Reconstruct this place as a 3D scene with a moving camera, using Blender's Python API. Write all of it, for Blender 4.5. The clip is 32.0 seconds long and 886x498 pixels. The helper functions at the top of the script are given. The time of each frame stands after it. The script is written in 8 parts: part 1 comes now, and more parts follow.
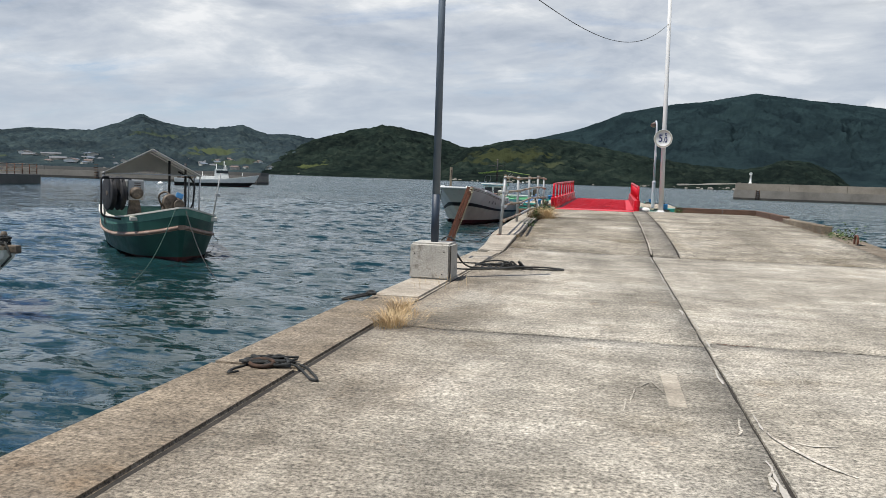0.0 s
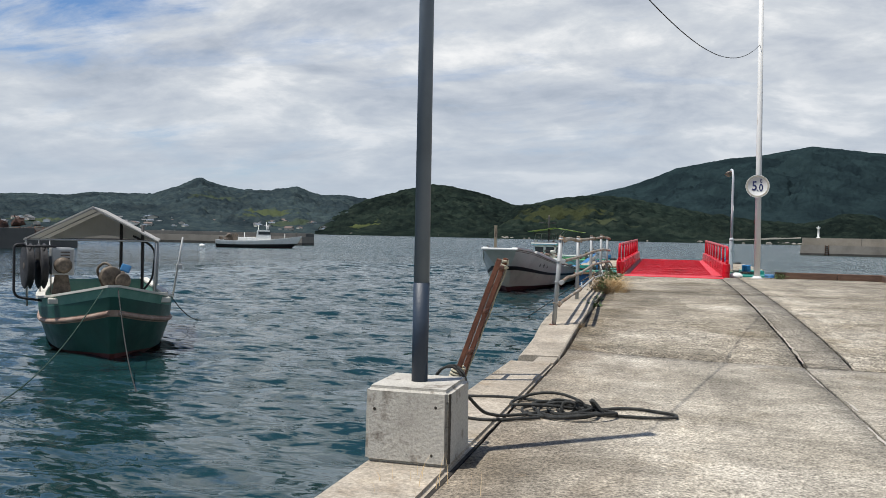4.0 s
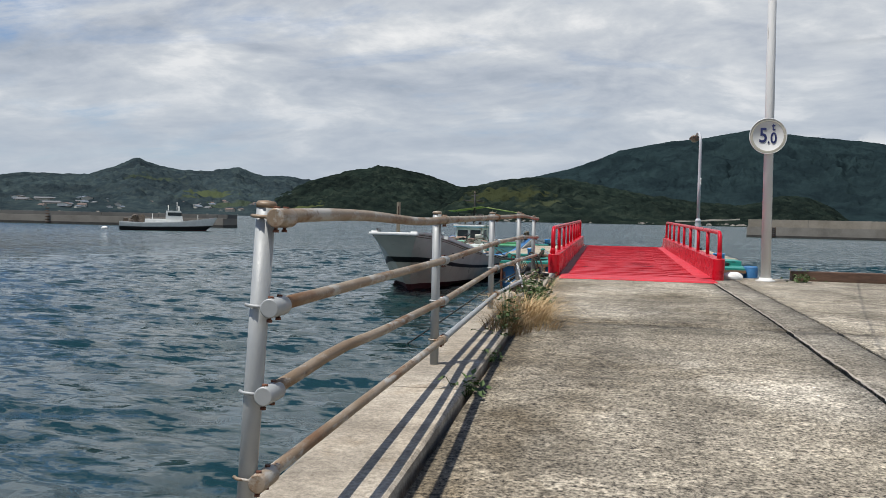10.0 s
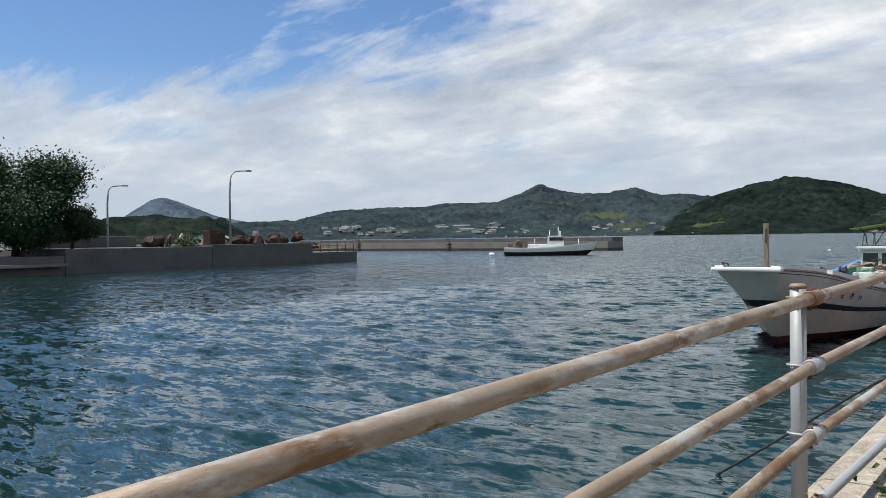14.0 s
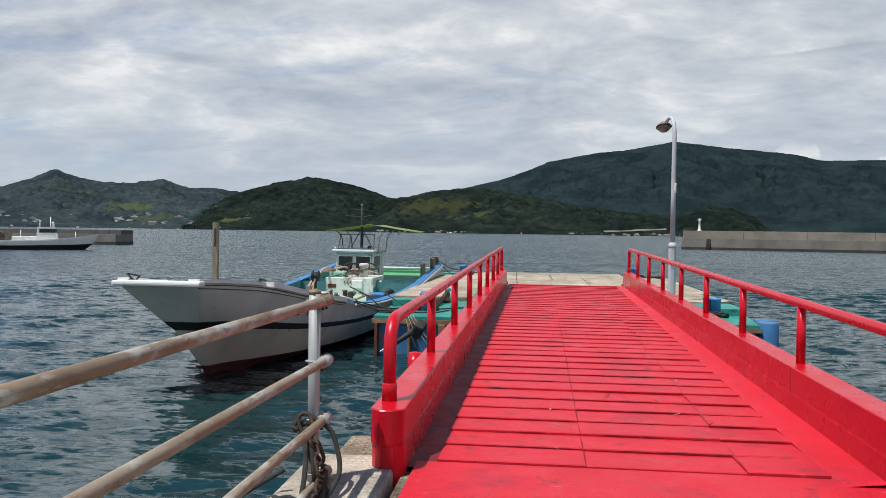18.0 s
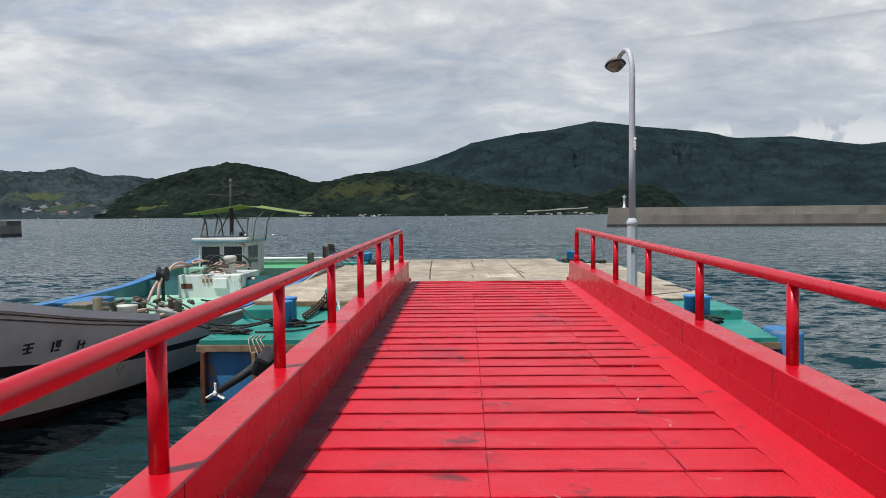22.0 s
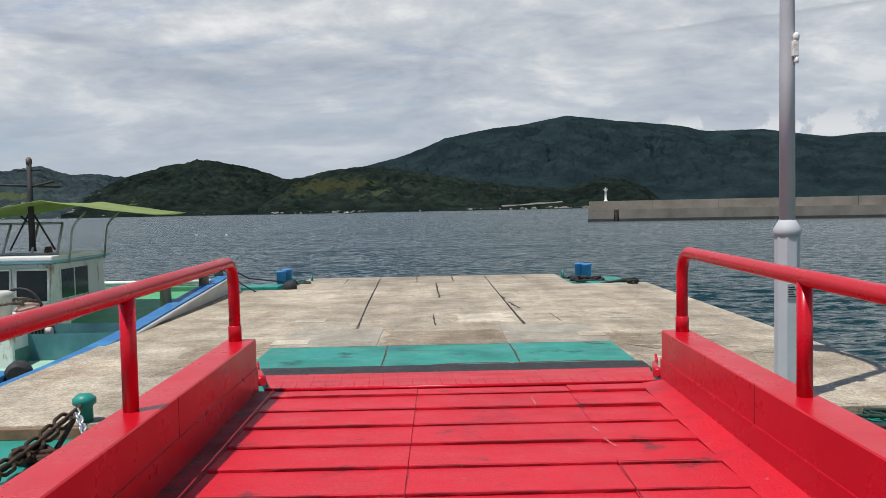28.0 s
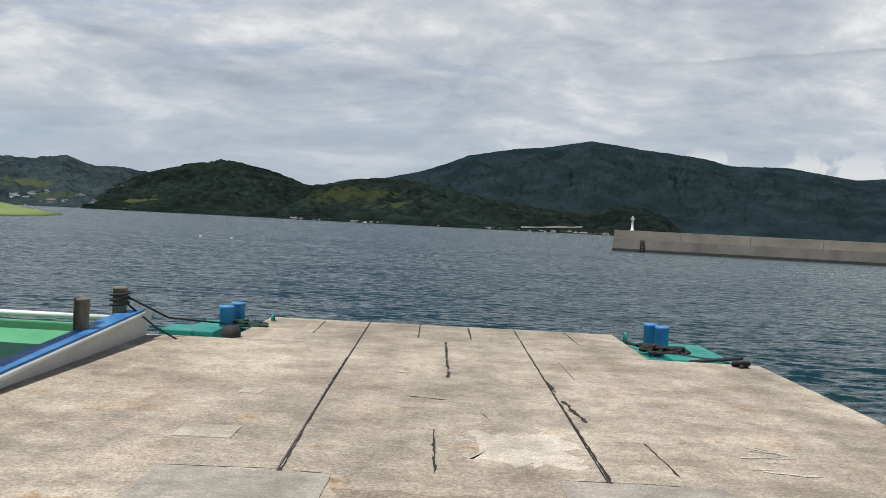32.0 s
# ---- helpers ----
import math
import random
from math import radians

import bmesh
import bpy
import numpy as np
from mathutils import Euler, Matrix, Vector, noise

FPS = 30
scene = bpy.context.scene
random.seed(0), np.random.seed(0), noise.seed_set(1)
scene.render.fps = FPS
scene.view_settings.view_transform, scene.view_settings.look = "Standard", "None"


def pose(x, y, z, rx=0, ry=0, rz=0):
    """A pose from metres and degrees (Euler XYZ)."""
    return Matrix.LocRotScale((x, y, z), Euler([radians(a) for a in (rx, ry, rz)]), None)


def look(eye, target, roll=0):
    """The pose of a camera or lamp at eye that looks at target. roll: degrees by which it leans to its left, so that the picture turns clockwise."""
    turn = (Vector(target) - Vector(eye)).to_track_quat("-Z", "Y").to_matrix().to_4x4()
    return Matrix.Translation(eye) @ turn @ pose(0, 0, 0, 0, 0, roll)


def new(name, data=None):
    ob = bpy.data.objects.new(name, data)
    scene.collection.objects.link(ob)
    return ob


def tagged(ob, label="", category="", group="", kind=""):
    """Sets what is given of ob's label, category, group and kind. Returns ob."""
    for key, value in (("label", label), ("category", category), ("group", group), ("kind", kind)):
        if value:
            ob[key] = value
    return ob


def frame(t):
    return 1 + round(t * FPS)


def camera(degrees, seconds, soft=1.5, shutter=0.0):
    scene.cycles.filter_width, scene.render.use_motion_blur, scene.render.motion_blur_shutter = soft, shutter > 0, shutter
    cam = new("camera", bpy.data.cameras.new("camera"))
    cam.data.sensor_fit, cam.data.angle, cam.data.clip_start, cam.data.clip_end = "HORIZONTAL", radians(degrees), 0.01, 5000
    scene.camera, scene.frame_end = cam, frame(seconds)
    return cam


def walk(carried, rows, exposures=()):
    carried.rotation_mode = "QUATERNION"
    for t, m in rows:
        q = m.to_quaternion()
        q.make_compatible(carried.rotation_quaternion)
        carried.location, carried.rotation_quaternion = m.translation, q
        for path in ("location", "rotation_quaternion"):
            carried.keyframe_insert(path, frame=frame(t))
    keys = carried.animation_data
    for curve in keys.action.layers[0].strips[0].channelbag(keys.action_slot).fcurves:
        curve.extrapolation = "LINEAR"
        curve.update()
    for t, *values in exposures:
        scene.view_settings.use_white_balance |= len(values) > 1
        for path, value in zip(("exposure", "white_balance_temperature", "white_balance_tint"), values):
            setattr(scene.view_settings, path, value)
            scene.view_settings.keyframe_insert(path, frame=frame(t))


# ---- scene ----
cam = camera(56.3, 32.0, soft=0.8)
# seconds, eye, pitch, roll, yaw
PATH = [
    (0, -0.799, 3.250, 1.208, -4.83, -1.94, 11.27),
    (0.5, -0.924, 3.907, 1.222, -4.75, -2.04, 14.71),
    (1, -1.067, 4.557, 1.234, -4.44, -1.82, 17.98),
    (1.5, -1.201, 5.179, 1.247, -4.45, -1.78, 19.70),
    (2, -1.252, 5.854, 1.253, -4.31, -1.78, 19.90),
    (2.5, -1.308, 6.441, 1.273, -3.70, 0.23, 18.26),
    (3, -1.347, 7.075, 1.284, -3.38, 0.36, 18.38),
    (3.5, -1.453, 7.763, 1.289, -2.80, -0.53, 18.41),
    (4, -1.484, 8.464, 1.299, -0.91, -1.24, 14.84),
    (4.5, -1.528, 9.020, 1.279, -0.23, -0.11, 9.89),
    (6.5, -1.521, 11.836, 1.301, -1.29, 0.14, 12.54),
    (7, -1.558, 12.554, 1.301, -1.39, 0.86, 15.71),
    (7.5, -1.703, 13.338, 1.275, -1.52, -0.08, 21.72),
    (8, -1.687, 14.093, 1.288, -0.91, -0.84, 21.24),
    (8.5, -1.716, 14.749, 1.267, -1.84, -0.98, 19.14),
    (9, -1.693, 15.485, 1.280, -2.33, -1.22, 16.41),
    (9.5, -1.732, 16.271, 1.266, -2.43, -1.71, 13.40),
    (10, -1.717, 16.981, 1.288, -2.09, -1.23, 11.09),
    (10.5, -1.776, 17.697, 1.259, -2.48, -0.99, 10.38),
    (11, -1.736, 18.307, 1.297, -2.56, -0.72, 9.95),
    (11.5, -1.732, 18.889, 1.359, -2.42, -0.66, 9.77),
    (12, -1.722, 19.534, 1.432, -2.52, -0.41, 9.99),
    (12.5, -1.689, 20.191, 1.482, -3.06, -0.37, 11.19),
    (13, -1.838, 20.923, 1.552, -2.80, 1.66, 22.49),
    (13.5, -1.941, 21.678, 1.604, 1.69, 0.01, 36.28),
    (14, -1.973, 22.252, 1.573, -0.83, 0.81, 38.15),
    (14.5, -1.882, 22.828, 1.577, -1.99, -0.04, 36.88),
    (15, -1.917, 23.490, 1.573, -2.10, -0.52, 30.80),
    (15.5, -1.923, 24.215, 1.600, -0.75, -0.51, 21.89),
    (17.5, -1.855, 26.370, 1.689, -0.32, -0.57, 6.38),
    (18, -1.790, 26.959, 1.684, -1.23, -0.81, 6.39),
    (18.5, -1.800, 27.568, 1.683, -1.78, -0.71, 6.61),
    (19, -1.728, 28.248, 1.703, -2.28, -0.76, 6.87),
    (19.5, -1.664, 28.955, 1.718, -2.03, -0.15, 5.24),
    (20, -1.608, 29.610, 1.690, -2.50, -0.06, 2.25),
    (20.5, -1.575, 30.278, 1.674, -4.16, -1.04, 1.90),
    (21, -1.520, 31.019, 1.654, -3.72, 0.36, 1.67),
    (21.5, -1.574, 31.742, 1.615, -2.91, 0.71, 1.26),
    (22, -1.574, 32.576, 1.596, -2.42, 0.52, 1.20),
    (22.5, -1.531, 33.386, 1.603, -2.17, 0.02, 1.46),
    (23, -1.427, 34.096, 1.603, -2.14, 1.66, 0.67),
    (23.5, -1.379, 34.626, 1.586, -2.83, 0.37, 1.06),
    (24, -1.337, 35.347, 1.600, -2.57, 0.07, 3.04),
    (24.5, -1.315, 36.077, 1.586, -2.61, -1.08, 4.03),
    (25, -1.346, 36.818, 1.596, -0.80, 1.16, 3.03),
    (25.5, -1.308, 37.547, 1.599, -0.62, 0.19, -0.07),
    (26, -1.356, 38.240, 1.622, -0.27, 0.53, -0.66),
    (26.5, -1.293, 38.920, 1.630, -0.19, -0.55, -1.11),
    (28.5, -1.248, 41.782, 1.626, -3.22, 1.46, -0.48),
    (29, -1.253, 42.530, 1.632, -2.76, -0.38, -0.25),
    (29.5, -1.232, 43.209, 1.670, -2.03, -0.09, -0.93),
    (30, -1.271, 43.761, 1.659, -2.93, -0.99, -1.81),
    (30.5, -1.264, 44.477, 1.695, -3.88, -0.86, -2.25),
    (31, -1.252, 45.114, 1.717, -3.98, -1.29, -2.37),
    (31.5, -1.244, 45.850, 1.753, -2.97, -1.58, -1.32),
    (32, -1.229, 46.446, 1.757, -1.66, -2.93, 0.72),
]
walk(cam, [(t, pose(x, y, z, 90 + p, r, w)) for t, x, y, z, p, r, w in PATH],
     exposures=[(0.0, 0.17), (1.5, 0.24), (4.0, 0.14), (7.0, 0.15), (10.0, 0.02), (12.0, 0.25), (14.0, 0.25), (16.0, 0.18), (19.0, 0.05), (23.0, 0.0), (26.0, 0.02), (29.0, -0.06), (31.0, 0.05), (32.0, -0.04)])

# ---- world and sun ----
SUN_ELEVATION, SUN_FROM = radians(68), Vector((-0.79, -0.61, 0)).normalized()


def build_world():
    world = bpy.data.worlds.new("sky")
    scene.world = world
    world.use_nodes = True
    nt = world.node_tree
    nt.nodes.clear()
    N, L = nt.nodes.new, nt.links.new
    out, bg = N("ShaderNodeOutputWorld"), N("ShaderNodeBackground")
    sky = N("ShaderNodeTexSky")
    sky.sky_type, sky.sun_disc = "NISHITA", False
    sky.sun_elevation = SUN_ELEVATION
    sky.dust_density, sky.ozone_density = 0.2, 2.5
    sky.sun_rotation = math.atan2(SUN_FROM.x, SUN_FROM.y)
    tc, sep = N("ShaderNodeTexCoord"), N("ShaderNodeSeparateXYZ")
    L(tc.outputs["Generated"], sep.inputs[0])

    def op(kind, a, b):
        n = N("ShaderNodeMath")
        n.operation = kind
        for i, v in enumerate((a, b)):
            if isinstance(v, (int, float)):
                n.inputs[i].default_value = v
            else:
                L(v, n.inputs[i])
        return n.outputs[0]

    # a cloud deck overhead: the direction meets a flat layer
    up = op("ADD", op("MAXIMUM", sep.outputs["Z"], 0.0), 0.26)
    comb = N("ShaderNodeCombineXYZ")
    L(op("DIVIDE", sep.outputs["X"], up), comb.inputs[0])
    L(op("DIVIDE", sep.outputs["Y"], up), comb.inputs[1])

    def fbm(scale, detail, rough, stretch, shift):
        m = N("ShaderNodeMapping")
        m.inputs["Scale"].default_value = stretch
        m.inputs["Location"].default_value = shift
        m.inputs["Rotation"].default_value = (0, 0, radians(-14))
        L(comb.outputs[0], m.inputs[0])
        n = N("ShaderNodeTexNoise")
        n.inputs["Scale"].default_value, n.inputs["Detail"].default_value = scale, detail
        n.inputs["Roughness"].default_value = rough
        n.inputs["Distortion"].default_value = 0.35
        L(m.outputs[0], n.inputs["Vector"])
        return n.outputs["Fac"]

    def ramp(fac, *stops):
        r = N("ShaderNodeValToRGB")
        L(fac, r.inputs[0])
        e = r.color_ramp.elements
        while len(e) < len(stops):
            e.new(0.5)
        for el, (p, c) in zip(e, stops):
            el.position, el.color = p, (*c, 1)
        return r.outputs[0]

    def mix(fac, a, b, kind="MIX"):
        m = N("ShaderNodeMix")
        m.data_type, m.blend_type = "RGBA", kind
        for i, v in ((0, fac), (6, a), (7, b)):
            if isinstance(v, (int, float)):
                m.inputs[i].default_value = v
            elif isinstance(v, tuple):
                m.inputs[i].default_value = (*v, 1)
            else:
                L(v, m.inputs[i])
        return m.outputs[2]

    # a broken cloud deck: thick towards the horizon, open blue overhead and in gaps to the west
    cover = fbm(1.25, 10, 0.60, (0.9, 1.05, 1), (3.1, 1.4, 0))
    wisps = fbm(3.4, 10, 0.62, (0.55, 1.5, 1), (1.7, 4.4, 0))
    cover = op("ADD", op("MULTIPLY", cover, 0.56), op("MULTIPLY", wisps, 0.44))
    gap = op("MINIMUM", op("MULTIPLY", op("ADD", sep.outputs["X"], 0.22), 0.24), 0.10)
    open_band = ramp(sep.outputs["Z"], (0.14, (0.35, 0.35, 0.35)), (0.21, (1.15, 1.15, 1.15)), (0.36, (1, 1, 1)), (0.46, (0.15, 0.15, 0.15)))
    gap = op("MULTIPLY", gap, open_band)
    high = op("MULTIPLY", op("MAXIMUM", op("SUBTRACT", sep.outputs["Z"], 0.33), 0.0), -0.55)
    cover = ramp(op("ADD", op("ADD", cover, gap), high), (0.33, (0, 0, 0)), (0.41, (0.72, 0.72, 0.72)), (0.48, (1, 1, 1)))
    tone = fbm(2.5, 12, 0.60, (0.8, 1.1, 1), (0.4, 7.3, 0))
    mottle = fbm(7.0, 9, 0.55, (0.9, 1.0, 1), (5.2, 2.9, 0))
    tone = op("ADD", op("MULTIPLY", tone, 0.72), op("MULTIPLY", mottle, 0.28))
    cloud = ramp(tone, (0.32, (3.5, 4.1, 5.0)), (0.44, (5.2, 5.7, 6.5)), (0.53, (6.7, 7.1, 7.6)), (0.62, (9.4, 9.5, 9.6)))
    # thin cloud glows towards the sun
    toward = N("ShaderNodeVectorMath")
    toward.operation = "DOT_PRODUCT"
    L(tc.outputs["Generated"], toward.inputs[0])
    toward.inputs[1].default_value = SUN_FROM * math.cos(SUN_ELEVATION) + Vector((0, 0, math.sin(SUN_ELEVATION)))
    glow = op("ADD", op("MULTIPLY", op("POWER", op("MAXIMUM", toward.outputs["Value"], 0.0), 3.0), 0.5), 1.0)
    glow_rgb = N("ShaderNodeCombineXYZ")
    for i in range(3):
        L(glow, glow_rgb.inputs[i])
    cloud = mix(1.0, cloud, glow_rgb.outputs[0], "MULTIPLY")
    haze = ramp(sep.outputs["Z"], (0.0, (1, 1, 1)), (0.05, (0.75, 0.75, 0.75)), (0.20, (0, 0, 0)))
    clear = mix(1.0, sky.outputs[0], (0.80, 0.96, 1.16), "MULTIPLY")
    col = mix(cover, clear, cloud)
    col = mix(haze, col, (5.0, 5.75, 6.7))
    # a long thin grey cloud line to the north-east
    az = N("ShaderNodeMath")
    az.operation = "ARCTAN2"
    L(sep.outputs["X"], az.inputs[0])
    L(sep.outputs["Y"], az.inputs[1])
    off = op("SUBTRACT", sep.outputs["Z"], op("ADD", op("MULTIPLY", az.outputs[0], 0.045), 0.186))
    off = op("ADD", off, op("MULTIPLY", op("SUBTRACT", tone, 0.5), 0.02))
    line = ramp(op("ADD", op("MULTIPLY", off, 20.0), 0.5), (0.38, (0, 0, 0)), (0.50, (1, 1, 1)), (0.56, (0, 0, 0)))
    reach = ramp(op("MULTIPLY", az.outputs[0], 1.0), (0.17, (0, 0, 0)), (0.30, (0.5, 0.5, 0.5)))
    col = mix(mix(1.0, line, reach, "MULTIPLY"), col, (3.9, 4.4, 5.0))
    # small bright cumulus heads low over the mountain to the east
    puff = N("ShaderNodeTexNoise")
    puff.inputs["Scale"].default_value, puff.inputs["Detail"].default_value, puff.inputs["Roughness"].default_value = 15.0, 8, 0.55
    L(tc.outputs["Generated"], puff.inputs["Vector"])
    head = ramp(puff.outputs["Fac"], (0.49, (0, 0, 0)), (0.53, (1, 1, 1)))
    band = ramp(sep.outputs["Z"], (0.06, (0, 0, 0)), (0.075, (0.9, 0.9, 0.9)), (0.092, (0.7, 0.7, 0.7)), (0.105, (0, 0, 0)))
    east = ramp(sep.outputs["X"], (0.02, (0, 0, 0)), (0.12, (1, 1, 1)))
    col = mix(mix(1.0, mix(1.0, head, band, "MULTIPLY"), east, "MULTIPLY"), col, (8.6, 8.8, 9.0))
    L(col, bg.inputs["Color"])
    bg.inputs["Strength"].default_value = 0.088
    L(bg.outputs[0], out.inputs[0])


build_world()
sun = new("sun", bpy.data.lights.new("sun", "SUN"))
sun.data.energy, sun.data.angle, sun.data.color = 5.0, radians(0.55), (1.0, 0.955, 0.89)
_s = SUN_FROM * math.cos(SUN_ELEVATION) + Vector((0, 0, math.sin(SUN_ELEVATION)))
sun.matrix_world = look(_s * 60, (0, 0, 0))

# ---- materials ----
def material(name, stops, scale=3.0, rough=(0.6, 0.8), metal=0.0, bump=0.1, bump_scale=40.0, detail=8, spots=None, stretch=(1, 1, 1),
             coat=0.0, vary=0.0, grain=0.0):
    """stops: colours from dark to light along a noise; spots: (colour, amount, scale) laid over it; grain: fine speckle."""
    m = bpy.data.materials.new(name)
    m.use_nodes = True
    nt = m.node_tree
    N, L = nt.nodes.new, nt.links.new
    b = nt.nodes["Principled BSDF"]
    tc, mp = N("ShaderNodeTexCoord"), N("ShaderNodeMapping")
    mp.inputs["Scale"].default_value = stretch
    geo = N("ShaderNodeNewGeometry")
    L(geo.outputs["Position"], mp.inputs[0])

    def noise_tex(s, d=detail, r=0.6):
        n = N("ShaderNodeTexNoise")
        n.inputs["Scale"].default_value, n.inputs["Detail"].default_value, n.inputs["Roughness"].default_value = s, d, r
        L(mp.outputs[0], n.inputs["Vector"])
        return n.outputs["Fac"]

    def ramp(fac, stops_):
        r = N("ShaderNodeValToRGB")
        L(fac, r.inputs[0])
        e = r.color_ramp.elements
        while len(e) < len(stops_):
            e.new(0.5)
        for el, (p, c) in zip(e, stops_):
            el.position, el.color = p, (*c, 1)
        return r.outputs[0]

    def mix(fac, a, c, kind="MIX"):
        x = N("ShaderNodeMix")
        x.data_type, x.blend_type = "RGBA", kind
        for i, v in ((0, fac), (6, a), (7, c)):
            if isinstance(v, (int, float)):
                x.inputs[i].default_value = v
            elif isinstance(v, tuple):
                x.inputs[i].default_value = (*v, 1)
            else:
                L(v, x.inputs[i])
        return x.outputs[2]

    n = len(stops)
    col = ramp(noise_tex(scale), [(0.28 + 0.44 * i / max(1, n - 1), c) for i, c in enumerate(stops)])
    if grain:
        g = ramp(noise_tex(bump_scale * 1.7, 3, 0.7), [(0.3, (1 - grain,) * 3), (0.7, (1 + 0.6 * grain,) * 3)])
        col = mix(1.0, col, g, "MULTIPLY")
    for c, amount, s in spots or ():
        f = ramp(noise_tex(s, 9, 0.68), [(0.72 - amount, (0, 0, 0)), (0.80 - amount, (1, 1, 1))])
        col = mix(f, col, c)
    if vary:
        oi = N("ShaderNodeObjectInfo")
        v = ramp(oi.outputs["Random"], [(0.0, (1 - vary,) * 3), (1.0, (1 + vary * 0.5,) * 3)])
        col = mix(1.0, col, v, "MULTIPLY")
    L(col, b.inputs["Base Color"])
    r = ramp(noise_tex(scale * 2.3), [(0.3, (rough[0],) * 3), (0.7, (rough[1],) * 3)])
    L(r, b.inputs["Roughness"])
    b.inputs["Metallic"].default_value = metal
    if coat:
        b.inputs["Coat Weight"].default_value, b.inputs["Coat Roughness"].default_value = coat, 0.15
    if bump:
        bp = N("ShaderNodeBump")
        bp.inputs["Strength"].default_value, bp.inputs["Distance"].default_value = bump, 0.02
        L(noise_tex(bump_scale, 6, 0.65), bp.inputs["Height"])
        L(bp.outputs[0], b.inputs["Normal"])
    return m


def concrete(name, stops, speckle, streak, stains=(), grime=None):
    """Weathered broom-finished concrete: soft stains, streaks across the pier, and a coarse speckle of exposed grit."""
    m = material(name, stops, 0.7, (0.82, 0.97), 0, 0, 40)
    nt = m.node_tree
    N, L = nt.nodes.new, nt.links.new
    b = nt.nodes["Principled BSDF"]
    b.inputs["Specular IOR Level"].default_value = 0.25
    col = b.inputs["Base Color"].links[0].from_socket
    geo = N("ShaderNodeNewGeometry")

    def layer(scale, stretch, detail, lo, hi, p0=0.3, p1=0.7, rough=0.6):
        mp, n, r = N("ShaderNodeMapping"), N("ShaderNodeTexNoise"), N("ShaderNodeValToRGB")
        mp.inputs["Scale"].default_value = stretch
        L(geo.outputs["Position"], mp.inputs[0])
        L(mp.outputs[0], n.inputs["Vector"])
        n.inputs["Scale"].default_value, n.inputs["Detail"].default_value, n.inputs["Roughness"].default_value = scale, detail, rough
        L(n.outputs["Fac"], r.inputs[0])
        e = r.color_ramp.elements
        e[0].position, e[0].color, e[1].position, e[1].color = p0, (lo, lo, lo, 1), p1, (hi, hi, hi, 1)
        return r.outputs[0], n.outputs["Fac"]

    grit, grit_h = layer(46, (1, 1, 1), 4, 1 - speckle, 1 + 0.55 * speckle, 0.36, 0.66, 0.75)
    for c in (layer(1.0, (1.3, 5.5, 1), 8, 1 - 0.8 * streak, 1 + 0.5 * streak, 0.3, 0.7, 0.68)[0], layer(1.7, (1, 1.25, 1), 9, 0.72, 1.20, 0.36, 0.64, 0.7)[0], layer(0.33, (1, 1, 1), 5, 0.78, 1.16)[0], layer(0.8, (2.4, 0.16, 1), 5, 0.86, 1.13, 0.34, 0.66)[0],
              layer(11, (1, 1.6, 1), 6, 1 - 0.5 * speckle, 1 + 0.35 * speckle, 0.34, 0.66, 0.7)[0], grit):
        x = N("ShaderNodeMix")
        x.data_type, x.blend_type = "RGBA", "MULTIPLY"
        x.inputs[0].default_value = 1.0
        L(col, x.inputs[6])
        L(c, x.inputs[7])
        col = x.outputs[2]
    for colour, amount, scale in stains:
        f, _ = layer(scale, (1, 1, 1), 10, 0.0, 0.75, 0.66 - amount, 0.78 - amount, 0.66)
        x = N("ShaderNodeMix")
        x.data_type, x.blend_type = "RGBA", "MULTIPLY"
        L(f, x.inputs[0])
        L(col, x.inputs[6])
        x.inputs[7].default_value = (*colour, 1)
        col = x.outputs[2]
    if grime:
        # brown dirt washed against the kerb, fading out over a ragged width
        sx, ad, mr, x = N("ShaderNodeSeparateXYZ"), N("ShaderNodeMath"), N("ShaderNodeMapRange"), N("ShaderNodeMix")
        L(geo.outputs["Position"], sx.inputs[0])
        ad.operation = "MULTIPLY_ADD"
        L(layer(0.9, (2.2, 0.8, 1), 6, 0.0, 1.0)[0], ad.inputs[0])
        ad.inputs[1].default_value = 1.1
        L(sx.outputs["X"], ad.inputs[2])
        L(ad.outputs[0], mr.inputs["Value"])
        for key, v in (("From Min", grime[0]), ("From Max", grime[1]), ("To Min", 1.0), ("To Max", 0.0)):
            mr.inputs[key].default_value = v
        x.data_type, x.blend_type = "RGBA", "MULTIPLY"
        L(mr.outputs["Result"], x.inputs[0])
        L(col, x.inputs[6])
        x.inputs[7].default_value = (*grime[2], 1)
        col = x.outputs[2]
    L(col, b.inputs["Base Color"])
    bp = N("ShaderNodeBump")
    bp.inputs["Strength"].default_value, bp.inputs["Distance"].default_value = 0.6, 0.014
    L(grit_h, bp.inputs["Height"])
    L(bp.outputs[0], b.inputs["Normal"])
    return m


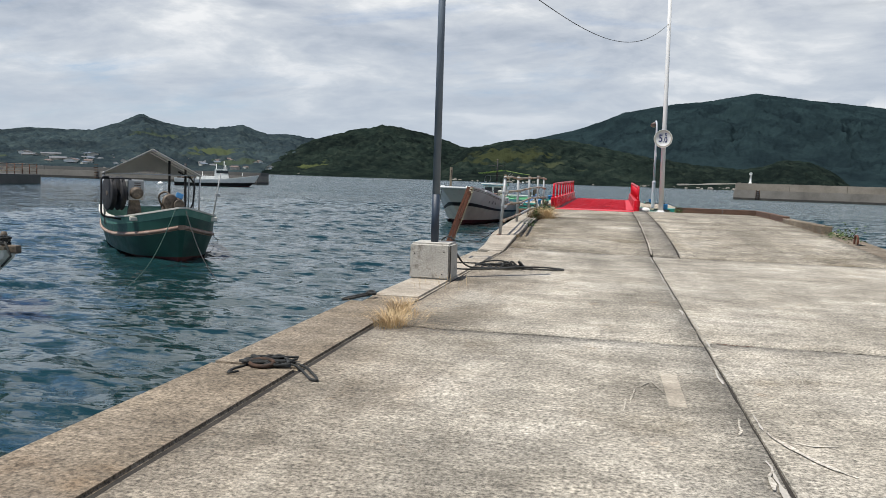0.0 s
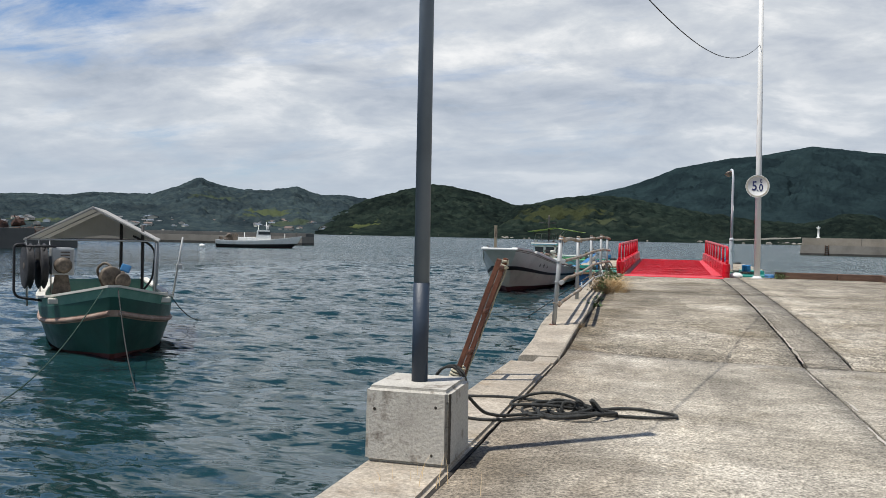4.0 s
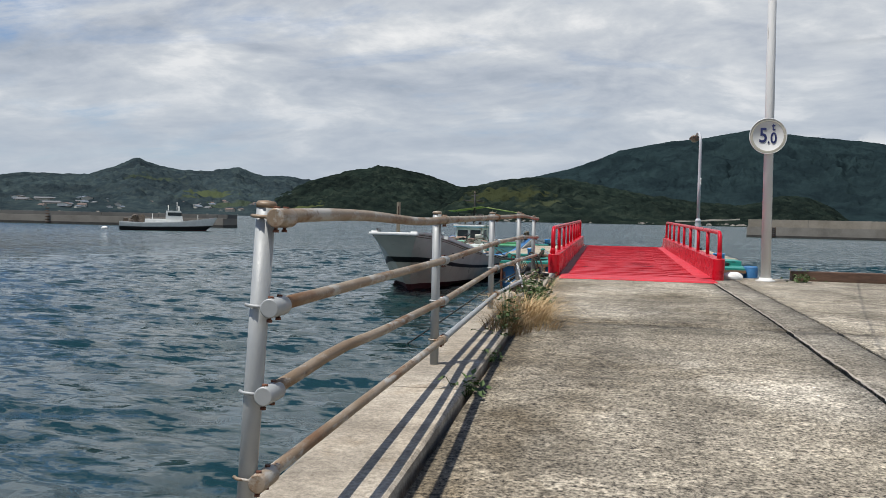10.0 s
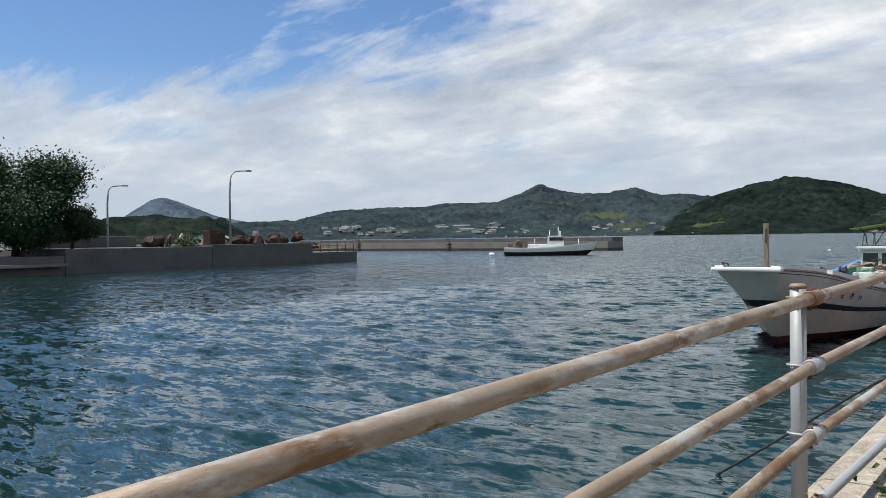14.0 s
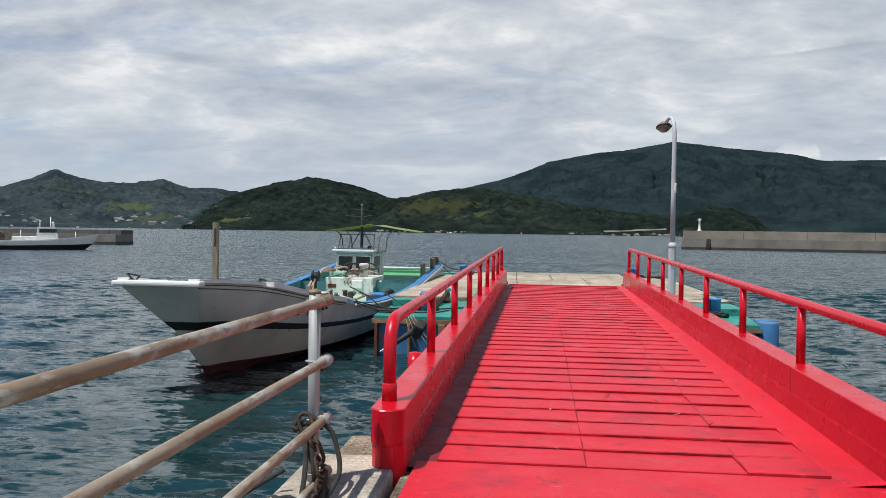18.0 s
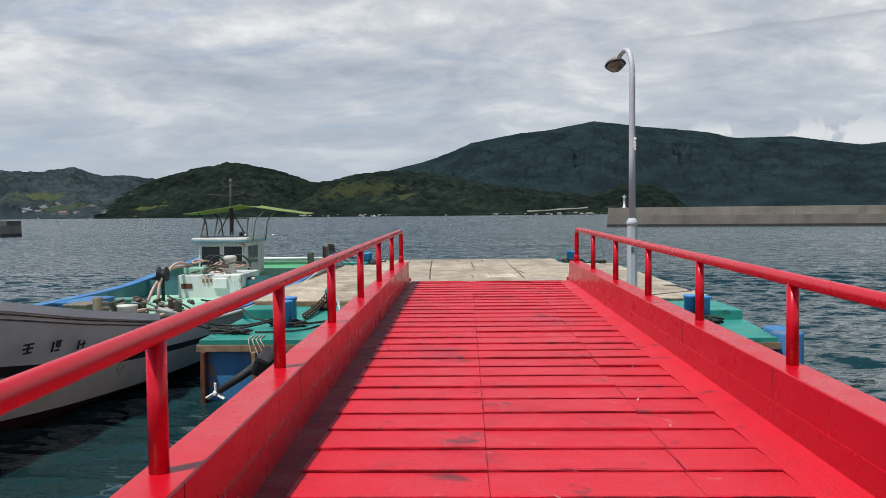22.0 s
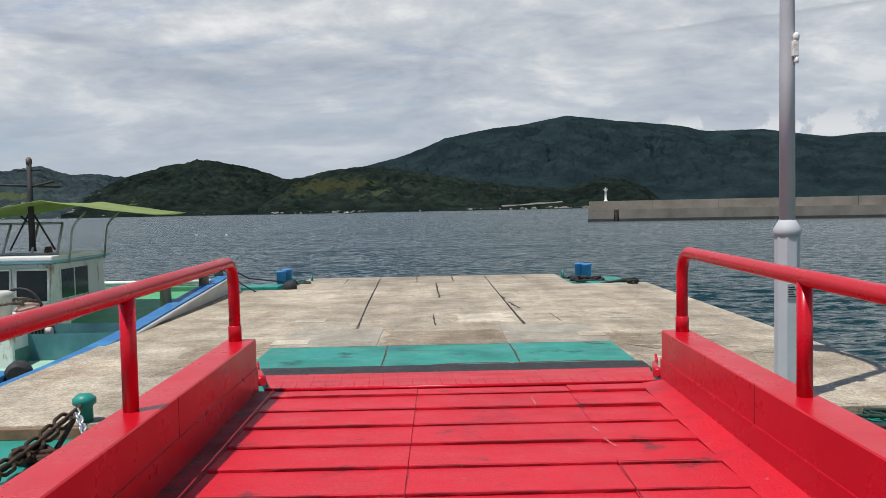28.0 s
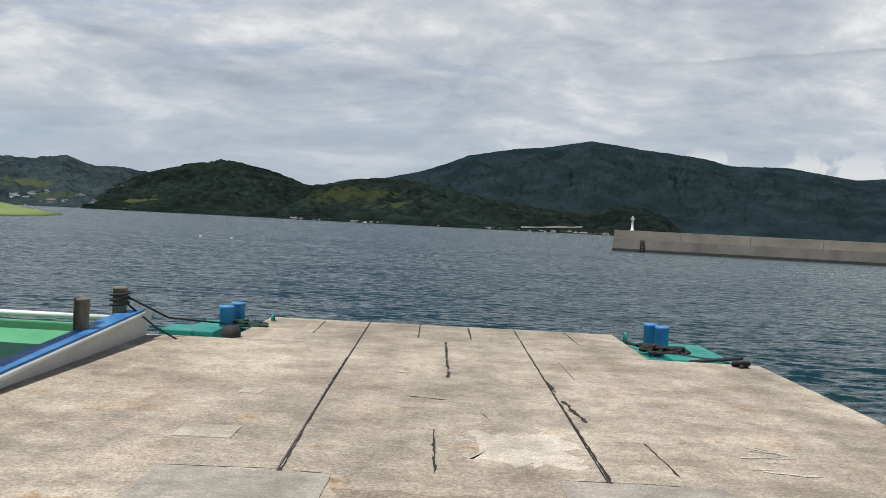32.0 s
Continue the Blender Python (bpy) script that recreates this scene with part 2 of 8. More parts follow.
def water_material():
    """Wind-rippled sea: the facets of small waves tilt the surface at every distance."""
    m = bpy.data.materials.new("sea_water")
    m.use_nodes = True
    nt = m.node_tree
    N, L = nt.nodes.new, nt.links.new
    b = nt.nodes["Principled BSDF"]
    b.inputs["Base Color"].default_value = (0.0072, 0.0285, 0.0310, 1)
    b.inputs["Roughness"].default_value = 0.06
    b.inputs["IOR"].default_value = 1.42
    geo = N("ShaderNodeNewGeometry")
    total = geo.outputs["Normal"]

    def vec(kind, a, c):
        n = N("ShaderNodeVectorMath")
        n.operation = kind
        for i, v in enumerate((a, c)):
            if isinstance(v, tuple):
                n.inputs[i].default_value = v
            elif v is not None:
                L(v, n.inputs[i])
        return n.outputs[0]

    # the open water beyond the harbour has lower, longer waves
    place, chop = N("ShaderNodeSeparateXYZ"), N("ShaderNodeMapRange")
    L(geo.outputs["Position"], place.inputs[0])
    outward = N("ShaderNodeMath")
    outward.operation = "MULTIPLY_ADD"
    L(place.outputs["X"], outward.inputs[0])
    outward.inputs[1].default_value = 0.6
    L(place.outputs["Y"], outward.inputs[2])
    L(outward.outputs[0], chop.inputs["Value"])
    for key, v in (("From Min", 36.0), ("From Max", 72.0), ("To Min", 1.0), ("To Max", 0.80)):
        chop.inputs[key].default_value = v
    chop3 = N("ShaderNodeCombineXYZ")
    for i in range(3):
        L(chop.outputs["Result"], chop3.inputs[i])
    for scale, stretch, slope in ((0.10, (0.5, 1.0, 1), 0.08), (0.36, (0.45, 1.0, 1), 0.10), (0.95, (0.42, 1.0, 1), 0.20), (2.8, (0.38, 1.0, 1), 0.55), (6.5, (0.36, 1, 1), 0.85), (14.0, (0.42, 1, 1), 0.50)):
        mp, n = N("ShaderNodeMapping"), N("ShaderNodeTexNoise")
        mp.inputs["Scale"].default_value = stretch
        mp.inputs["Rotation"].default_value = (0, 0, radians(14))
        L(geo.outputs["Position"], mp.inputs[0])
        L(mp.outputs[0], n.inputs["Vector"])
        n.inputs["Scale"].default_value, n.inputs["Detail"].default_value = scale, 2
        n.inputs["Distortion"].default_value = 0.25
        tilt_ = vec("MULTIPLY", vec("SUBTRACT", n.outputs["Color"], (0.5, 0.5, 0.5)), (slope * 0.90, slope * 1.30, 0.0))
        total = vec("ADD", total, vec("MULTIPLY", tilt_, chop3.outputs[0]))
    # outside, the waves lean with the wind that blows in from the sound
    lean = vec("MULTIPLY", vec("SUBTRACT", chop3.outputs[0], (0.955, 0.955, 0.955)), (0.0, 1.2, 0.0))
    total = vec("ADD", total, lean)
    L(vec("NORMALIZE", total, None), b.inputs["Normal"])
    return m


SEA = water_material()
CONCRETE = concrete("pier_concrete", [(0.300, 0.268, 0.210), (0.455, 0.412, 0.332), (0.625, 0.575, 0.478)], 0.72, 0.16, [((0.62, 0.58, 0.52), 0.08, 0.9), ((0.95, 0.72, 0.52), 0.03, 2.6), ((0.42, 0.40, 0.37), 0.05, 6.0)],
                    grime=(-2.1, -0.9, (0.60, 0.56, 0.52)))
HUMP_C = concrete("hump_concrete", [(0.235, 0.204, 0.152), (0.395, 0.350, 0.272), (0.600, 0.545, 0.445)], 0.95, 0.26, [((0.48, 0.44, 0.37), 0.12, 0.8), ((0.34, 0.31, 0.27), 0.09, 7.0), ((1.25, 1.24, 1.2), 0.08, 3.0)], grime=(-2.15, -1.15, (0.46, 0.42, 0.36)))
KERB = concrete("kerb_concrete", [(0.170, 0.133, 0.092), (0.272, 0.222, 0.160), (0.385, 0.328, 0.255)], 0.66, 0.12, [((0.60, 0.52, 0.44), 0.08, 1.4), ((1.0, 0.80, 0.60), 0.06, 0.6)])
KERB_PALE = concrete("smooth_kerb_concrete", [(0.305, 0.260, 0.200), (0.415, 0.365, 0.292), (0.500, 0.450, 0.372)], 0.34, 0.06, [((0.66, 0.58, 0.48), 0.11, 1.2), ((0.55, 0.50, 0.44), 0.05, 5.0), ((1.15, 1.08, 0.98), 0.08, 0.9)])
PONTOON_C = concrete("pontoon_concrete", [(0.300, 0.252, 0.183), (0.432, 0.374, 0.287), (0.540, 0.482, 0.385)], 0.40, 0.06, [((0.72, 0.55, 0.40), 0.10, 0.7), ((0.50, 0.42, 0.33), 0.06, 3.2), ((1.0, 0.78, 0.58), 0.06, 1.6), ((0.42, 0.34, 0.26), 0.03, 9.0)])
DARK_JOINT = material("dark_joint", [(0.012, 0.010, 0.008), (0.040, 0.034, 0.026)], 8, (0.9, 1), 0, 0.3)
RED = material("red_paint", [(0.4259, 0.0035, 0.0125), (0.4805, 0.0044, 0.0165), (0.4488, 0.0035, 0.0140)], 1.3, (0.22, 0.36), 0, 0.04, 30, spots=[((0.30, 0.004, 0.012), 0.08, 2.0)])
RED.node_tree.nodes["Principled BSDF"].inputs["Specular IOR Level"].default_value = 0.34
TEAL = material("teal_paint", [(0.013, 0.135, 0.112), (0.019, 0.205, 0.165), (0.026, 0.250, 0.200), (0.022, 0.195, 0.225)], 1.4, (0.35, 0.6), 0, 0.1, 50,
                spots=[((0.010, 0.075, 0.068), 0.12, 2.4), ((0.06, 0.035, 0.022), 0.09, 9.0), ((0.018, 0.13, 0.20), 0.10, 1.3), ((0.20, 0.18, 0.13), 0.05, 14.0)], grain=0.12)
TEAL.node_tree.nodes["Principled BSDF"].inputs["Specular IOR Level"].default_value = 0.32
def forest(name, dark, mid, light, field, amount, patches=(), relief=1.0, gully_shade=1.0):
    """Wooded slopes: tree crowns at two scales; patches: (centre, radii, colour) of open fields and terraces."""
    m = material(name, [dark, mid, light], 0.05, (0.95, 1), 0, relief, 0.21, spots=[(field, amount, 0.0045)])
    nt = m.node_tree
    N, L = nt.nodes.new, nt.links.new
    b = nt.nodes["Principled BSDF"]
    b.inputs["Specular IOR Level"].default_value = 0.0
    for n in nt.nodes:
        if n.type == "BUMP":
            n.inputs["Distance"].default_value = 4.5
    geo = N("ShaderNodeNewGeometry")
    col = b.inputs["Base Color"].links[0].from_socket
    jag = N("ShaderNodeTexNoise")
    jag.inputs["Scale"].default_value, jag.inputs["Detail"].default_value = 0.03, 6
    L(geo.outputs["Position"], jag.inputs["Vector"])
    # ridge light and gully shade put into the base colour by noise
    gul, gr, gx = N("ShaderNodeTexNoise"), N("ShaderNodeValToRGB"), N("ShaderNodeMix")
    gul.inputs["Scale"].default_value, gul.inputs["Detail"].default_value = 0.008, 7
    L(geo.outputs["Position"], gul.inputs["Vector"])
    e = gr.color_ramp.elements
    e[0].position, e[0].color, e[1].position, e[1].color = 0.36, (0.68, 0.68, 0.70, 1), 0.64, (1.26, 1.26, 1.20, 1)
    L(gul.outputs["Fac"], gr.inputs[0])
    gx.data_type, gx.blend_type = "RGBA", "MULTIPLY"
    gx.inputs[0].default_value = gully_shade
    L(col, gx.inputs[6])
    L(gr.outputs[0], gx.inputs[7])
    col = gx.outputs[2]
    for centre, radii, colour in patches:
        mp, ln, ad, rp, mx = N("ShaderNodeMapping"), N("ShaderNodeVectorMath"), N("ShaderNodeMath"), N("ShaderNodeValToRGB"), N("ShaderNodeMix")
        mp.inputs["Location"].default_value = [-c / r for c, r in zip(centre, radii)]
        mp.inputs["Scale"].default_value = [1 / r for r in radii]
        L(geo.outputs["Position"], mp.inputs[0])
        ln.operation = "LENGTH"
        L(mp.outputs[0], ln.inputs[0])
        ad.operation = "MULTIPLY_ADD"
        L(jag.outputs["Fac"], ad.inputs[0])
        ad.inputs[1].default_value = 2.4
        L(ln.outputs["Value"], ad.inputs[2])
        e = rp.color_ramp.elements
        e[0].position, e[0].color, e[1].position, e[1].color = 0.80, (1, 1, 1, 1), 0.93, (0, 0, 0, 1)
        half = N("ShaderNodeMath")
        half.operation = "MULTIPLY"
        half.inputs[1].default_value = 0.5
        L(ad.outputs[0], half.inputs[0])
        L(half.outputs[0], rp.inputs[0])
        mx.data_type = "RGBA"
        L(rp.outputs[0], mx.inputs[0])
        L(col, mx.inputs[6])
        mx.inputs[7].default_value = (*colour, 1)
        col = mx.outputs[2]
    L(col, b.inputs["Base Color"])
    return m


FIELD = (0.038, 0.045, 0.022)
FOREST = forest("forest", (0.006, 0.0105, 0.0100), (0.0135, 0.0212, 0.0178), (0.029, 0.0385, 0.0295), (0.036, 0.046, 0.027), 0.05,
                [((-167, 1309, 40), (110, 160, 38), FIELD), ((-493, 1336, 16), (34, 60, 18), (0.070, 0.085, 0.035)), ((-90, 1260, 20), (70, 90, 14), (0.050, 0.060, 0.034))])
# farther hills: distance haze is mixed into these base colours
FOREST_WEST = forest("haze_tinted_forest", (0.020, 0.032, 0.040), (0.032, 0.047, 0.053), (0.050, 0.067, 0.066), (0.062, 0.080, 0.062), 0.05,
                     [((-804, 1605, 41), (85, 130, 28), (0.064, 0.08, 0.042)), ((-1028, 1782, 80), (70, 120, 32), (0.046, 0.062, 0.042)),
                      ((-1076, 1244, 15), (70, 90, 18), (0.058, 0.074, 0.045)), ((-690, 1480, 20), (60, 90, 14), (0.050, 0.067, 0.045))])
FOREST_FAR = forest("haze_tinted_far_forest", (0.0118, 0.0212, 0.0246), (0.0150, 0.0264, 0.0298), (0.0186, 0.0318, 0.0343), (0.0235, 0.0370, 0.0343), 0.03, relief=0.7, gully_shade=0.85)
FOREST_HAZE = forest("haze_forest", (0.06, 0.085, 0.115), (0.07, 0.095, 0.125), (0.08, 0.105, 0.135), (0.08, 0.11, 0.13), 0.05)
BREAKWATER = material("breakwater_concrete", [(0.1320, 0.1230, 0.1050), (0.1860, 0.1740, 0.1500), (0.2280, 0.2160, 0.1890)], 0.35, (0.85, 0.95), 0, 0.2, 8, grain=0.15)
PARAPET = material("pale_breakwater_wall", [(0.150, 0.136, 0.108), (0.215, 0.196, 0.160), (0.265, 0.245, 0.206)], 0.35, (0.85, 0.95), 0, 0.2, 8, grain=0.15, spots=[((0.16, 0.145, 0.12), 0.10, 0.8)])
TIDE = material("wet_tide_band", [(0.018, 0.018, 0.016), (0.035, 0.033, 0.028), (0.055, 0.05, 0.042)], 1.2, (0.5, 0.8), 0, 0.3, 8)
QUAY = material("quay_concrete", [(0.0696, 0.0696, 0.0667), (0.0986, 0.0986, 0.0928), (0.1218, 0.1218, 0.1160)], 0.3, (0.85, 0.95), 0, 0.2, 8, grain=0.15)


# ---- helpers for building ----
def box(bm, x0, x1, y0, y1, z0, z1, bevel=0.0, m=None):
    r = bmesh.ops.create_cube(bm, size=1.0)
    mat_ = Matrix.Translation(((x0 + x1) / 2, (y0 + y1) / 2, (z0 + z1) / 2)) @ Matrix.Diagonal((x1 - x0, y1 - y0, z1 - z0, 1))
    bmesh.ops.transform(bm, matrix=mat_, verts=r["verts"])
    if bevel:
        edges = list({e for v in r["verts"] for e in v.link_edges})
        r = bmesh.ops.bevel(bm, geom=edges, offset=bevel, segments=2, affect="EDGES", profile=0.6)
    if m is not None:
        bmesh.ops.transform(bm, matrix=m, verts=r["verts"])
    return bm


def tube(bm, pts, radius, segs=10, close=True):
    """A round bar along the points; radius: one, or one for each point."""
    pts = [Vector(p) for p in pts]
    radii = radius if isinstance(radius, (list, tuple)) else [radius] * len(pts)
    rings, ref = [], None
    for i, p in enumerate(pts):
        d = (pts[min(i + 1, len(pts) - 1)] - pts[max(i - 1, 0)]).normalized()
        if ref is None:
            ref = d.orthogonal().normalized()
        ref = (ref - d * ref.dot(d)).normalized()
        side = d.cross(ref)
        rings.append([bm.verts.new(p + (ref * math.cos(a) + side * math.sin(a)) * radii[i])
                      for a in (2 * math.pi * k / segs for k in range(segs))])
    for a, b in zip(rings, rings[1:]):
        for k in range(segs):
            f = bm.faces.new((a[k], a[(k + 1) % segs], b[(k + 1) % segs], b[k]))
            f.smooth = True
    if close:
        bm.faces.new(rings[0][::-1])
        bm.faces.new(rings[-1])
    return bm


def arc(points, radius=0.1, steps=5):
    """The polyline with its inner corners rounded."""
    pts = [Vector(p) for p in points]
    out = [pts[0]]
    for a, b, c in zip(pts, pts[1:], pts[2:]):
        d0, d1 = (a - b), (c - b)
        r = min(radius, d0.length * 0.45, d1.length * 0.45)
        p0, p1 = b + d0.normalized() * r, b + d1.normalized() * r
        for k in range(steps + 1):
            u = k / steps
            out.append(p0 * (1 - u) ** 2 + b * 2 * u * (1 - u) + p1 * u * u)
    out.append(pts[-1])
    return out


def lathe(bm, profile, segs=24, m=None):
    """A turned body from (radius, height) pairs."""
    rings = [[bm.verts.new((r * math.cos(a), r * math.sin(a), z)) for a in (2 * math.pi * k / segs for k in range(segs))] for r, z in profile]
    for a, b in zip(rings, rings[1:]):
        for k in range(segs):
            bm.faces.new((a[k], a[(k + 1) % segs], b[(k + 1) % segs], b[k])).smooth = True
    bm.faces.new(rings[0][::-1])
    bm.faces.new(rings[-1])
    if m is not None:
        bmesh.ops.transform(bm, matrix=m, verts=[v for r in rings for v in r])
    return bm


def prism(bm, outline, y0, y1, axis="y"):
    """An outline (a, z) pushed from y0 to y1 (along y, or along x)."""
    put = (lambda a, z, s: (a, s, z)) if axis == "y" else ((lambda a, z, s: (s, a, z)) if axis == "x" else (lambda a, z, s: (a, z, s)))
    A = [bm.verts.new(put(a, z, y0)) for a, z in outline]
    B = [bm.verts.new(put(a, z, y1)) for a, z in outline]
    n = len(A)
    bm.faces.new(A)
    bm.faces.new(B[::-1])
    for i in range(n):
        bm.faces.new((A[i], B[i], B[(i + 1) % n], A[(i + 1) % n]))
    bmesh.ops.recalc_face_normals(bm, faces=bm.faces[:])
    return bm


def mesh_of(name, bm, mat_):
    me = bpy.data.meshes.new(name)
    bm.to_mesh(me)
    bm.free()
    me.materials.append(mat_)
    return me


def part(name, bm, mat_, parent=None, label="", m=None):
    ob = new(name, mesh_of(name, bm, mat_))
    if parent is not None:
        ob.parent = parent
    if m is not None:
        ob.matrix_basis = m
    return tagged(ob, label)


def thing(name, m, label, category, group="", kind=""):
    ob = new(name)
    ob.matrix_basis = m
    return tagged(ob, label, category, group, kind)


def B():
    return bmesh.new()


for paint in (RED,):
    paint.node_tree.nodes["Principled BSDF"].inputs["Specular IOR Level"].default_value = 0.35

# ---- sea, hills, breakwaters ----
WATER = -0.8


def graded(a, b, step, far, grow=1.13):
    """Even steps from a to b, then ever wider ones out to far on both sides."""
    mid = list(np.arange(a, b + step / 2, step))
    out, s, v = [], step, b
    while v < far:
        s *= grow
        v += s
        out.append(v)
    left, s, v = [], step, a
    while v > -far:
        s *= grow
        v -= s
        left.append(v)
    return np.array(left[::-1] + mid + out)


def build_sea():
    xs, ys = graded(-22, 12, 0.12, 4300, 1.07), graded(6, 64, 0.12, 4300, 1.07)
    X, Y = np.meshgrid(xs, ys, indexing="ij")
    dx = np.gradient(xs)[:, None] + 0 * Y
    dy = np.gradient(ys)[None, :] + 0 * X
    step = np.maximum(dx, dy)
    Z = np.zeros_like(X)
    rng = np.random.RandomState(7)
    for k in range(36):
        lam = 0.38 * 1.05 ** k * (0.9 + 0.2 * rng.rand())
        th = radians(100) + rng.normal(0, 0.34)
        ph = rng.rand() * 6.28
        amp = 0.0060 * lam ** 0.22
        fade = np.clip(lam / (3.2 * step) - 0.6, 0, 1)
        wob = 0.8 * np.sin(X * 0.21 / lam ** 0.5 + k) + 0.8 * np.sin(Y * 0.17 / lam ** 0.5 + 2 * k)
        Z += fade * amp * np.sin(2 * math.pi / lam * (X * math.cos(th) + Y * math.sin(th)) + ph + wob)
    nx, ny = X.shape
    verts = np.stack([X, Y, Z + WATER], -1).reshape(-1, 3)
    idx = np.arange(nx * ny).reshape(nx, ny)
    quads = np.stack([idx[:-1, :-1], idx[1:, :-1], idx[1:, 1:], idx[:-1, 1:]], -1).reshape(-1, 4)
    me = bpy.data.meshes.new("water")
    me.from_pydata(verts.tolist(), [], quads.tolist())
    me.shade_smooth()
    me.materials.append(SEA)
    tagged(new("water", me), "dark teal harbour water with small wind ripples", "water", kind="structure")


build_sea()


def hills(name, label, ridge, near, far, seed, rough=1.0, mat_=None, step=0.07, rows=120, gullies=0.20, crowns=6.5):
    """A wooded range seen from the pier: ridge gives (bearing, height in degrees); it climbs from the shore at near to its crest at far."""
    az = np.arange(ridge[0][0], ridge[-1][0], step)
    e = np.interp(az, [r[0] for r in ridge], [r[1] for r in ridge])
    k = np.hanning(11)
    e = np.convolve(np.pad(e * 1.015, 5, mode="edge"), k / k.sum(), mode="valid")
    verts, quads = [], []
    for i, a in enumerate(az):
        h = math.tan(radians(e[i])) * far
        c, s = math.cos(radians(a + 0.13)), math.sin(radians(a + 0.13))
        for j in range(rows):
            u = j / (rows - 1)
            r = near + (far - near) * u * 1.15
            v = min(u * 1.15, 1.0)
            x, y = r * s, r * c + 20
            f = noise.fractal(Vector((x / 260, y / 260, seed)), 0.9, 2.1, 5)
            t = noise.fractal(Vector((x / 34, y / 34, seed + 5)), 0.7, 2.0, 3)
            t += 0.8 * noise.fractal(Vector((x / 15, y / 15, seed + 9)), 0.8, 2.0, 2)
            g = noise.fractal(Vector((a * 0.55 + 1.3 * f, u * 1.1, seed + 17)), 0.8, 2.1, 4)
            t *= 1 - 0.65 * v ** 5
            z = h * (v ** 0.85 if u * 1.15 <= 1 else 1 - (u * 1.15 - 1) * 2) * (1 + (0.22 * rough * f + gullies * g) * (1 - v ** 3)) + crowns * rough * t * min(1, 6 * v) * (far / 2000) ** 0.5
            verts.append((x, y, WATER - 2 + max(z, 0 if j else -1) + (2.4 if j else 0)))
    n = len(az)
    for i in range(n - 1):
        for j in range(rows - 1):
            a = i * rows + j
            quads.append((a, a + rows, a + rows + 1, a + 1))
    me = bpy.data.meshes.new(name)
    me.from_pydata(verts, [], quads)
    me.shade_smooth()
    me.materials.append(mat_ or FOREST)
    return tagged(new(name, me), label, "hill", kind="structure")


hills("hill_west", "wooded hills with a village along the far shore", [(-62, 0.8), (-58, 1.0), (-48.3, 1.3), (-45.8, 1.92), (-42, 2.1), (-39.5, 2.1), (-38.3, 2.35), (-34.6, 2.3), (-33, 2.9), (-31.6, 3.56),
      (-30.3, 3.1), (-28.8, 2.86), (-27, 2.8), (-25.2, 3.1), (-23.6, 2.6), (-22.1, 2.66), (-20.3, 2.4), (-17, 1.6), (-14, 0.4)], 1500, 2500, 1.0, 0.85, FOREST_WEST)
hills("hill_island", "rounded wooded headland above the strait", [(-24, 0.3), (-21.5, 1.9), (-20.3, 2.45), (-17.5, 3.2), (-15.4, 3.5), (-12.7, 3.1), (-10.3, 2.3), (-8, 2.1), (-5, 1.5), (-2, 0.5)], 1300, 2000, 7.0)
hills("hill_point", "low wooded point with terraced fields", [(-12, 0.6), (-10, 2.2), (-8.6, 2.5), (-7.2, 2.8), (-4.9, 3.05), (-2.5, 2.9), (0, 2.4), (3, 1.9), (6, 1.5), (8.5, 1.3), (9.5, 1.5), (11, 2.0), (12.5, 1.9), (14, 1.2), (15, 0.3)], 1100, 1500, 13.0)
hills("hill_mountain", "high mountain ridge across the strait, tinted blue-green for haze", [(-12, 1.5), (-5, 3.0), (-2.5, 3.6), (-0.8, 4.2), (0.65, 4.8), (3.9, 5.4), (6, 5.6), (8.9, 6.08), (11.4, 5.75), (16.3, 5.15), (18, 4.7), (21.3, 4.7), (25.3, 4.0), (27.4, 4.15), (32, 3.8), (40, 3.0), (50, 2.0)], 2400, 3900, 21.0, 0.9, FOREST_FAR, gullies=0.18, crowns=3.6)
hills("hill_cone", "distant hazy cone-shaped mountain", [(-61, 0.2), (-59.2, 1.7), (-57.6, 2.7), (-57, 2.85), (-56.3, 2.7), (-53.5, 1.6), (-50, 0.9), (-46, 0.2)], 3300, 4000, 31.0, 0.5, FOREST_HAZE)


def breakwater(name, label, ends, width, top, wall, upper):
    (x0, y0), (x1, y1) = ends
    d = Vector((x1 - x0, y1 - y0, 0))
    n = d.length
    ob = thing(name, Matrix.Translation((x0, y0, 0)) @ Matrix.Rotation(math.atan2(d.y, d.x), 4, "Z"), label, "breakwater", kind="structure")
    bm = B()
    box(bm, 0, n, 0, width, WATER - 1.5, top)
    part("body", bm, BREAKWATER, ob)
    bm = B()
    k = 0.0
    while k < n:
        box(bm, k + 0.02, min(k + 9.98, n), width * 0.3, width, top - 0.02, wall, 0.03)
        k += 10
    part("parapet", bm, upper, ob)
    bm = B()
    box(bm, -0.03, n + 0.03, -0.04, width, WATER - 1.4, WATER + 0.38)
    part("tide_band", bm, TIDE, ob)
    return ob


breakwater("breakwater_east", "long grey concrete breakwater with a stepped top", [(23.3, 173.8), (328, 88)], 6, 1.06, 2.40, PARAPET)
breakwater("breakwater_west", "grey concrete breakwater across the harbour mouth", [(-131, 135.3), (-59.3, 135.3)], 5, 0.6, 1.2, QUAY)

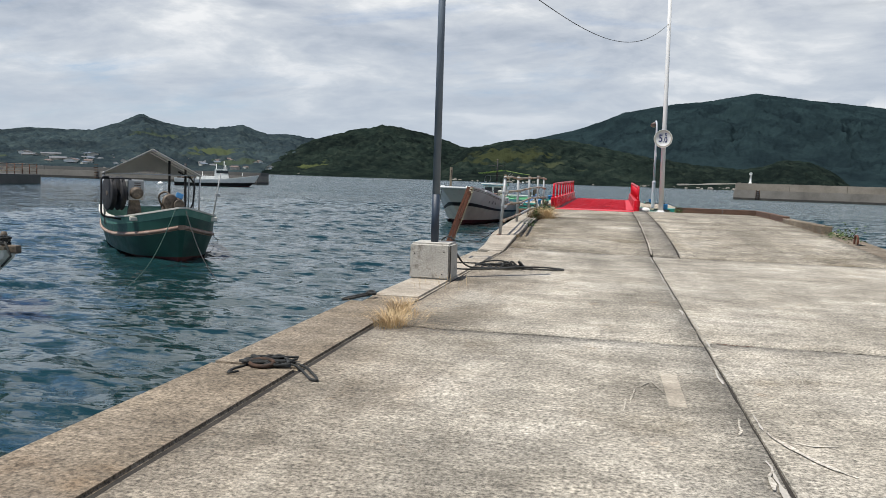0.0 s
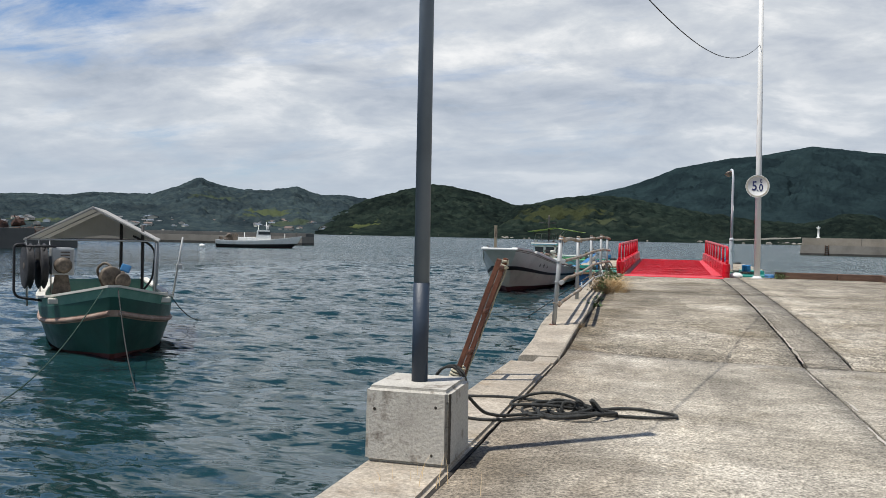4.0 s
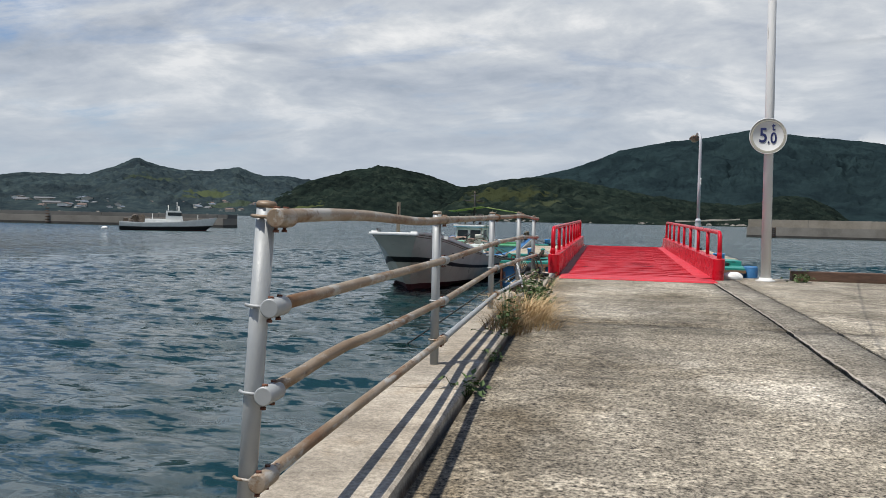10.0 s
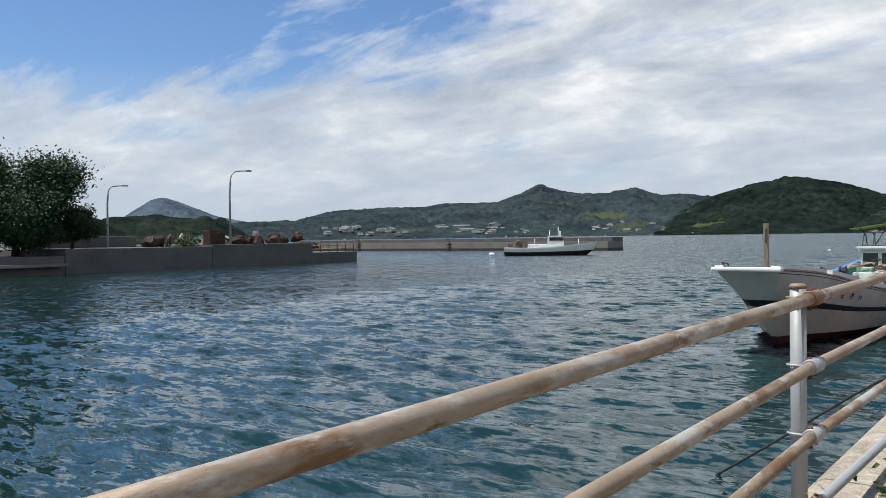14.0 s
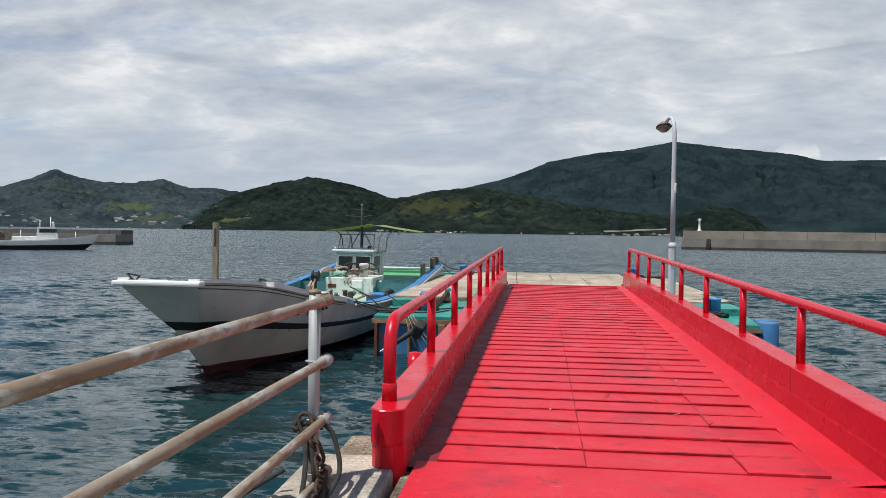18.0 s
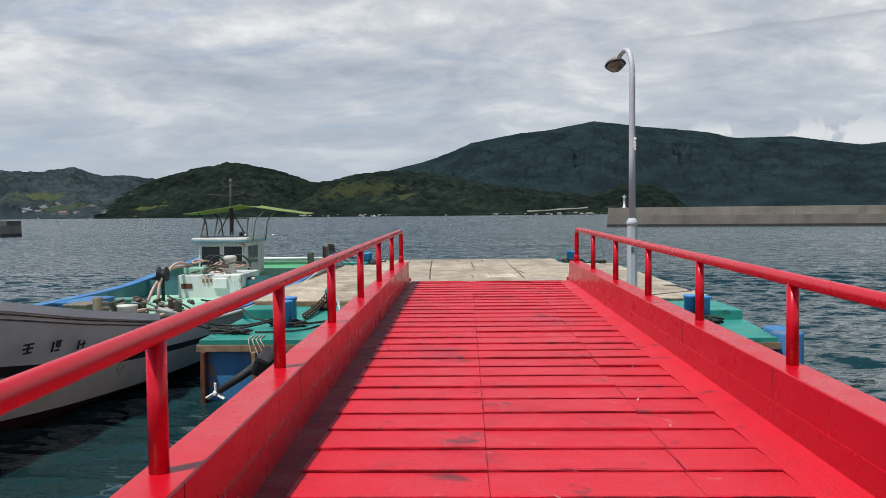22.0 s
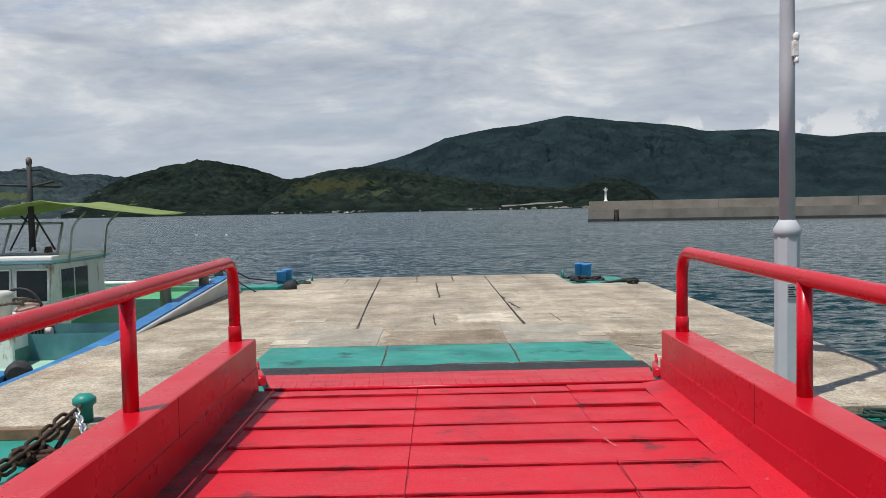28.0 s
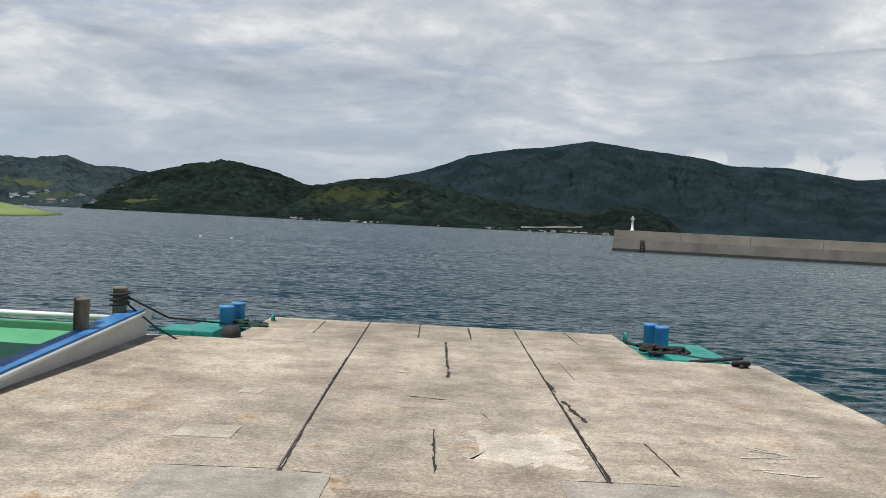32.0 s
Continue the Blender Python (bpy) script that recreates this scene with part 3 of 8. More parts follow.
# ---- more materials ----
RUST = material("rusty_steel", [(0.07, 0.026, 0.016), (0.13, 0.048, 0.026), (0.20, 0.078, 0.040)], 7, (0.6, 0.85), 0.2, 0.5, 60, spots=[((0.07, 0.025, 0.015), 0.14, 14)])
RUSTY_RAIL = material("rusted_galvanised_pipe", [(0.155, 0.108, 0.068), (0.235, 0.168, 0.107), (0.315, 0.255, 0.190), (0.205, 0.126, 0.066)], 1.6, (0.45, 0.7), 0.25, 0.12, 80, stretch=(3, 1, 3),
                      spots=[((0.17, 0.090, 0.042), 0.20, 1.9), ((0.40, 0.38, 0.34), 0.20, 2.8), ((0.085, 0.04, 0.02), 0.12, 5.0)], grain=0.08)
GALV = material("galvanised_pipe", [(0.2592, 0.2736, 0.2808), (0.3168, 0.3312, 0.3312), (0.3600, 0.3672, 0.3600)], 3.0, (0.45, 0.65), 0.2, 0.12, 70, spots=[((0.28, 0.20, 0.13), 0.07, 9)])
POLE_GREY = material("weathered_grey_pole", [(0.09, 0.115, 0.14), (0.12, 0.15, 0.18), (0.15, 0.18, 0.205)], 2.0, (0.45, 0.6), 0.1, 0.1, 50)
LAMP_GREY = material("grey_lamp_paint", [(0.38, 0.40, 0.42), (0.46, 0.48, 0.50)], 2.5, (0.55, 0.7), 0.0, 0.05, 50, spots=[((0.30, 0.30, 0.30), 0.05, 7.0)])
LAMP_BROWN = material("rust_stained_hood", [(0.10, 0.075, 0.055), (0.17, 0.13, 0.10), (0.26, 0.22, 0.18)], 5, (0.55, 0.8), 0.0, 0.15, 50, spots=[((0.32, 0.31, 0.29), 0.08, 6.0)])
POLE_DARK = material("blue_black_coating", [(0.012, 0.022, 0.04), (0.02, 0.034, 0.055)], 3.0, (0.45, 0.6), 0, 0.15, 60)
BLOCK = material("block_concrete", [(0.33, 0.31, 0.27), (0.43, 0.41, 0.36), (0.48, 0.46, 0.41)], 2.4, (0.8, 0.95), 0, 0.35, 40, spots=[((0.20, 0.18, 0.15), 0.16, 5), ((0.10, 0.095, 0.08), 0.06, 22)], grain=0.25)
ROPE = material("tarry_rope", [(0.012, 0.013, 0.012), (0.03, 0.032, 0.03), (0.055, 0.055, 0.05)], 18, (0.8, 0.95), 0, 0.8, 160)
ROPE_GREEN = material("green_black_rope", [(0.01, 0.03, 0.022), (0.02, 0.06, 0.045), (0.05, 0.075, 0.06)], 18, (0.8, 0.95), 0, 0.8, 160)
ROPE_PALE = material("pale_hemp_rope", [(0.36, 0.32, 0.22), (0.50, 0.46, 0.34), (0.58, 0.54, 0.42)], 22, (0.85, 0.95), 0, 0.8, 140)
CHAIN = material("rusty_chain", [(0.025, 0.018, 0.014), (0.06, 0.035, 0.022), (0.11, 0.06, 0.035)], 16, (0.6, 0.85), 0.4, 0.5, 90)
SHINY = material("bright_steel", [(0.55, 0.56, 0.57), (0.68, 0.68, 0.68)], 12, (0.25, 0.4), 0.8, 0.1, 60)
STRAW = material("dry_grass", [(0.30, 0.195, 0.095), (0.48, 0.345, 0.18), (0.66, 0.52, 0.32)], 9, (0.8, 0.95), 0, 0)
STRAW_BROWN = material("brown_dead_grass", [(0.10, 0.065, 0.03), (0.17, 0.115, 0.055), (0.27, 0.19, 0.10)], 9, (0.8, 0.95), 0, 0)
LEAF = material("weed_leaf", [(0.028, 0.055, 0.010), (0.05, 0.09, 0.018), (0.085, 0.125, 0.028)], 12, (0.55, 0.75), 0, 0)
WHITE = material("white_gelcoat", [(0.62, 0.63, 0.60), (0.72, 0.73, 0.70), (0.78, 0.79, 0.77)], 1.6, (0.35, 0.6), 0, 0.08, 40, spots=[((0.45, 0.40, 0.32), 0.08, 4.0)])
SIGN_WHITE = material("sign_face", [(0.54, 0.55, 0.53), (0.64, 0.64, 0.62)], 4, (0.4, 0.55), 0, 0.03)
BLUE_TEXT = material("sign_blue", [(0.009, 0.016, 0.085), (0.012, 0.022, 0.11)], 10, (0.4, 0.5), 0, 0)
BEAM = material("brown_timber_beam", [(0.055, 0.030, 0.020), (0.10, 0.055, 0.035), (0.14, 0.08, 0.05)], 4, (0.7, 0.9), 0, 0.4, 50, stretch=(1, 4, 4))
PATCH = concrete("dark_mortar_strip", [(0.195, 0.172, 0.132), (0.305, 0.274, 0.220), (0.430, 0.392, 0.325)], 0.85, 0.20, [((0.6, 0.56, 0.5), 0.08, 1.5)])
FRESH = concrete("fresh_mortar", [(0.42, 0.362, 0.278), (0.54, 0.480, 0.382), (0.65, 0.585, 0.480)], 0.30, 0.05)
WORN = concrete("worn_brown_concrete", [(0.235, 0.185, 0.13), (0.345, 0.285, 0.21), (0.50, 0.445, 0.36)], 0.45, 0.15, [((0.66, 0.48, 0.34), 0.10, 1.4), ((0.5, 0.42, 0.34), 0.06, 5.0), ((1.3, 1.3, 1.3), 0.10, 2.2)])
PALE_P = concrete("pale_pontoon_mortar", [(0.2772, 0.2478, 0.1974), (0.3696, 0.3360, 0.2730), (0.4536, 0.4200, 0.3528)], 0.30, 0.05)
SCUFF = concrete("chalky_scuff", [(0.44, 0.395, 0.31), (0.58, 0.53, 0.44), (0.70, 0.65, 0.56)], 0.5, 0.1)
PALE = material("pale_mortar", [(0.36, 0.335, 0.285), (0.46, 0.43, 0.37)], 3.0, (0.85, 0.95), 0, 0.3, 40, grain=0.15)

# ---- pier ----
pier = thing("pier", pose(0, 0, 0), "grey weathered concrete pier with a raised end", "pier", kind="structure")
HUMP = [(-30, 0.0), (17.7, 0.0), (18.3, 0.05), (19.5, 0.12), (22.5, 0.235), (26, 0.31), (29, 0.34), (31.2, 0.355), (32.4, 0.355)]


def ground(y):
    return float(np.interp(y, [h[0] for h in HUMP], [h[1] for h in HUMP]))


def slab(x0, x1, y0, y1, thick=0.14, lift=0.0, wob=0.004, seed=0, drift=0.0, slant=(0.0, 0.0)):
    """A cast slab that follows the pier's rise, its top slightly uneven and its edges worn.
    drift: how far its left edge wanders towards y1; slant: how far the left corners of its two ends lie beyond the right ones."""
    bm = B()
    nx, ny = max(2, int((x1 - x0) / 0.3)), max(2, int((y1 - y0) / 0.3))
    tops = {}
    for i in range(nx + 1):
        for j in range(ny + 1):
            x, y = x0 + (x1 - x0) * i / nx + drift * (j / ny) * (1 - i / nx), y0 + (y1 - y0) * j / ny
            y += (slant[0] * (1 - j / ny) + slant[1] * j / ny) * (1 - i / nx) ** 1.6
            edge = i in (0, nx) or j in (0, ny)
            z = ground(y) + lift + wob * noise.noise(Vector((x * 1.3, y * 1.3, seed)))
            if edge:
                jit = 0.012 * noise.noise(Vector((x * 6, y * 6, seed + 3)))
                x += jit if i in (0, nx) else 0
                y += jit if j in (0, ny) else 0
                z -= 0.003 + 0.004 * noise.noise(Vector((x * 8, y * 8, seed + 9)))
            tops[i, j] = bm.verts.new((x, y, z))
    for i in range(nx):
        for j in range(ny):
            bm.faces.new((tops[i, j], tops[i + 1, j], tops[i + 1, j + 1], tops[i, j + 1])).smooth = True
    rim = [(i, 0) for i in range(nx)] + [(nx, j) for j in range(ny)] + [(i, ny) for i in range(nx, 0, -1)] + [(0, j) for j in range(ny, 0, -1)]
    low = [bm.verts.new((tops[k].co.x, tops[k].co.y, tops[k].co.z - thick)) for k in rim]
    for k in range(len(rim)):
        a, b = rim[k], rim[(k + 1) % len(rim)]
        bm.faces.new((tops[b], tops[a], low[k], low[(k + 1) % len(rim)]))
    return bm


bm = B()
prism(bm, [(y, z - 0.11) for y, z in HUMP] + [(32.4, -2.5), (-30, -2.5)], -2.75, 3.92, "x")
part("core", bm, DARK_JOINT, pier)
EDGES_Y = [(-29.9, -20), (-19.97, -10), (-9.97, -0.03), (0.0, 9.76), (9.785, 17.76)]
for k, (y0, y1) in enumerate(EDGES_Y):
    last = k == 4
    part("slab", slab(-2.592, -0.020, y0, y1, seed=k, drift=0.09 if last else 0.0, slant=(0.0, 0.27 if last else 0.0)), CONCRETE, pier)
    part("slab", slab(0.0, 4.0, y0 + 0.14, y1 + 0.14 if k < 4 else y1, seed=k + 20), CONCRETE, pier)
for k, (y0, y1) in enumerate([(17.775, 25.26), (25.275, 32.4)]):
    part("slab", slab(-2.495, -0.03 + 0.02 * k, y0, y1, seed=k + 40, slant=(0.0 if k else 0.27, 0.0)), HUMP_C, pier)
    part("slab", slab(0.02, 0.44, y0, y1, lift=0.004, seed=k + 50), PATCH, pier, "dark mortar strip")
    part("slab", slab(0.465, 4.0, y0, y1, seed=k + 60), HUMP_C, pier)
for x0, x1, y0, y1 in ((-2.665, -2.575, -29.9, 17.0), (-0.05, 0.03, -29.9, 17.7)):
    bm = B()
    box(bm, x0, x1, y0, y1, -0.2, -0.017)
    part("joint_dirt", bm, DARK_JOINT, pier)
# kerb stones: low ones first, then the taller run that carries the railing
def kerb_length(y0, y1, outer, inner, top):
    """One low kerb stone: outer and inner give the edge at both ends."""
    bm = B()
    prism(bm, [(outer[0], y0), (inner[0], y0), (inner[1], y1), (outer[1], y1)], -2.4, top, "z")
    bmesh.ops.bevel(bm, geom=[e for e in bm.edges if all(v.co.z > top - 0.01 for v in e.verts)], offset=0.022, segments=3, affect="EDGES")
    return bm


for y0, y1 in ((-30, -18.5), (-18.48, -7.0), (-6.98, 2.4), (2.42, 8.05), (8.06, 10.94)):
    part("kerb_stone", kerb_length(y0, y1, (-3.225, -3.225), (-2.63, -2.63), 0.004), KERB, pier, "brown exposed-aggregate kerb")
bm = B()
prism(bm, [(-3.10, 10.945), (-2.63, 10.945), (-2.625, 11.37), (-3.10, 11.37)], -2.4, -0.004, "z")
part("kerb_stone", bm, KERB, pier, "brown exposed-aggregate kerb")
part("kerb_stone", kerb_length(11.375, 17.07, (-3.135, -3.015), (-2.622, -2.545), 0.006), KERB_PALE, pier)


def kerb_rise(y0, y1):
    """One kerb stone of the rising run, with a rounded seaward shoulder."""
    bm = B()
    ys = np.linspace(y0, y1, 9)
    rings = []
    for y in ys:
        z = ground(y) + 0.012 + 0.03 * min(1, max(0, (y - 17.4) / 2))
        o = -3.0 - 0.08 * min(1, max(0, (y - 18.6) / 1.4))
        prof = [(-2.535, z - 0.14), (-2.535, z - 0.012), (-2.55, z), (o + 0.06, z - 0.005), (o + 0.015, z - 0.03), (o, z - 0.09), (o, -2.4), (-2.535, -2.4)]
        rings.append([bm.verts.new((a, y, c)) for a, c in prof])
    for a, b in zip(rings, rings[1:]):
        for i in range(len(a)):
            bm.faces.new((a[i], a[(i + 1) % len(a)], b[(i + 1) % len(a)], b[i]))
    bm.faces.new(rings[0][::-1])
    bm.faces.new(rings[-1])
    bmesh.ops.recalc_face_normals(bm, faces=bm.faces[:])
    return bm


bm = B()
box(bm, -2.765, -2.545, 17.08, 17.49, -2.4, 0.003, 0.012)
part("kerb_stone", bm, KERB_PALE, pier)
for y0, y1 in ((17.5, 21.9), (21.915, 26.6), (26.615, 31.6)):
    part("kerb_stone", kerb_rise(y0, y1), KERB_PALE, pier)
# seaward and end faces, the east kerb
bm = B()
box(bm, -3.0, 4.0, 31.62, 32.42, -2.4, 0.30, 0.02)
part("end_wall", bm, KERB, pier)
bm = B()
box(bm, 3.95, 4.45, -30, 32.4, -2.4, 0.0, 0.02)
part("east_face", bm, KERB, pier)
bm = B()
prism(bm, [(y, z + 0.0) for y, z in HUMP[1:]] + [(32.4, -0.1), (17.7, -0.1)], 3.96, 4.45, "x")
part("east_shoulder", bm, KERB, pier)
# pale broken edges beside the centre joint
rnd = random.Random(77)
y = 3.0
EDGE_CHIPS = []
while y < 17.2:
    n_ = rnd.uniform(0.3, 1.4)
    EDGE_CHIPS.append((y, min(y + n_, 17.6), rnd.choice((-0.045, 0.022)), rnd.uniform(0.012, 0.03)))
    y += n_ + rnd.uniform(0.05, 0.7)
# pale patches and the crack lines on the near slabs
for x, y, w, d in ((-0.36, 8.3, 0.10, 0.8),):
    bm = B()
    box(bm, x - w / 2, x + w / 2, y - d / 2, y + d / 2, -0.02, 0.003, 0.002)
    part("mortar_patch", bm, FRESH, pier, "pale mortar patch")


def crack(points, width, z, name="crack", parent=None, mat_=None, seed=1):
    """A ragged dark groove line lying in the surface."""
    rnd = random.Random(seed)
    bm = B()
    pts = []
    for (x0, y0), (x1, y1) in zip(points, points[1:]):
        n = max(2, int(math.hypot(x1 - x0, y1 - y0) / 0.07))
        pts += [(x0 + (x1 - x0) * i / n, y0 + (y1 - y0) * i / n) for i in range(n)]
    pts.append(points[-1])
    prev = None
    for i, (x, y) in enumerate(pts):
        a, b = pts[max(0, i - 1)], pts[min(len(pts) - 1, i + 1)]
        d = Vector((b[0] - a[0], b[1] - a[1], 0)).normalized()
        n = Vector((-d.y, d.x, 0))
        w = width * (0.25 + 1.1 * rnd.random()) * (0.4 if i in (0, len(pts) - 1) else 1)
        c = Vector((x, y, z(y) if callable(z) else z)) + n * rnd.uniform(-1, 1) * width * 0.3
        pair = [bm.verts.new(c + n * w / 2), bm.verts.new(c - n * w / 2)]
        if prev:
            bm.faces.new((prev[0], pair[0], pair[1], prev[1]))
        prev = pair
    bmesh.ops.recalc_face_normals(bm, faces=bm.faces[:])
    return part(name, bm, mat_ or DARK_JOINT, parent)


for k, (ya, yb, x, w) in enumerate(EDGE_CHIPS):
    crack([(x, ya), (x, yb)], w, lambda y: ground(y) + 0.0045, "pale_edge", pier, PALE, 700 + k)
for k, (pts, w) in enumerate((([(0.03, 7.55), (0.10, 7.30), (0.22, 7.05), (0.30, 6.95)], 0.028), ([(0.08, 7.42), (0.22, 7.36), (0.36, 7.40)], 0.014), ([(-0.06, 7.75), (-0.10, 7.45)], 0.03), ([(-0.05, 6.95), (-0.09, 6.7)], 0.035), ([(-0.06, 6.45), (-0.08, 6.05)], 0.03),
                              ([(-0.62, 7.9), (-0.58, 8.25), (-0.48, 8.45), (-0.42, 8.2)], 0.012), ([(-0.66, 7.7), (-0.64, 8.0)], 0.010), ([(0.42, 9.6), (0.50, 9.0), (0.46, 8.7)], 0.008))):
    crack(pts, w, lambda y: ground(y) + 0.0048, "paint_scuff", pier, SCUFF, 760 + k)
crack([(0.05, 9.95), (0.14, 9.90), (0.30, 9.87), (0.36, 9.92)], 0.022, lambda y: ground(y) + 0.0046, "rust_streak", pier, RUST, 790)
for x0, x1 in ((-1.95, -1.15), (0.42, 0.85)):
    crack([(x0, 25.27), ((x0 + x1) / 2, 25.26), (x1, 25.25)], 0.022, lambda y: ground(y) + 0.004, parent=pier, seed=int(50 + x0 * 7))
crack([(-2.0, 7.2), (-1.82, 7.9), (-1.75, 8.4), (-1.66, 9.2)], 0.0022, lambda y: ground(y) + 0.004, parent=pier, seed=3)
crack([(-2.5, 12.2), (-1.9, 12.3), (-1.5, 12.2)], 0.003, lambda y: ground(y) + 0.004, parent=pier, seed=4)
# pale mortar bead on one side of the strip, a fine crack on the other
crack([(-0.005, 17.9), (0.0, 21.0), (0.005, 25.2), (0.012, 28.5), (0.015, 31.9)], 0.030, lambda y: ground(y) + 0.010, "mortar_bead", pier, PALE_P, 821)
crack([(0.455, 17.9), (0.45, 22.0), (0.455, 26.0), (0.45, 31.9)], 0.014, lambda y: ground(y) + 0.006, parent=pier, seed=822)
# east edge: timber beams and a concrete kerb
for x0, x1, y0, y1 in ((1.45, 2.95, 32.02, 32.24), (2.98, 4.1, 32.02, 32.24)):
    bm = B()
    box(bm, x0, x1, y0, y1, 0.35, 0.52, 0.015)
    ob = part("timber_beam", bm, BEAM)
    tagged(ob, "dark brown timber edge beam on the pier end", "beam", "edge beams")
for y0, y1 in ((29.6, 31.98), (27.7, 29.57)):
    bm = B()
    box(bm, 4.0, 4.2, y0, y1, ground(y0) - 0.02, ground(y1) + 0.15, 0.015)
    ob = part("timber_beam", bm, BEAM)
    tagged(ob, "dark brown timber edge beam along the pier side", "beam", "edge beams")
bm = B()
box(bm, 3.98, 4.22, 23.3, 27.6, 0.2, 0.44, 0.02)
tagged(part("edge_kerb", bm, KERB), "worn concrete kerb on the pier edge", "kerb")


# ---- railing ----
RAIL_Y = [19.47, 22.6, 25.68, 28.35, 31.1]
RAIL_X = [-2.82, -2.86, -2.89, -2.88, -2.91]
POST_TOP = [1.33, 1.335, 1.365, 1.40, 1.37]
RAIL_Z = [(1.285, 1.00, 0.72, 0.44), (1.28, 1.00, 0.72, 0.45), (1.315, 1.05, 0.78, 0.50), (1.35, 1.06, 0.76, 0.46), (1.32, 1.01, 0.71, 0.43)]
railing = thing("railing", pose(0, 0, 0), "grey pipe railing with rusty horizontal rails", "railing")


def rail_z(k, y):
    return float(np.interp(y, RAIL_Y, [r[k] for r in RAIL_Z]))


LEAN = 0.06     # the first post leans inland


def post_mesh(h):
    bm = B()
    tube(bm, [(0, 0, 0), (0, 0, h)], 0.0305, 16)
    return bm


for x, y in zip(RAIL_X, RAIL_Y):
    z = ground(y) + 0.03
    h = float(np.interp(y, RAIL_Y, POST_TOP)) - z
    p = part("post", post_mesh(h), GALV, railing, m=pose(x - LEAN * 0.5, y, z, 0, math.degrees(math.atan(LEAN)), 0) if y == RAIL_Y[0] else pose(x, y, z))
    bm = B()
    lathe(bm, [(0.0325, h - 0.016), (0.0335, h - 0.004), (0.027, h + 0.004), (0.005, h + 0.007)], 16)
    part("cap", bm, RUSTY_RAIL, p)
    bm = B()
    box(bm, -0.06, 0.06, -0.055, 0.055, -0.012, 0.006, 0.004)
    part("base_plate", bm, RUST, p)
    for k in range(4):
        dz = rail_z(k, y) - z
        bm = B()
        # a strap round the post and a saddle over the rail, with two bolts
        lathe(bm, [(0.027, -0.058), (0.031, -0.056), (0.031, 0.056), (0.027, 0.058)], 16, m=Matrix.Translation((0.057, 0, dz)) @ Matrix.Rotation(radians(90), 4, "X"))
        for s in (-1, 1):
            bolt = B()
            tube(bolt, [(0.052, s * 0.036, dz - 0.044), (0.052, s * 0.036, dz + 0.034)], 0.006, 6)
            for e in (-0.042, 0.032):
                tube(bolt, [(0.052, s * 0.036, dz + e - 0.004), (0.052, s * 0.036, dz + e + 0.004)], 0.010, 6)
            part("bolt", bolt, RUST, p)
        tube(bm, [(-0.038, -0.02, dz), (-0.02, -0.036, dz), (0.05, -0.037, dz)], 0.006, 6)
        tube(bm, [(-0.038, 0.02, dz), (-0.02, 0.036, dz), (0.05, 0.037, dz)], 0.006, 6)
        part("clamp", bm, RUSTY_RAIL if (k + int(y)) % 3 == 1 else GALV, p)
for k in range(4):
    for s in range(4):
        ya, yb = RAIL_Y[s], RAIL_Y[s + 1]
        xa, xb = RAIL_X[s] + 0.057, RAIL_X[s + 1] + 0.057
        pts = []
        for i in range(13):
            u = i / 12
            y = ya + (yb - ya) * u
            z = rail_z(k, ya) * (1 - u) + rail_z(k, yb) * u
            x = xa + (xb - xa) * u
            if s == 0:
                x += LEAN * (rail_z(k, ya) - ground(ya) - 0.53) * (1 - u)
            if s == 0 and k == 2:       # the dented span
                z += 0.022 * math.exp(-((u - 0.22) / 0.14) ** 2) + 0.02 * math.sin(math.pi * u)
                x += 0.02 * math.sin(math.pi * u)
            if s == 0 and k == 0:
                z += 0.012 * math.sin(math.pi * 2 * u)
            pts.append((x, y + (-0.04 if i == 0 and s == 0 else 0) + (0.07 if i == 12 and s == 3 else 0), z))
        bm = B()
        tube(bm, pts, 0.0240 if k == 0 else 0.0225, 14)
        part("rail", bm, GALV if (k == 3 and s in (1, 2)) else RUSTY_RAIL, railing)

# ---- pole in a concrete block ----
blk = thing("pole_block", pose(-2.85, 13.15, 0), "grey concrete block holding a tall coated pole", "pole")
bm = B()
prism(bm, [(-0.25, 0.0), (0.25, 0.0), (0.245, 0.44), (-0.245, 0.44)], -0.25, 0.25)
bmesh.ops.bevel(bm, geom=bm.edges[:], offset=0.025, segments=3, affect="EDGES")
for v in bm.verts:
    v.co.z += 0.004 * noise.noise(v.co * 9)
part("block", bm, BLOCK, blk)
bm = B()
box(bm, 0.242, 0.254, -0.247, -0.225, 0.03, 0.42, 0.003)
part("corner_angle", bm, DARK_JOINT, blk, "dark corroded corner angle")
for i, (hx, hz) in enumerate(((-0.19, 0.31), (0.17, 0.34), (0.15, 0.07))):
    bm = B()
    lathe(bm, [(0.006, -0.004), (0.009, 0.0), (0.006, 0.002)], 10, m=Matrix.Translation((hx, -0.250, hz)) @ Matrix.Rotation(radians(90), 4, "X"))
    part("tie_hole", bm, DARK_JOINT, blk, "form tie hole")
bm = B()
tube(bm, [(0.0, 0, 0.43), (0.0, 0, 1.02)], 0.048, 20)
part("pole_sleeve", bm, POLE_DARK, blk, "blue-black coated pole foot")
bm = B()
tube(bm, [(0.0, 0, 1.01), (-0.005, 0, 3.0), (-0.008, 0, 4.08)], [0.0465, 0.043, 0.041], 20)
part("pole", bm, POLE_GREY, blk)
bm = B()
lathe(bm, [(0.043, 4.07), (0.055, 4.09), (0.055, 4.13), (0.02, 4.17)], 16, m=pose(-0.008, 0, 0))
part("pole_cap", bm, POLE_DARK, blk)

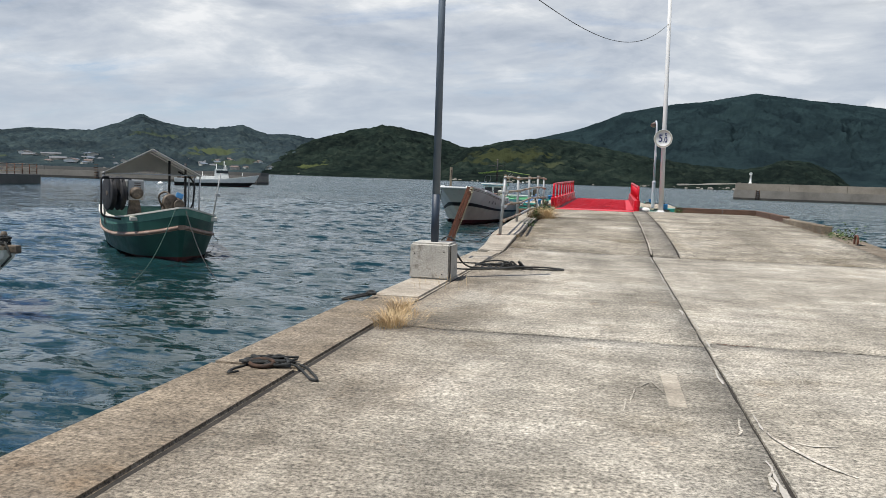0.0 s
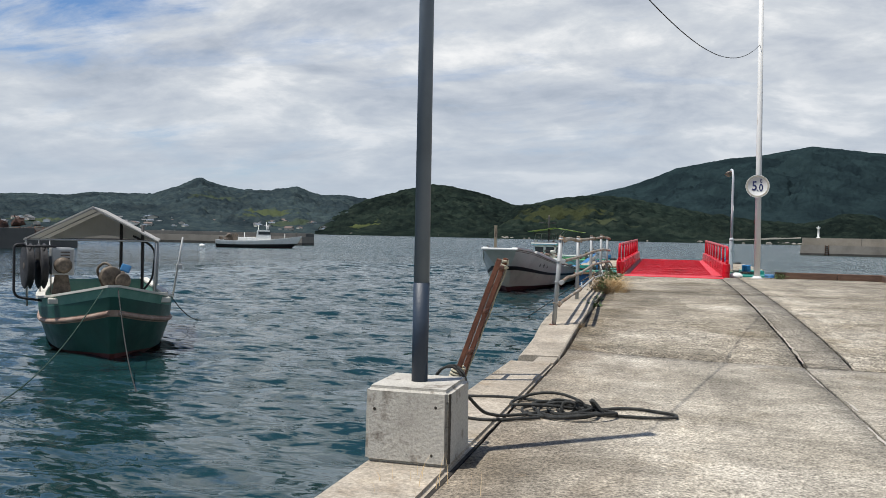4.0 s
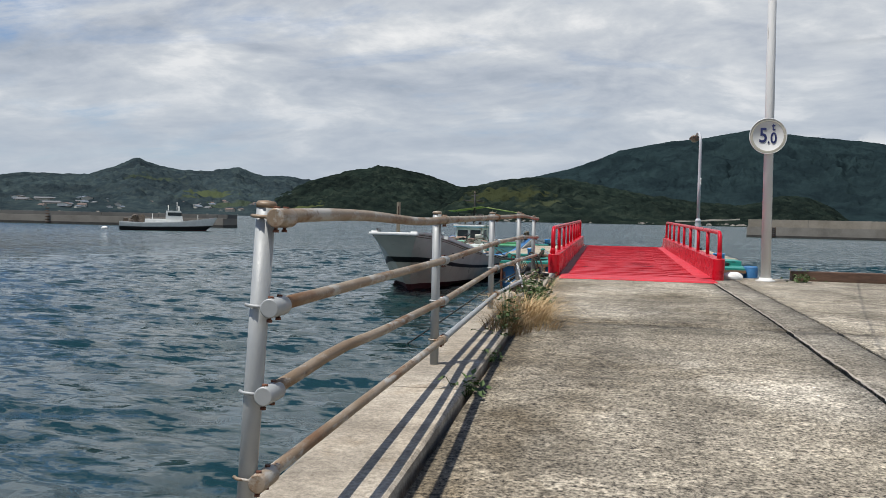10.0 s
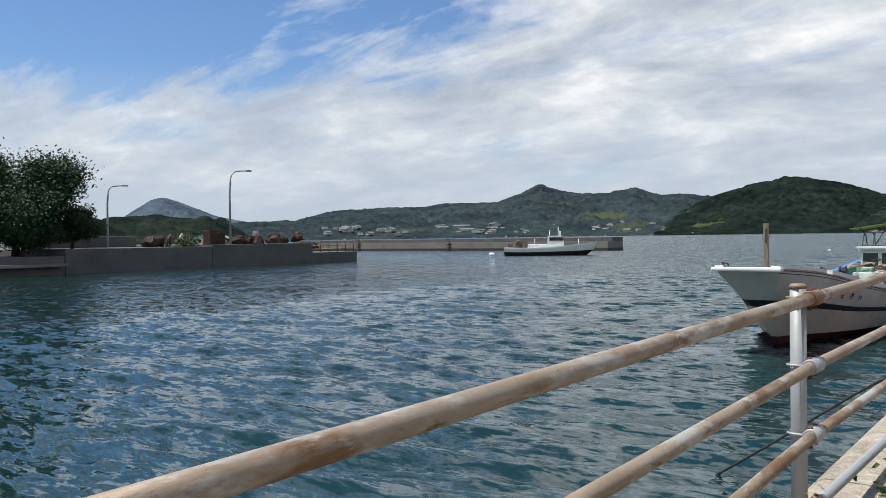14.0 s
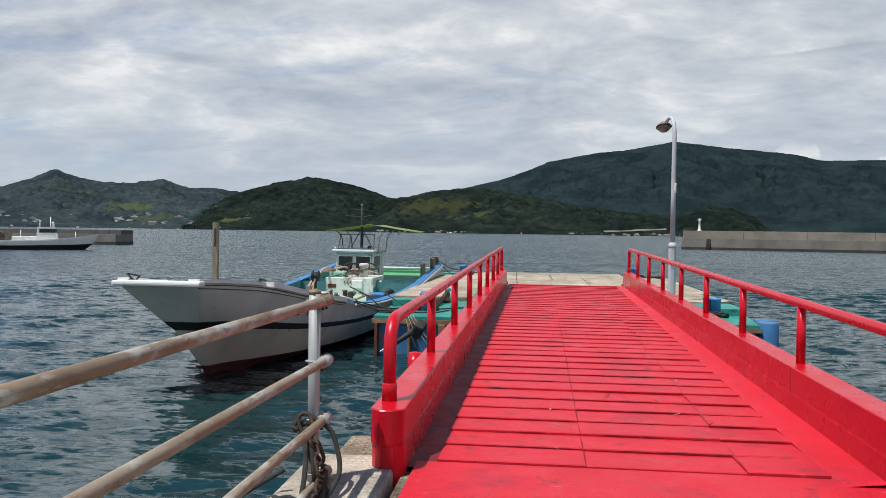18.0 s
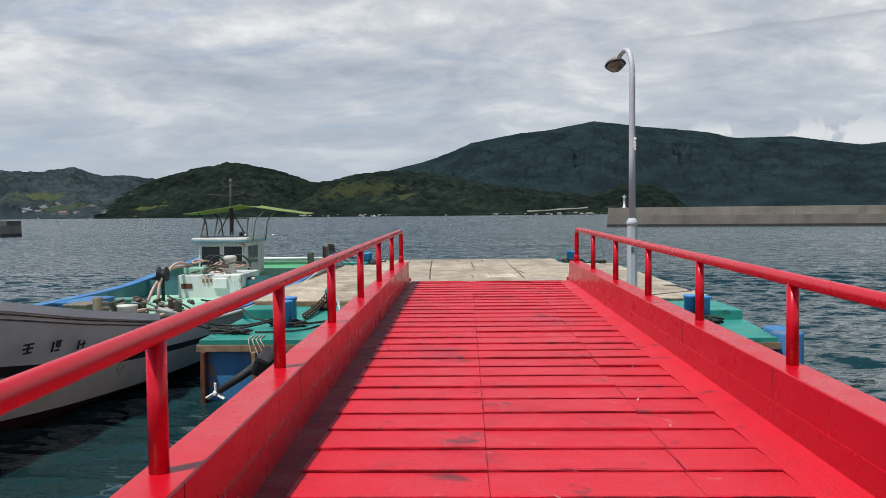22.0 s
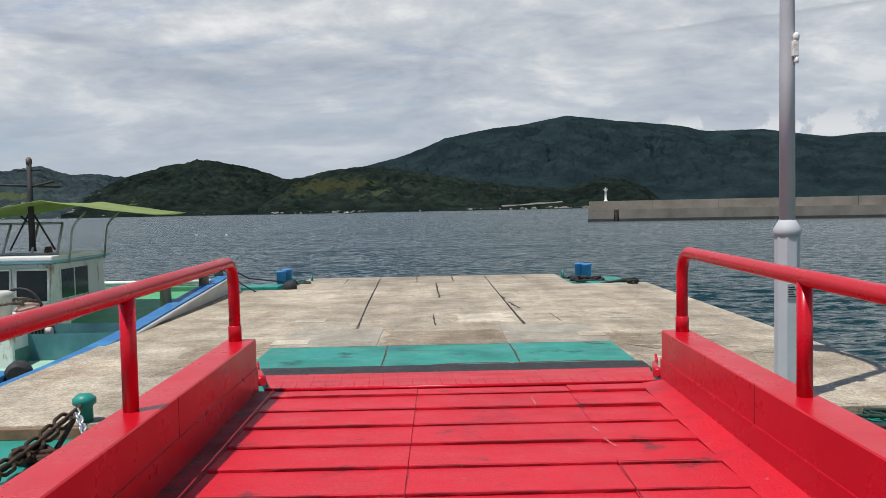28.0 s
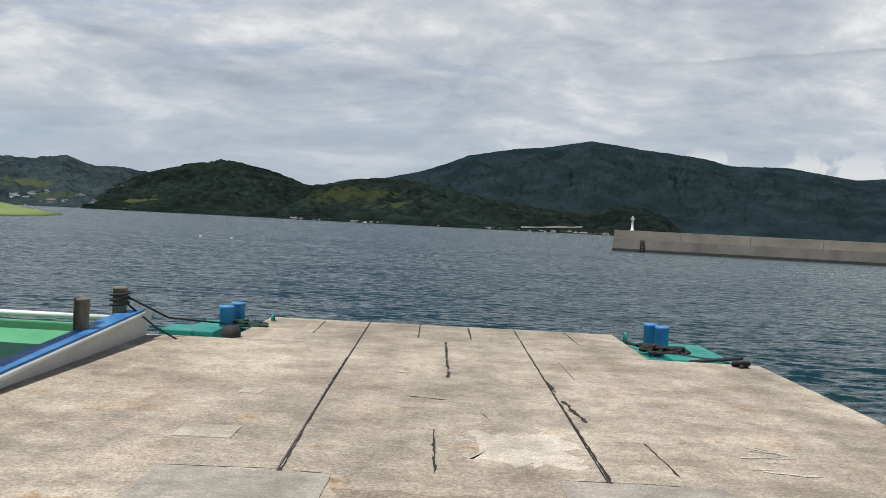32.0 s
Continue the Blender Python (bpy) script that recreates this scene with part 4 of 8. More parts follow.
# ---- weight limit sign on its pole ----
SIGN_RIM = material("yellowed_sign_rim", [(0.34, 0.32, 0.26), (0.46, 0.44, 0.37)], 7, (0.5, 0.7), 0, 0.05)
SIGN_GREY = material("pale_grey_pole_paint", [(0.56, 0.56, 0.54), (0.68, 0.68, 0.66)], 2.5, (0.5, 0.7), 0.0, 0.05, 50, spots=[((0.36, 0.33, 0.29), 0.08, 6.0)], stretch=(1, 1, 0.2))
sign = thing("sign_pole", pose(0.95, 31.65, 0.352), "tall grey steel pole with a round white weight sign", "sign")
bm = B()
tube(bm, [(0, 0, 0), (-0.03, 0, 3.0), (-0.1, 0, 9.0)], [0.080, 0.073, 0.055], 20)
part("pole", bm, SIGN_GREY, sign)
bm = B()
lathe(bm, [(0.16, 0.0), (0.16, 0.02), (0.11, 0.03), (0.105, 0.06)], 20)
part("base_flange", bm, SIGN_GREY, sign)
face = pose(-0.06, -0.115, 2.42, 90, 0, 0)
bm = B()
lathe(bm, [(0.295, -0.012), (0.298, -0.004), (0.298, 0.012), (0.289, 0.016), (0.284, 0.009), (0.005, 0.009)], 48, m=face)
disc = part("disc", bm, SIGN_WHITE, sign)
bm = B()
tube(bm, [(0.264 * math.cos(a), 0.264 * math.sin(a), 0) for a in (2 * math.pi * i / 48 for i in range(50))], 0.021, 8)
for v in bm.verts:
    v.co = face @ Vector((v.co.x, v.co.y, 0.0094 + 0.03 * v.co.z))
part("rim_stain", bm, SIGN_RIM, disc, "yellowed rim of the sign")
for z in (2.30, 2.54):
    bm = B()
    tube(bm, [(-0.13, -0.10, z), (-0.12, 0.03, z), (-0.03, 0.08, z), (0.06, 0.03, z), (0.07, -0.10, z)], 0.008, 6)
    part("bracket", bm, GALV, sign)


def lettering(body, size, m, mat_, parent, name="lettering", depth=0.002):
    cu = bpy.data.curves.new(name, "FONT")
    cu.body, cu.size, cu.extrude, cu.offset, cu.align_x, cu.align_y = body, size, depth, 0.005, "CENTER", "CENTER"
    tmp = bpy.data.objects.new(name, cu)
    me = bpy.data.meshes.new_from_object(tmp)
    bpy.data.objects.remove(tmp)
    me.materials.append(mat_)
    ob = new(name, me)
    ob.parent, ob.matrix_basis = parent, m
    return ob


up = Matrix.Rotation(radians(90), 4, "X")
for body, size, dx, dz in (("5", 0.34, -0.078, 0.0), (".", 0.24, 0.008, -0.045), ("0", 0.25, 0.085, -0.04), ("t", 0.18, 0.080, 0.15)):
    lettering(body, size, Matrix.Translation((-0.06 + dx, -0.128, 2.42 + dz)) @ up @ Matrix.Diagonal((0.82, 1, 1, 1)), BLUE_TEXT, disc)

# wire slung between the two poles
bm = B()
a, b = Vector((0.87, 31.65, 0)), Vector((-2.87, 13.15, 0))
tube(bm, [a.lerp(b, u) + Vector((0, 0, 6.5 - 6.34 * u + 4.55 * u * u - 0.60 * u ** 6)) for u in (i / 60 for i in range(61))], 0.007, 6)
tagged(part("overhead_wire", bm, ROPE), "thin black sagging wire between the two poles", "wire")

# ---- ladder ----
ladder = thing("ladder", pose(-3.30, 15.86, -0.80, 0, 0, 0), "rusty steel dock ladder leaning seaward of the kerb", "ladder")
tilt = Matrix.Translation((-0.25, 0, 0)) @ Matrix.Rotation(radians(19.5), 4, "Y")
for s in (0, 1):
    bm = B()
    box(bm, -0.021, 0.021, s * 0.32 - 0.185, s * 0.32 - 0.135, -0.2, 2.02, 0.005, m=tilt)
    part("stile", bm, RUST, ladder)
for k in range(5):
    bm = B()
    z = 0.3 + 0.4 * k + (0.03 if k == 4 else 0)
    tube(bm, [(tilt @ Vector((0, -0.16, z))), (tilt @ Vector((0, 0.16, z)))], 0.02, 10)
    part("rung", bm, RUST, ladder)
bm = B()
rnd = random.Random(5)
top = tilt @ Vector((0, 0.16, 1.96))
pts = [top + Vector((0.036 * math.cos(i * 0.9), 0.036 * math.sin(i * 0.9), 0.035 * math.sin(i * 0.37))) for i in range(34)]
tube(bm, pts, 0.010, 8)
tagged(part("knotted_rope", bm, ROPE_PALE), "pale hemp rope knotted over the ladder top", "rope")
bpy.data.objects["knotted_rope"].matrix_basis = pose(-3.30, 15.86, -0.80)
bm = B()
tube(bm, [tilt @ Vector((0.03 + 0.004 * math.sin(i * 1.7), 0.185, 1.95 - 0.1 * i)) for i in range(19)], 0.009, 8)
ob = tagged(part("hanging_rope", bm, ROPE_PALE), "twisted pale rope hanging down along the ladder", "rope")
ob.matrix_basis = pose(-3.30, 15.86, -0.80)


bm = B()
tube(bm, [tilt @ Vector((0.052 * math.cos(a), -0.16 + 0.058 * math.sin(a), 0.86 + 0.0021 * i)) for i, a in enumerate(0.45 * j for j in range(60))], 0.012, 7)
ob = tagged(part("wound_rope", bm, ROPE_PALE), "pale rope wound round the foot of the ladder", "rope")
ob.matrix_basis = pose(-3.30, 15.86, -0.80)

# ---- ropes, chains, weeds ----
def rope_heap(name, label, centre, z, r, loops, radius, mat_, seed, tails=()):
    """Loose loops of rope lying on a surface, with tails that run off along the given points."""
    rnd = random.Random(seed)
    bm = B()
    pts = []
    p, q, w = rnd.random() * 6, rnd.random() * 6, rnd.uniform(2.2, 2.6)
    for i in range(loops * 16):
        a = i * 2 * math.pi / 16
        pts.append((centre[0] + r * 1.15 * (0.62 * math.sin(a) + 0.42 * math.sin(w * a + p)), centre[1] + r * 0.85 * (0.62 * math.cos(a * 1.06) + 0.42 * math.cos(w * 1.21 * a + q)),
                    z + radius + radius * 4.0 * (0.5 + 0.5 * math.sin(i * 0.63 + seed)) * (0.3 + 0.7 * i / (loops * 16))))
    tube(bm, pts, radius, 7)
    for t in tails:
        tube(bm, arc([Vector((p[0], p[1], z + radius + (p[2] if len(p) > 2 else 0))) for p in t], 0.25, 6), radius, 7)
    return tagged(part(name, bm, mat_), label, "rope")


rope_heap("mooring_rope", "dark tarred mooring rope in a heap on the kerb", (-2.86, 8.12), 0.0, 0.14, 13, 0.0085, ROPE, 2, [[(-2.75, 8.2), (-2.6, 8.1), (-2.44, 7.85), (-2.41, 7.78), (-2.46, 7.8), (-2.64, 8.08), (-2.76, 8.16)], [(-2.95, 8.05), (-3.0, 7.9), (-2.98, 7.78), (-2.94, 7.85)]])
bm = B()
tube(bm, [(-2.86 + 0.075 * math.cos(a), 8.02 + 0.05 * math.sin(a), 0.030 + 0.012 * math.sin(a)) for a in (2 * math.pi * i / 20 for i in range(21))], 0.014, 8)
tagged(part("iron_ring", bm, CHAIN), "rusty iron ring lying in the kerb rope", "ring")
rnd = random.Random(41)
bm = B()
for k in range(6):
    cx, cy, ra, rb, tw, ph = rnd.uniform(-2.35, -2.0), rnd.uniform(14.5, 14.85), rnd.uniform(0.16, 0.34), rnd.uniform(0.12, 0.26), rnd.uniform(0, 3), rnd.uniform(0, 6)
    n_ = 22
    ring = [(ph + 1.12 * 2 * math.pi * i / n_) for i in range(n_ + 1)]
    tube(bm, [(cx + ra * math.cos(a) * math.cos(tw) - rb * math.sin(a) * math.sin(tw), cy + ra * math.cos(a) * math.sin(tw) + rb * math.sin(a) * math.cos(tw), 0.014 + 0.05 * (0.5 + 0.5 * math.sin(2 * a + k)) * (0.3 + 0.14 * k)) for a in ring], 0.0115, 7)
for k in range(3):
    tube(bm, [(-2.12 + 0.10 * k + 0.045 * math.cos(a + k), 14.55 + 0.05 * k + 0.03 * math.sin(1.3 * a), 0.06 + 0.045 * math.sin(a)) for a in (0.5 * i for i in range(18))], 0.012, 6)
for t in ([(-2.0, 14.7), (-1.7, 14.95), (-1.36, 14.80), (-1.34, 14.70), (-1.5, 14.62), (-1.9, 14.60), (-2.05, 14.62)], [(-2.25, 14.6), (-2.55, 14.3), (-2.62, 13.9, 0.1), (-2.66, 13.62, 0.26)],
          [(-2.2, 14.85), (-2.6, 15.05), (-2.98, 14.95)], [(-2.3, 14.35), (-2.65, 14.12), (-2.9, 14.2)], [(-2.98, 14.95), (-3.0, 14.6), (-2.9, 14.2)]):
    tube(bm, arc([Vector((p[0], p[1], 0.015 + (p[2] if len(p) > 2 else 0))) for p in t], 0.2, 6), 0.0115, 7)
tagged(part("mooring_rope", bm, ROPE), "coiled black mooring rope beside the concrete block", "rope")
bm = B()
tube(bm, [(-2.74 + 0.10 * math.cos(a), 13.46 + 0.04 * math.sin(a * 1.3), 0.36 + 0.13 * math.sin(a)) for a in (i * 0.35 for i in range(40))], 0.008, 7)
tagged(part("mooring_rope", bm, ROPE), "black rope looped round the block", "rope")
hook = thing("mooring_hook", pose(-3.12, 11.17, 0.012, 0, 6, 222), "black iron mooring hook lying in the kerb notch", "hook")
bm = B()
tube(bm, arc([(-0.02, 0.035, 0.02), (0.20, 0.030, 0.012), (0.27, 0.0, 0.008), (0.20, -0.030, 0.012), (-0.02, -0.035, 0.02)], 0.05, 5), 0.013, 8)
part("shank", bm, ROPE, hook)
bm = B()
tube(bm, [(-0.045 + 0.05 * math.cos(a), 0.05 * math.sin(a), 0.028 + 0.008 * math.sin(2 * a)) for a in (2 * math.pi * k / 16 for k in range(17))], 0.016, 8)
part("eye", bm, ROPE, hook)
# iron mooring ring on the east edge
bm = B()
tube(bm, arc([(4.1, 20.9, 0.12), (4.1, 20.9, 0.36), (4.1, 21.12, 0.36), (4.1, 21.12, 0.12)], 0.11, 6), 0.022, 10)
tagged(part("mooring_hoop", bm, RUST), "rusty iron mooring hoop in the pier edge", "mooring hoop")
rope_heap("mooring_rope", "black rope tied to the iron hoop", (4.15, 20.9), 0.12, 0.08, 3, 0.016, ROPE, 8, [[(4.2, 20.8), (4.35, 20.4), (4.5, 20.0, -0.1)]])

LINK = B()
tube(LINK, [(0.036 * math.cos(a) + (0.026 if math.cos(a) > 0 else -0.026), 0.033 * math.sin(a), 0) for a in (2 * math.pi * i / 14 for i in range(15))], 0.010, 6, close=False)
LINK_BIG = mesh_of("link", LINK, CHAIN)
LINK = B()
tube(LINK, [(0.014 * math.cos(a) + (0.010 if math.cos(a) > 0 else -0.010), 0.012 * math.sin(a), 0) for a in (2 * math.pi * i / 12 for i in range(13))], 0.0038, 5, close=False)
LINK_BRIGHT = mesh_of("link", LINK, SHINY)


def chain(label, points, pitch, mesh, scale=1.0):
    pts = [Vector(p) for p in arc(points, 0.2, 5)]
    ob = thing("chain", Matrix.Translation(pts[0]), label, "chain")
    left, k = 0.0, 0
    for a, b in zip(pts, pts[1:]):
        d = b - a
        while left < d.length:
            p = a + d * (left / max(d.length, 1e-6)) - pts[0]
            link = new("link", mesh)
            link.parent = ob
            turn = d.to_track_quat("X", "Z").to_matrix().to_4x4() @ Matrix.Rotation(radians(45 + 90 * (k % 2)), 4, "X") @ Matrix.Scale(scale, 4)
            link.matrix_basis = Matrix.Translation(p) @ turn
            left += pitch
            k += 1
        left -= d.length
    return ob


g = ground(29)
chain("heavy rusty chain lying along the kerb", [(-2.95, 28.5, g + 0.40), (-2.85, 28.45, g + 0.1), (-2.75, 28.2, g + 0.06), (-2.95, 27.8, g + 0.06), (-2.75, 27.5, g + 0.06), (-2.6, 27.9, g + 0.06), (-2.55, 27.4, g + 0.05)], 0.075, LINK_BIG)
chain("thin bright chain hanging from the railing", [(-2.89, 28.3, g + 0.36), (-2.8, 28.15, g + 0.1), (-2.75, 27.75, g + 0.05), (-2.62, 27.35, g + 0.04)], 0.030, LINK_BRIGHT)
chain("heavy rusty chain round the last railing post", [(-2.92, 31.0, g + 0.36), (-2.80, 30.9, g + 0.12), (-2.75, 30.5, g + 0.06), (-2.65, 30.2, g + 0.06), (-2.85, 30.0, g + 0.06), (-2.7, 29.8, g + 0.06)], 0.075, LINK_BIG)
rope_heap("mooring_rope", "black rope wound round the last railing post", (-2.95, 31.07), ground(31) + 0.30, 0.06, 4, 0.011, ROPE, 12, [[(-2.9, 31.0), (-2.86, 30.9, -0.1), (-2.84, 30.88, -0.25)]])
bm = B()
tube(bm, arc([(-3.0, 30.9, 0.50), (-3.6, 30.7, 0.15), (-4.4, 30.4, -0.45), (-5.0, 30.2, -0.88)], 0.5, 5), 0.013, 6)
tagged(part("mooring_line", bm, ROPE), "black mooring line from the last post down into the water", "rope")

rope_heap("mooring_rope", "black rope heaped on the kerb below the last post", (-2.80, 30.55), ground(30.5) + 0.03, 0.17, 6, 0.013, ROPE, 13, [[(-2.86, 30.7, 0.02), (-2.88, 30.85, 0.12), (-2.92, 30.98, 0.30)], [(-2.75, 30.7, 0.02), (-2.72, 30.95, 0.10), (-2.80, 31.05, 0.28), (-2.9, 31.04, 0.34)]])
crack([(-2.15, 30.32), (-1.7, 30.25), (-1.2, 30.33), (-0.7, 30.28)], 0.03, lambda y: ground(y) + 0.005, "pale_crack", pier, PALE, 7)


def blades(name, label, mat_, centre, count, height, spread, seed, width=0.006, lean=0.6, base=0.10, category="grass tuft"):
    rnd = random.Random(seed)
    bm = B()
    for i in range(count):
        a = rnd.random() * 2 * math.pi
        kink = rnd.uniform(-0.22, 0.22)
        r = base * math.sqrt(rnd.random())
        p = Vector((centre[0] + r * math.cos(a), centre[1] + r * math.sin(a) * 1.6, centre[2] - 0.01))
        d = Vector((math.cos(a + rnd.uniform(-0.7, 0.7)), math.sin(a + rnd.uniform(-0.7, 0.7)), 0))
        h, out_ = height * rnd.uniform(0.35, 1.0), spread * rnd.uniform(0.2, 1.0) * lean
        side = Vector((-d.y, d.x, 0)) * width * rnd.uniform(0.6, 1.3)
        prev = None
        for k in range(5):
            u = k / 4
            c = p + d * out_ * u ** 1.6 + Vector((-d.y, d.x, 0)) * kink * h * u * u + Vector((0, 0, h * (u - 0.62 * lean * u ** 2.6)))
            w = side * (1 - u * 0.9)
            pair = (bm.verts.new(c - w), bm.verts.new(c + w))
            if prev:
                bm.faces.new((prev[0], prev[1], pair[1], pair[0]))
            prev = pair
    return tagged(part(name, bm, mat_), label, category, kind="stuff")


def leaves(name, label, centre, count, size, box_, seed, category="weed", mat_=None):
    rnd = random.Random(seed)
    bm = B()
    for i in range(count):
        p = Vector((centre[0] + rnd.gauss(0, box_[0]), centre[1] + rnd.gauss(0, box_[1]), centre[2] + abs(rnd.gauss(0, box_[2]))))
        s = size * rnd.uniform(0.5, 1.2)
        m = Matrix.Translation(p) @ Euler((rnd.uniform(-0.7, 0.7), rnd.uniform(-0.7, 0.7), rnd.random() * 6.3)).to_matrix().to_4x4()
        v = [bm.verts.new(m @ Vector(q)) for q in ((0, 0, 0), (s * 0.3, s * 0.35, s * 0.08), (0, s, -s * 0.1), (-s * 0.3, s * 0.35, s * 0.08))]
        bm.faces.new((v[0], v[1], v[2]))
        bm.faces.new((v[0], v[2], v[3]))
        if i % 3 == 0:
            tube(bm, [(centre[0] + (p.x - centre[0]) * 0.5, centre[1] + (p.y - centre[1]) * 0.5, centre[2] - 0.02), p], 0.0025, 4)
    return tagged(part(name, bm, mat_ or LEAF), label, category, kind="stuff")


blades("dry_grass_tuft", "tuft of dry straw-coloured grass in the kerb joint", STRAW, (-2.50, 9.76, 0.0), 300, 0.27, 0.26, 1, width=0.0028, lean=0.8, base=0.13)
blades("dry_grass_tuft", "tuft of dry straw-coloured grass in the kerb joint", STRAW, (-2.585, 10.42, 0.0), 260, 0.28, 0.24, 31, width=0.0028, lean=0.75, base=0.10)
blades("dry_grass_tuft", "long loose straw stalks bent over the concrete", STRAW, (-2.46, 9.95, 0.0), 60, 0.36, 0.80, 32, width=0.0022, lean=0.95, base=0.22)
blades("dry_grass_tuft", "thin dry stalks standing in the kerb joint", STRAW, (-2.61, 12.3, 0.0), 26, 0.26, 0.20, 33, width=0.0018, lean=0.6, base=0.35)
blades("dry_grass_tuft", "small dry grass tuft at the railing post", STRAW, (-2.52, 19.62, 0.12), 90, 0.13, 0.14, 2, width=0.0035, base=0.07)
leaves("green_weed", "small green weed growing in the kerb joint", (-2.52, 22.03, 0.21), 70, 0.060, (0.05, 0.09, 0.05), 3)
leaves("green_weed", "small green weed growing in the kerb joint", (-2.51, 23.08, 0.25), 34, 0.05, (0.04, 0.07, 0.04), 4)
gz = ground(25)
blades("dry_grass_tuft", "large clump of dry yellow grass spilling over the kerb", STRAW, (-2.50, 25.20, gz), 800, 0.58, 0.48, 5, width=0.0036, lean=0.85, base=0.26)
blades("dry_grass_tuft", "flattened dry straw trailing onto the concrete", STRAW, (-2.32, 24.9, gz), 200, 0.40, 0.70, 15, width=0.0030, lean=0.92, base=0.24)
blades("dry_grass_tuft", "clump of dry brown grass behind the kerb", STRAW_BROWN, (-2.56, 24.45, gz), 420, 0.34, 0.30, 6, width=0.0032, lean=0.8, base=0.22)
leaves("green_weed", "leafy green weeds among the dry grass", (-2.50, 26.55, gz), 480, 0.075, (0.10, 0.24, 0.15), 7)
leaves("green_weed", "leafy green weeds at the foot of the railing", (-2.58, 24.7, gz), 240, 0.055, (0.06, 0.40, 0.13), 8)
leaves("green_weed", "green weed with yellow stalks on the kerb", (-2.53, 27.75, ground(27)), 90, 0.042, (0.05, 0.12, 0.04), 9)
blades("dry_grass_tuft", "thin yellow grass stalks at the kerb end", STRAW, (-2.55, 28.0, ground(28)), 70, 0.48, 0.8, 10, width=0.003, base=0.30)
leaves("green_weed", "green weed beside the ramp", (-2.58, 29.95, ground(30)), 110, 0.05, (0.06, 0.14, 0.03), 11)
leaves("green_weed", "green weed at the edge beam", (1.5, 31.6, 0.36), 90, 0.07, (0.10, 0.08, 0.10), 12)
leaves("green_weed", "bushy green weed on the east edge", (4.2, 22.3, 0.12), 220, 0.09, (0.18, 0.45, 0.16), 13)

# ---- ramp ----
RED_DECK = material("worn_red_deck_paint", [(0.47, 0.006, 0.017), (0.57, 0.009, 0.023), (0.51, 0.009, 0.022)], 1.1, (0.32, 0.55), 0, 0.35, 55,
                    spots=[((0.40, 0.008, 0.022), 0.16, 1.3), ((0.60, 0.14, 0.15), 0.085, 9.0), ((0.17, 0.018, 0.022), 0.12, 3.6)], grain=0.18)
# grime, with the left parapet's shadow deepened in the paint colour
RED_GRIME_SHADE = material("grimy_shaded_red_edge", [(0.10, 0.006, 0.010), (0.19, 0.008, 0.014), (0.30, 0.008, 0.018)], 2.2, (0.45, 0.75), 0, 0.3, 40, spots=[((0.035, 0.014, 0.013), 0.14, 3.0)])
BLACK_PAINT = material("dull_black_paint", [(0.004, 0.004, 0.005), (0.010, 0.010, 0.011)], 4, (0.55, 0.75), 0, 0.1, 40, spots=[((0.05, 0.045, 0.04), 0.04, 5.0)])
BLACK = material("black_rubber", [(0.012, 0.012, 0.013), (0.028, 0.028, 0.03)], 6, (0.6, 0.85), 0, 0.25, 60)
BOLLARD = material("blue_bollard_paint", [(0.035, 0.17, 0.42), (0.05, 0.22, 0.50), (0.07, 0.26, 0.55)], 5, (0.4, 0.6), 0, 0.12, 60, spots=[((0.16, 0.10, 0.07), 0.07, 12)])
HULL_BLUE = material("rusted_blue_pontoon_side", [(0.02, 0.10, 0.24), (0.03, 0.15, 0.33), (0.05, 0.20, 0.38)], 2.5, (0.5, 0.75), 0, 0.25, 40,
                     spots=[((0.22, 0.13, 0.07), 0.16, 3.5), ((0.36, 0.32, 0.25), 0.10, 2.0)])
RUST_STAIN = material("rust_stained_steel", [(0.14, 0.075, 0.04), (0.22, 0.13, 0.075), (0.30, 0.22, 0.14)], 5, (0.7, 0.9), 0, 0.3, 50)

SEAM = material("dirty_shaded_red_seam", [(0.035, 0.006, 0.007), (0.095, 0.007, 0.012), (0.19, 0.009, 0.018)], 5, (0.6, 0.9), 0, 0.3, 60)

ramp = thing("ramp", pose(0, 0, 0), "red painted steel vehicle ramp with pipe railings", "ramp")


def deck_z(y):
    return 0.368 + 0.0051 * (y - 31)


def side_x(y, side):
    return -2.485 + 0.002 * (y - 31) if side < 0 else 0.065 + 0.0117 * (y - 31)


def taper(y):
    """Width of the deck at y, as a share of its width at the pontoon."""
    return 1 + 0.007 * (y - 46.46)


def narrow(x, y):
    return -2.40 + (x + 2.40) * taper(y)


bm = B()
prism(bm, [(31.3, deck_z(31.3) - 0.02), (46.46, deck_z(46.46) - 0.02), (46.46, 0.18), (31.3, 0.14)], -2.45, 0.2, "x")
for v in bm.verts:
    v.co.x = side_x(v.co.y, 1) if v.co.x > 0 else v.co.x
part("deck_frame", bm, RED_DECK, ramp)
bm = B()
prism(bm, [(30.70, ground(30.7) + 0.006), (30.72, ground(30.7) + 0.022), (31.60, deck_z(31.6) + 0.006), (31.60, deck_z(31.6) - 0.03), (30.7, ground(30.7) - 0.004)], -2.44, 0.06, "x")
part("front_lip", bm, RED_DECK, ramp)
PITCH = 0.366
COLS = [(-2.315, -1.3845), (-1.3815, -0.4085), (-0.4055, 0.08)]
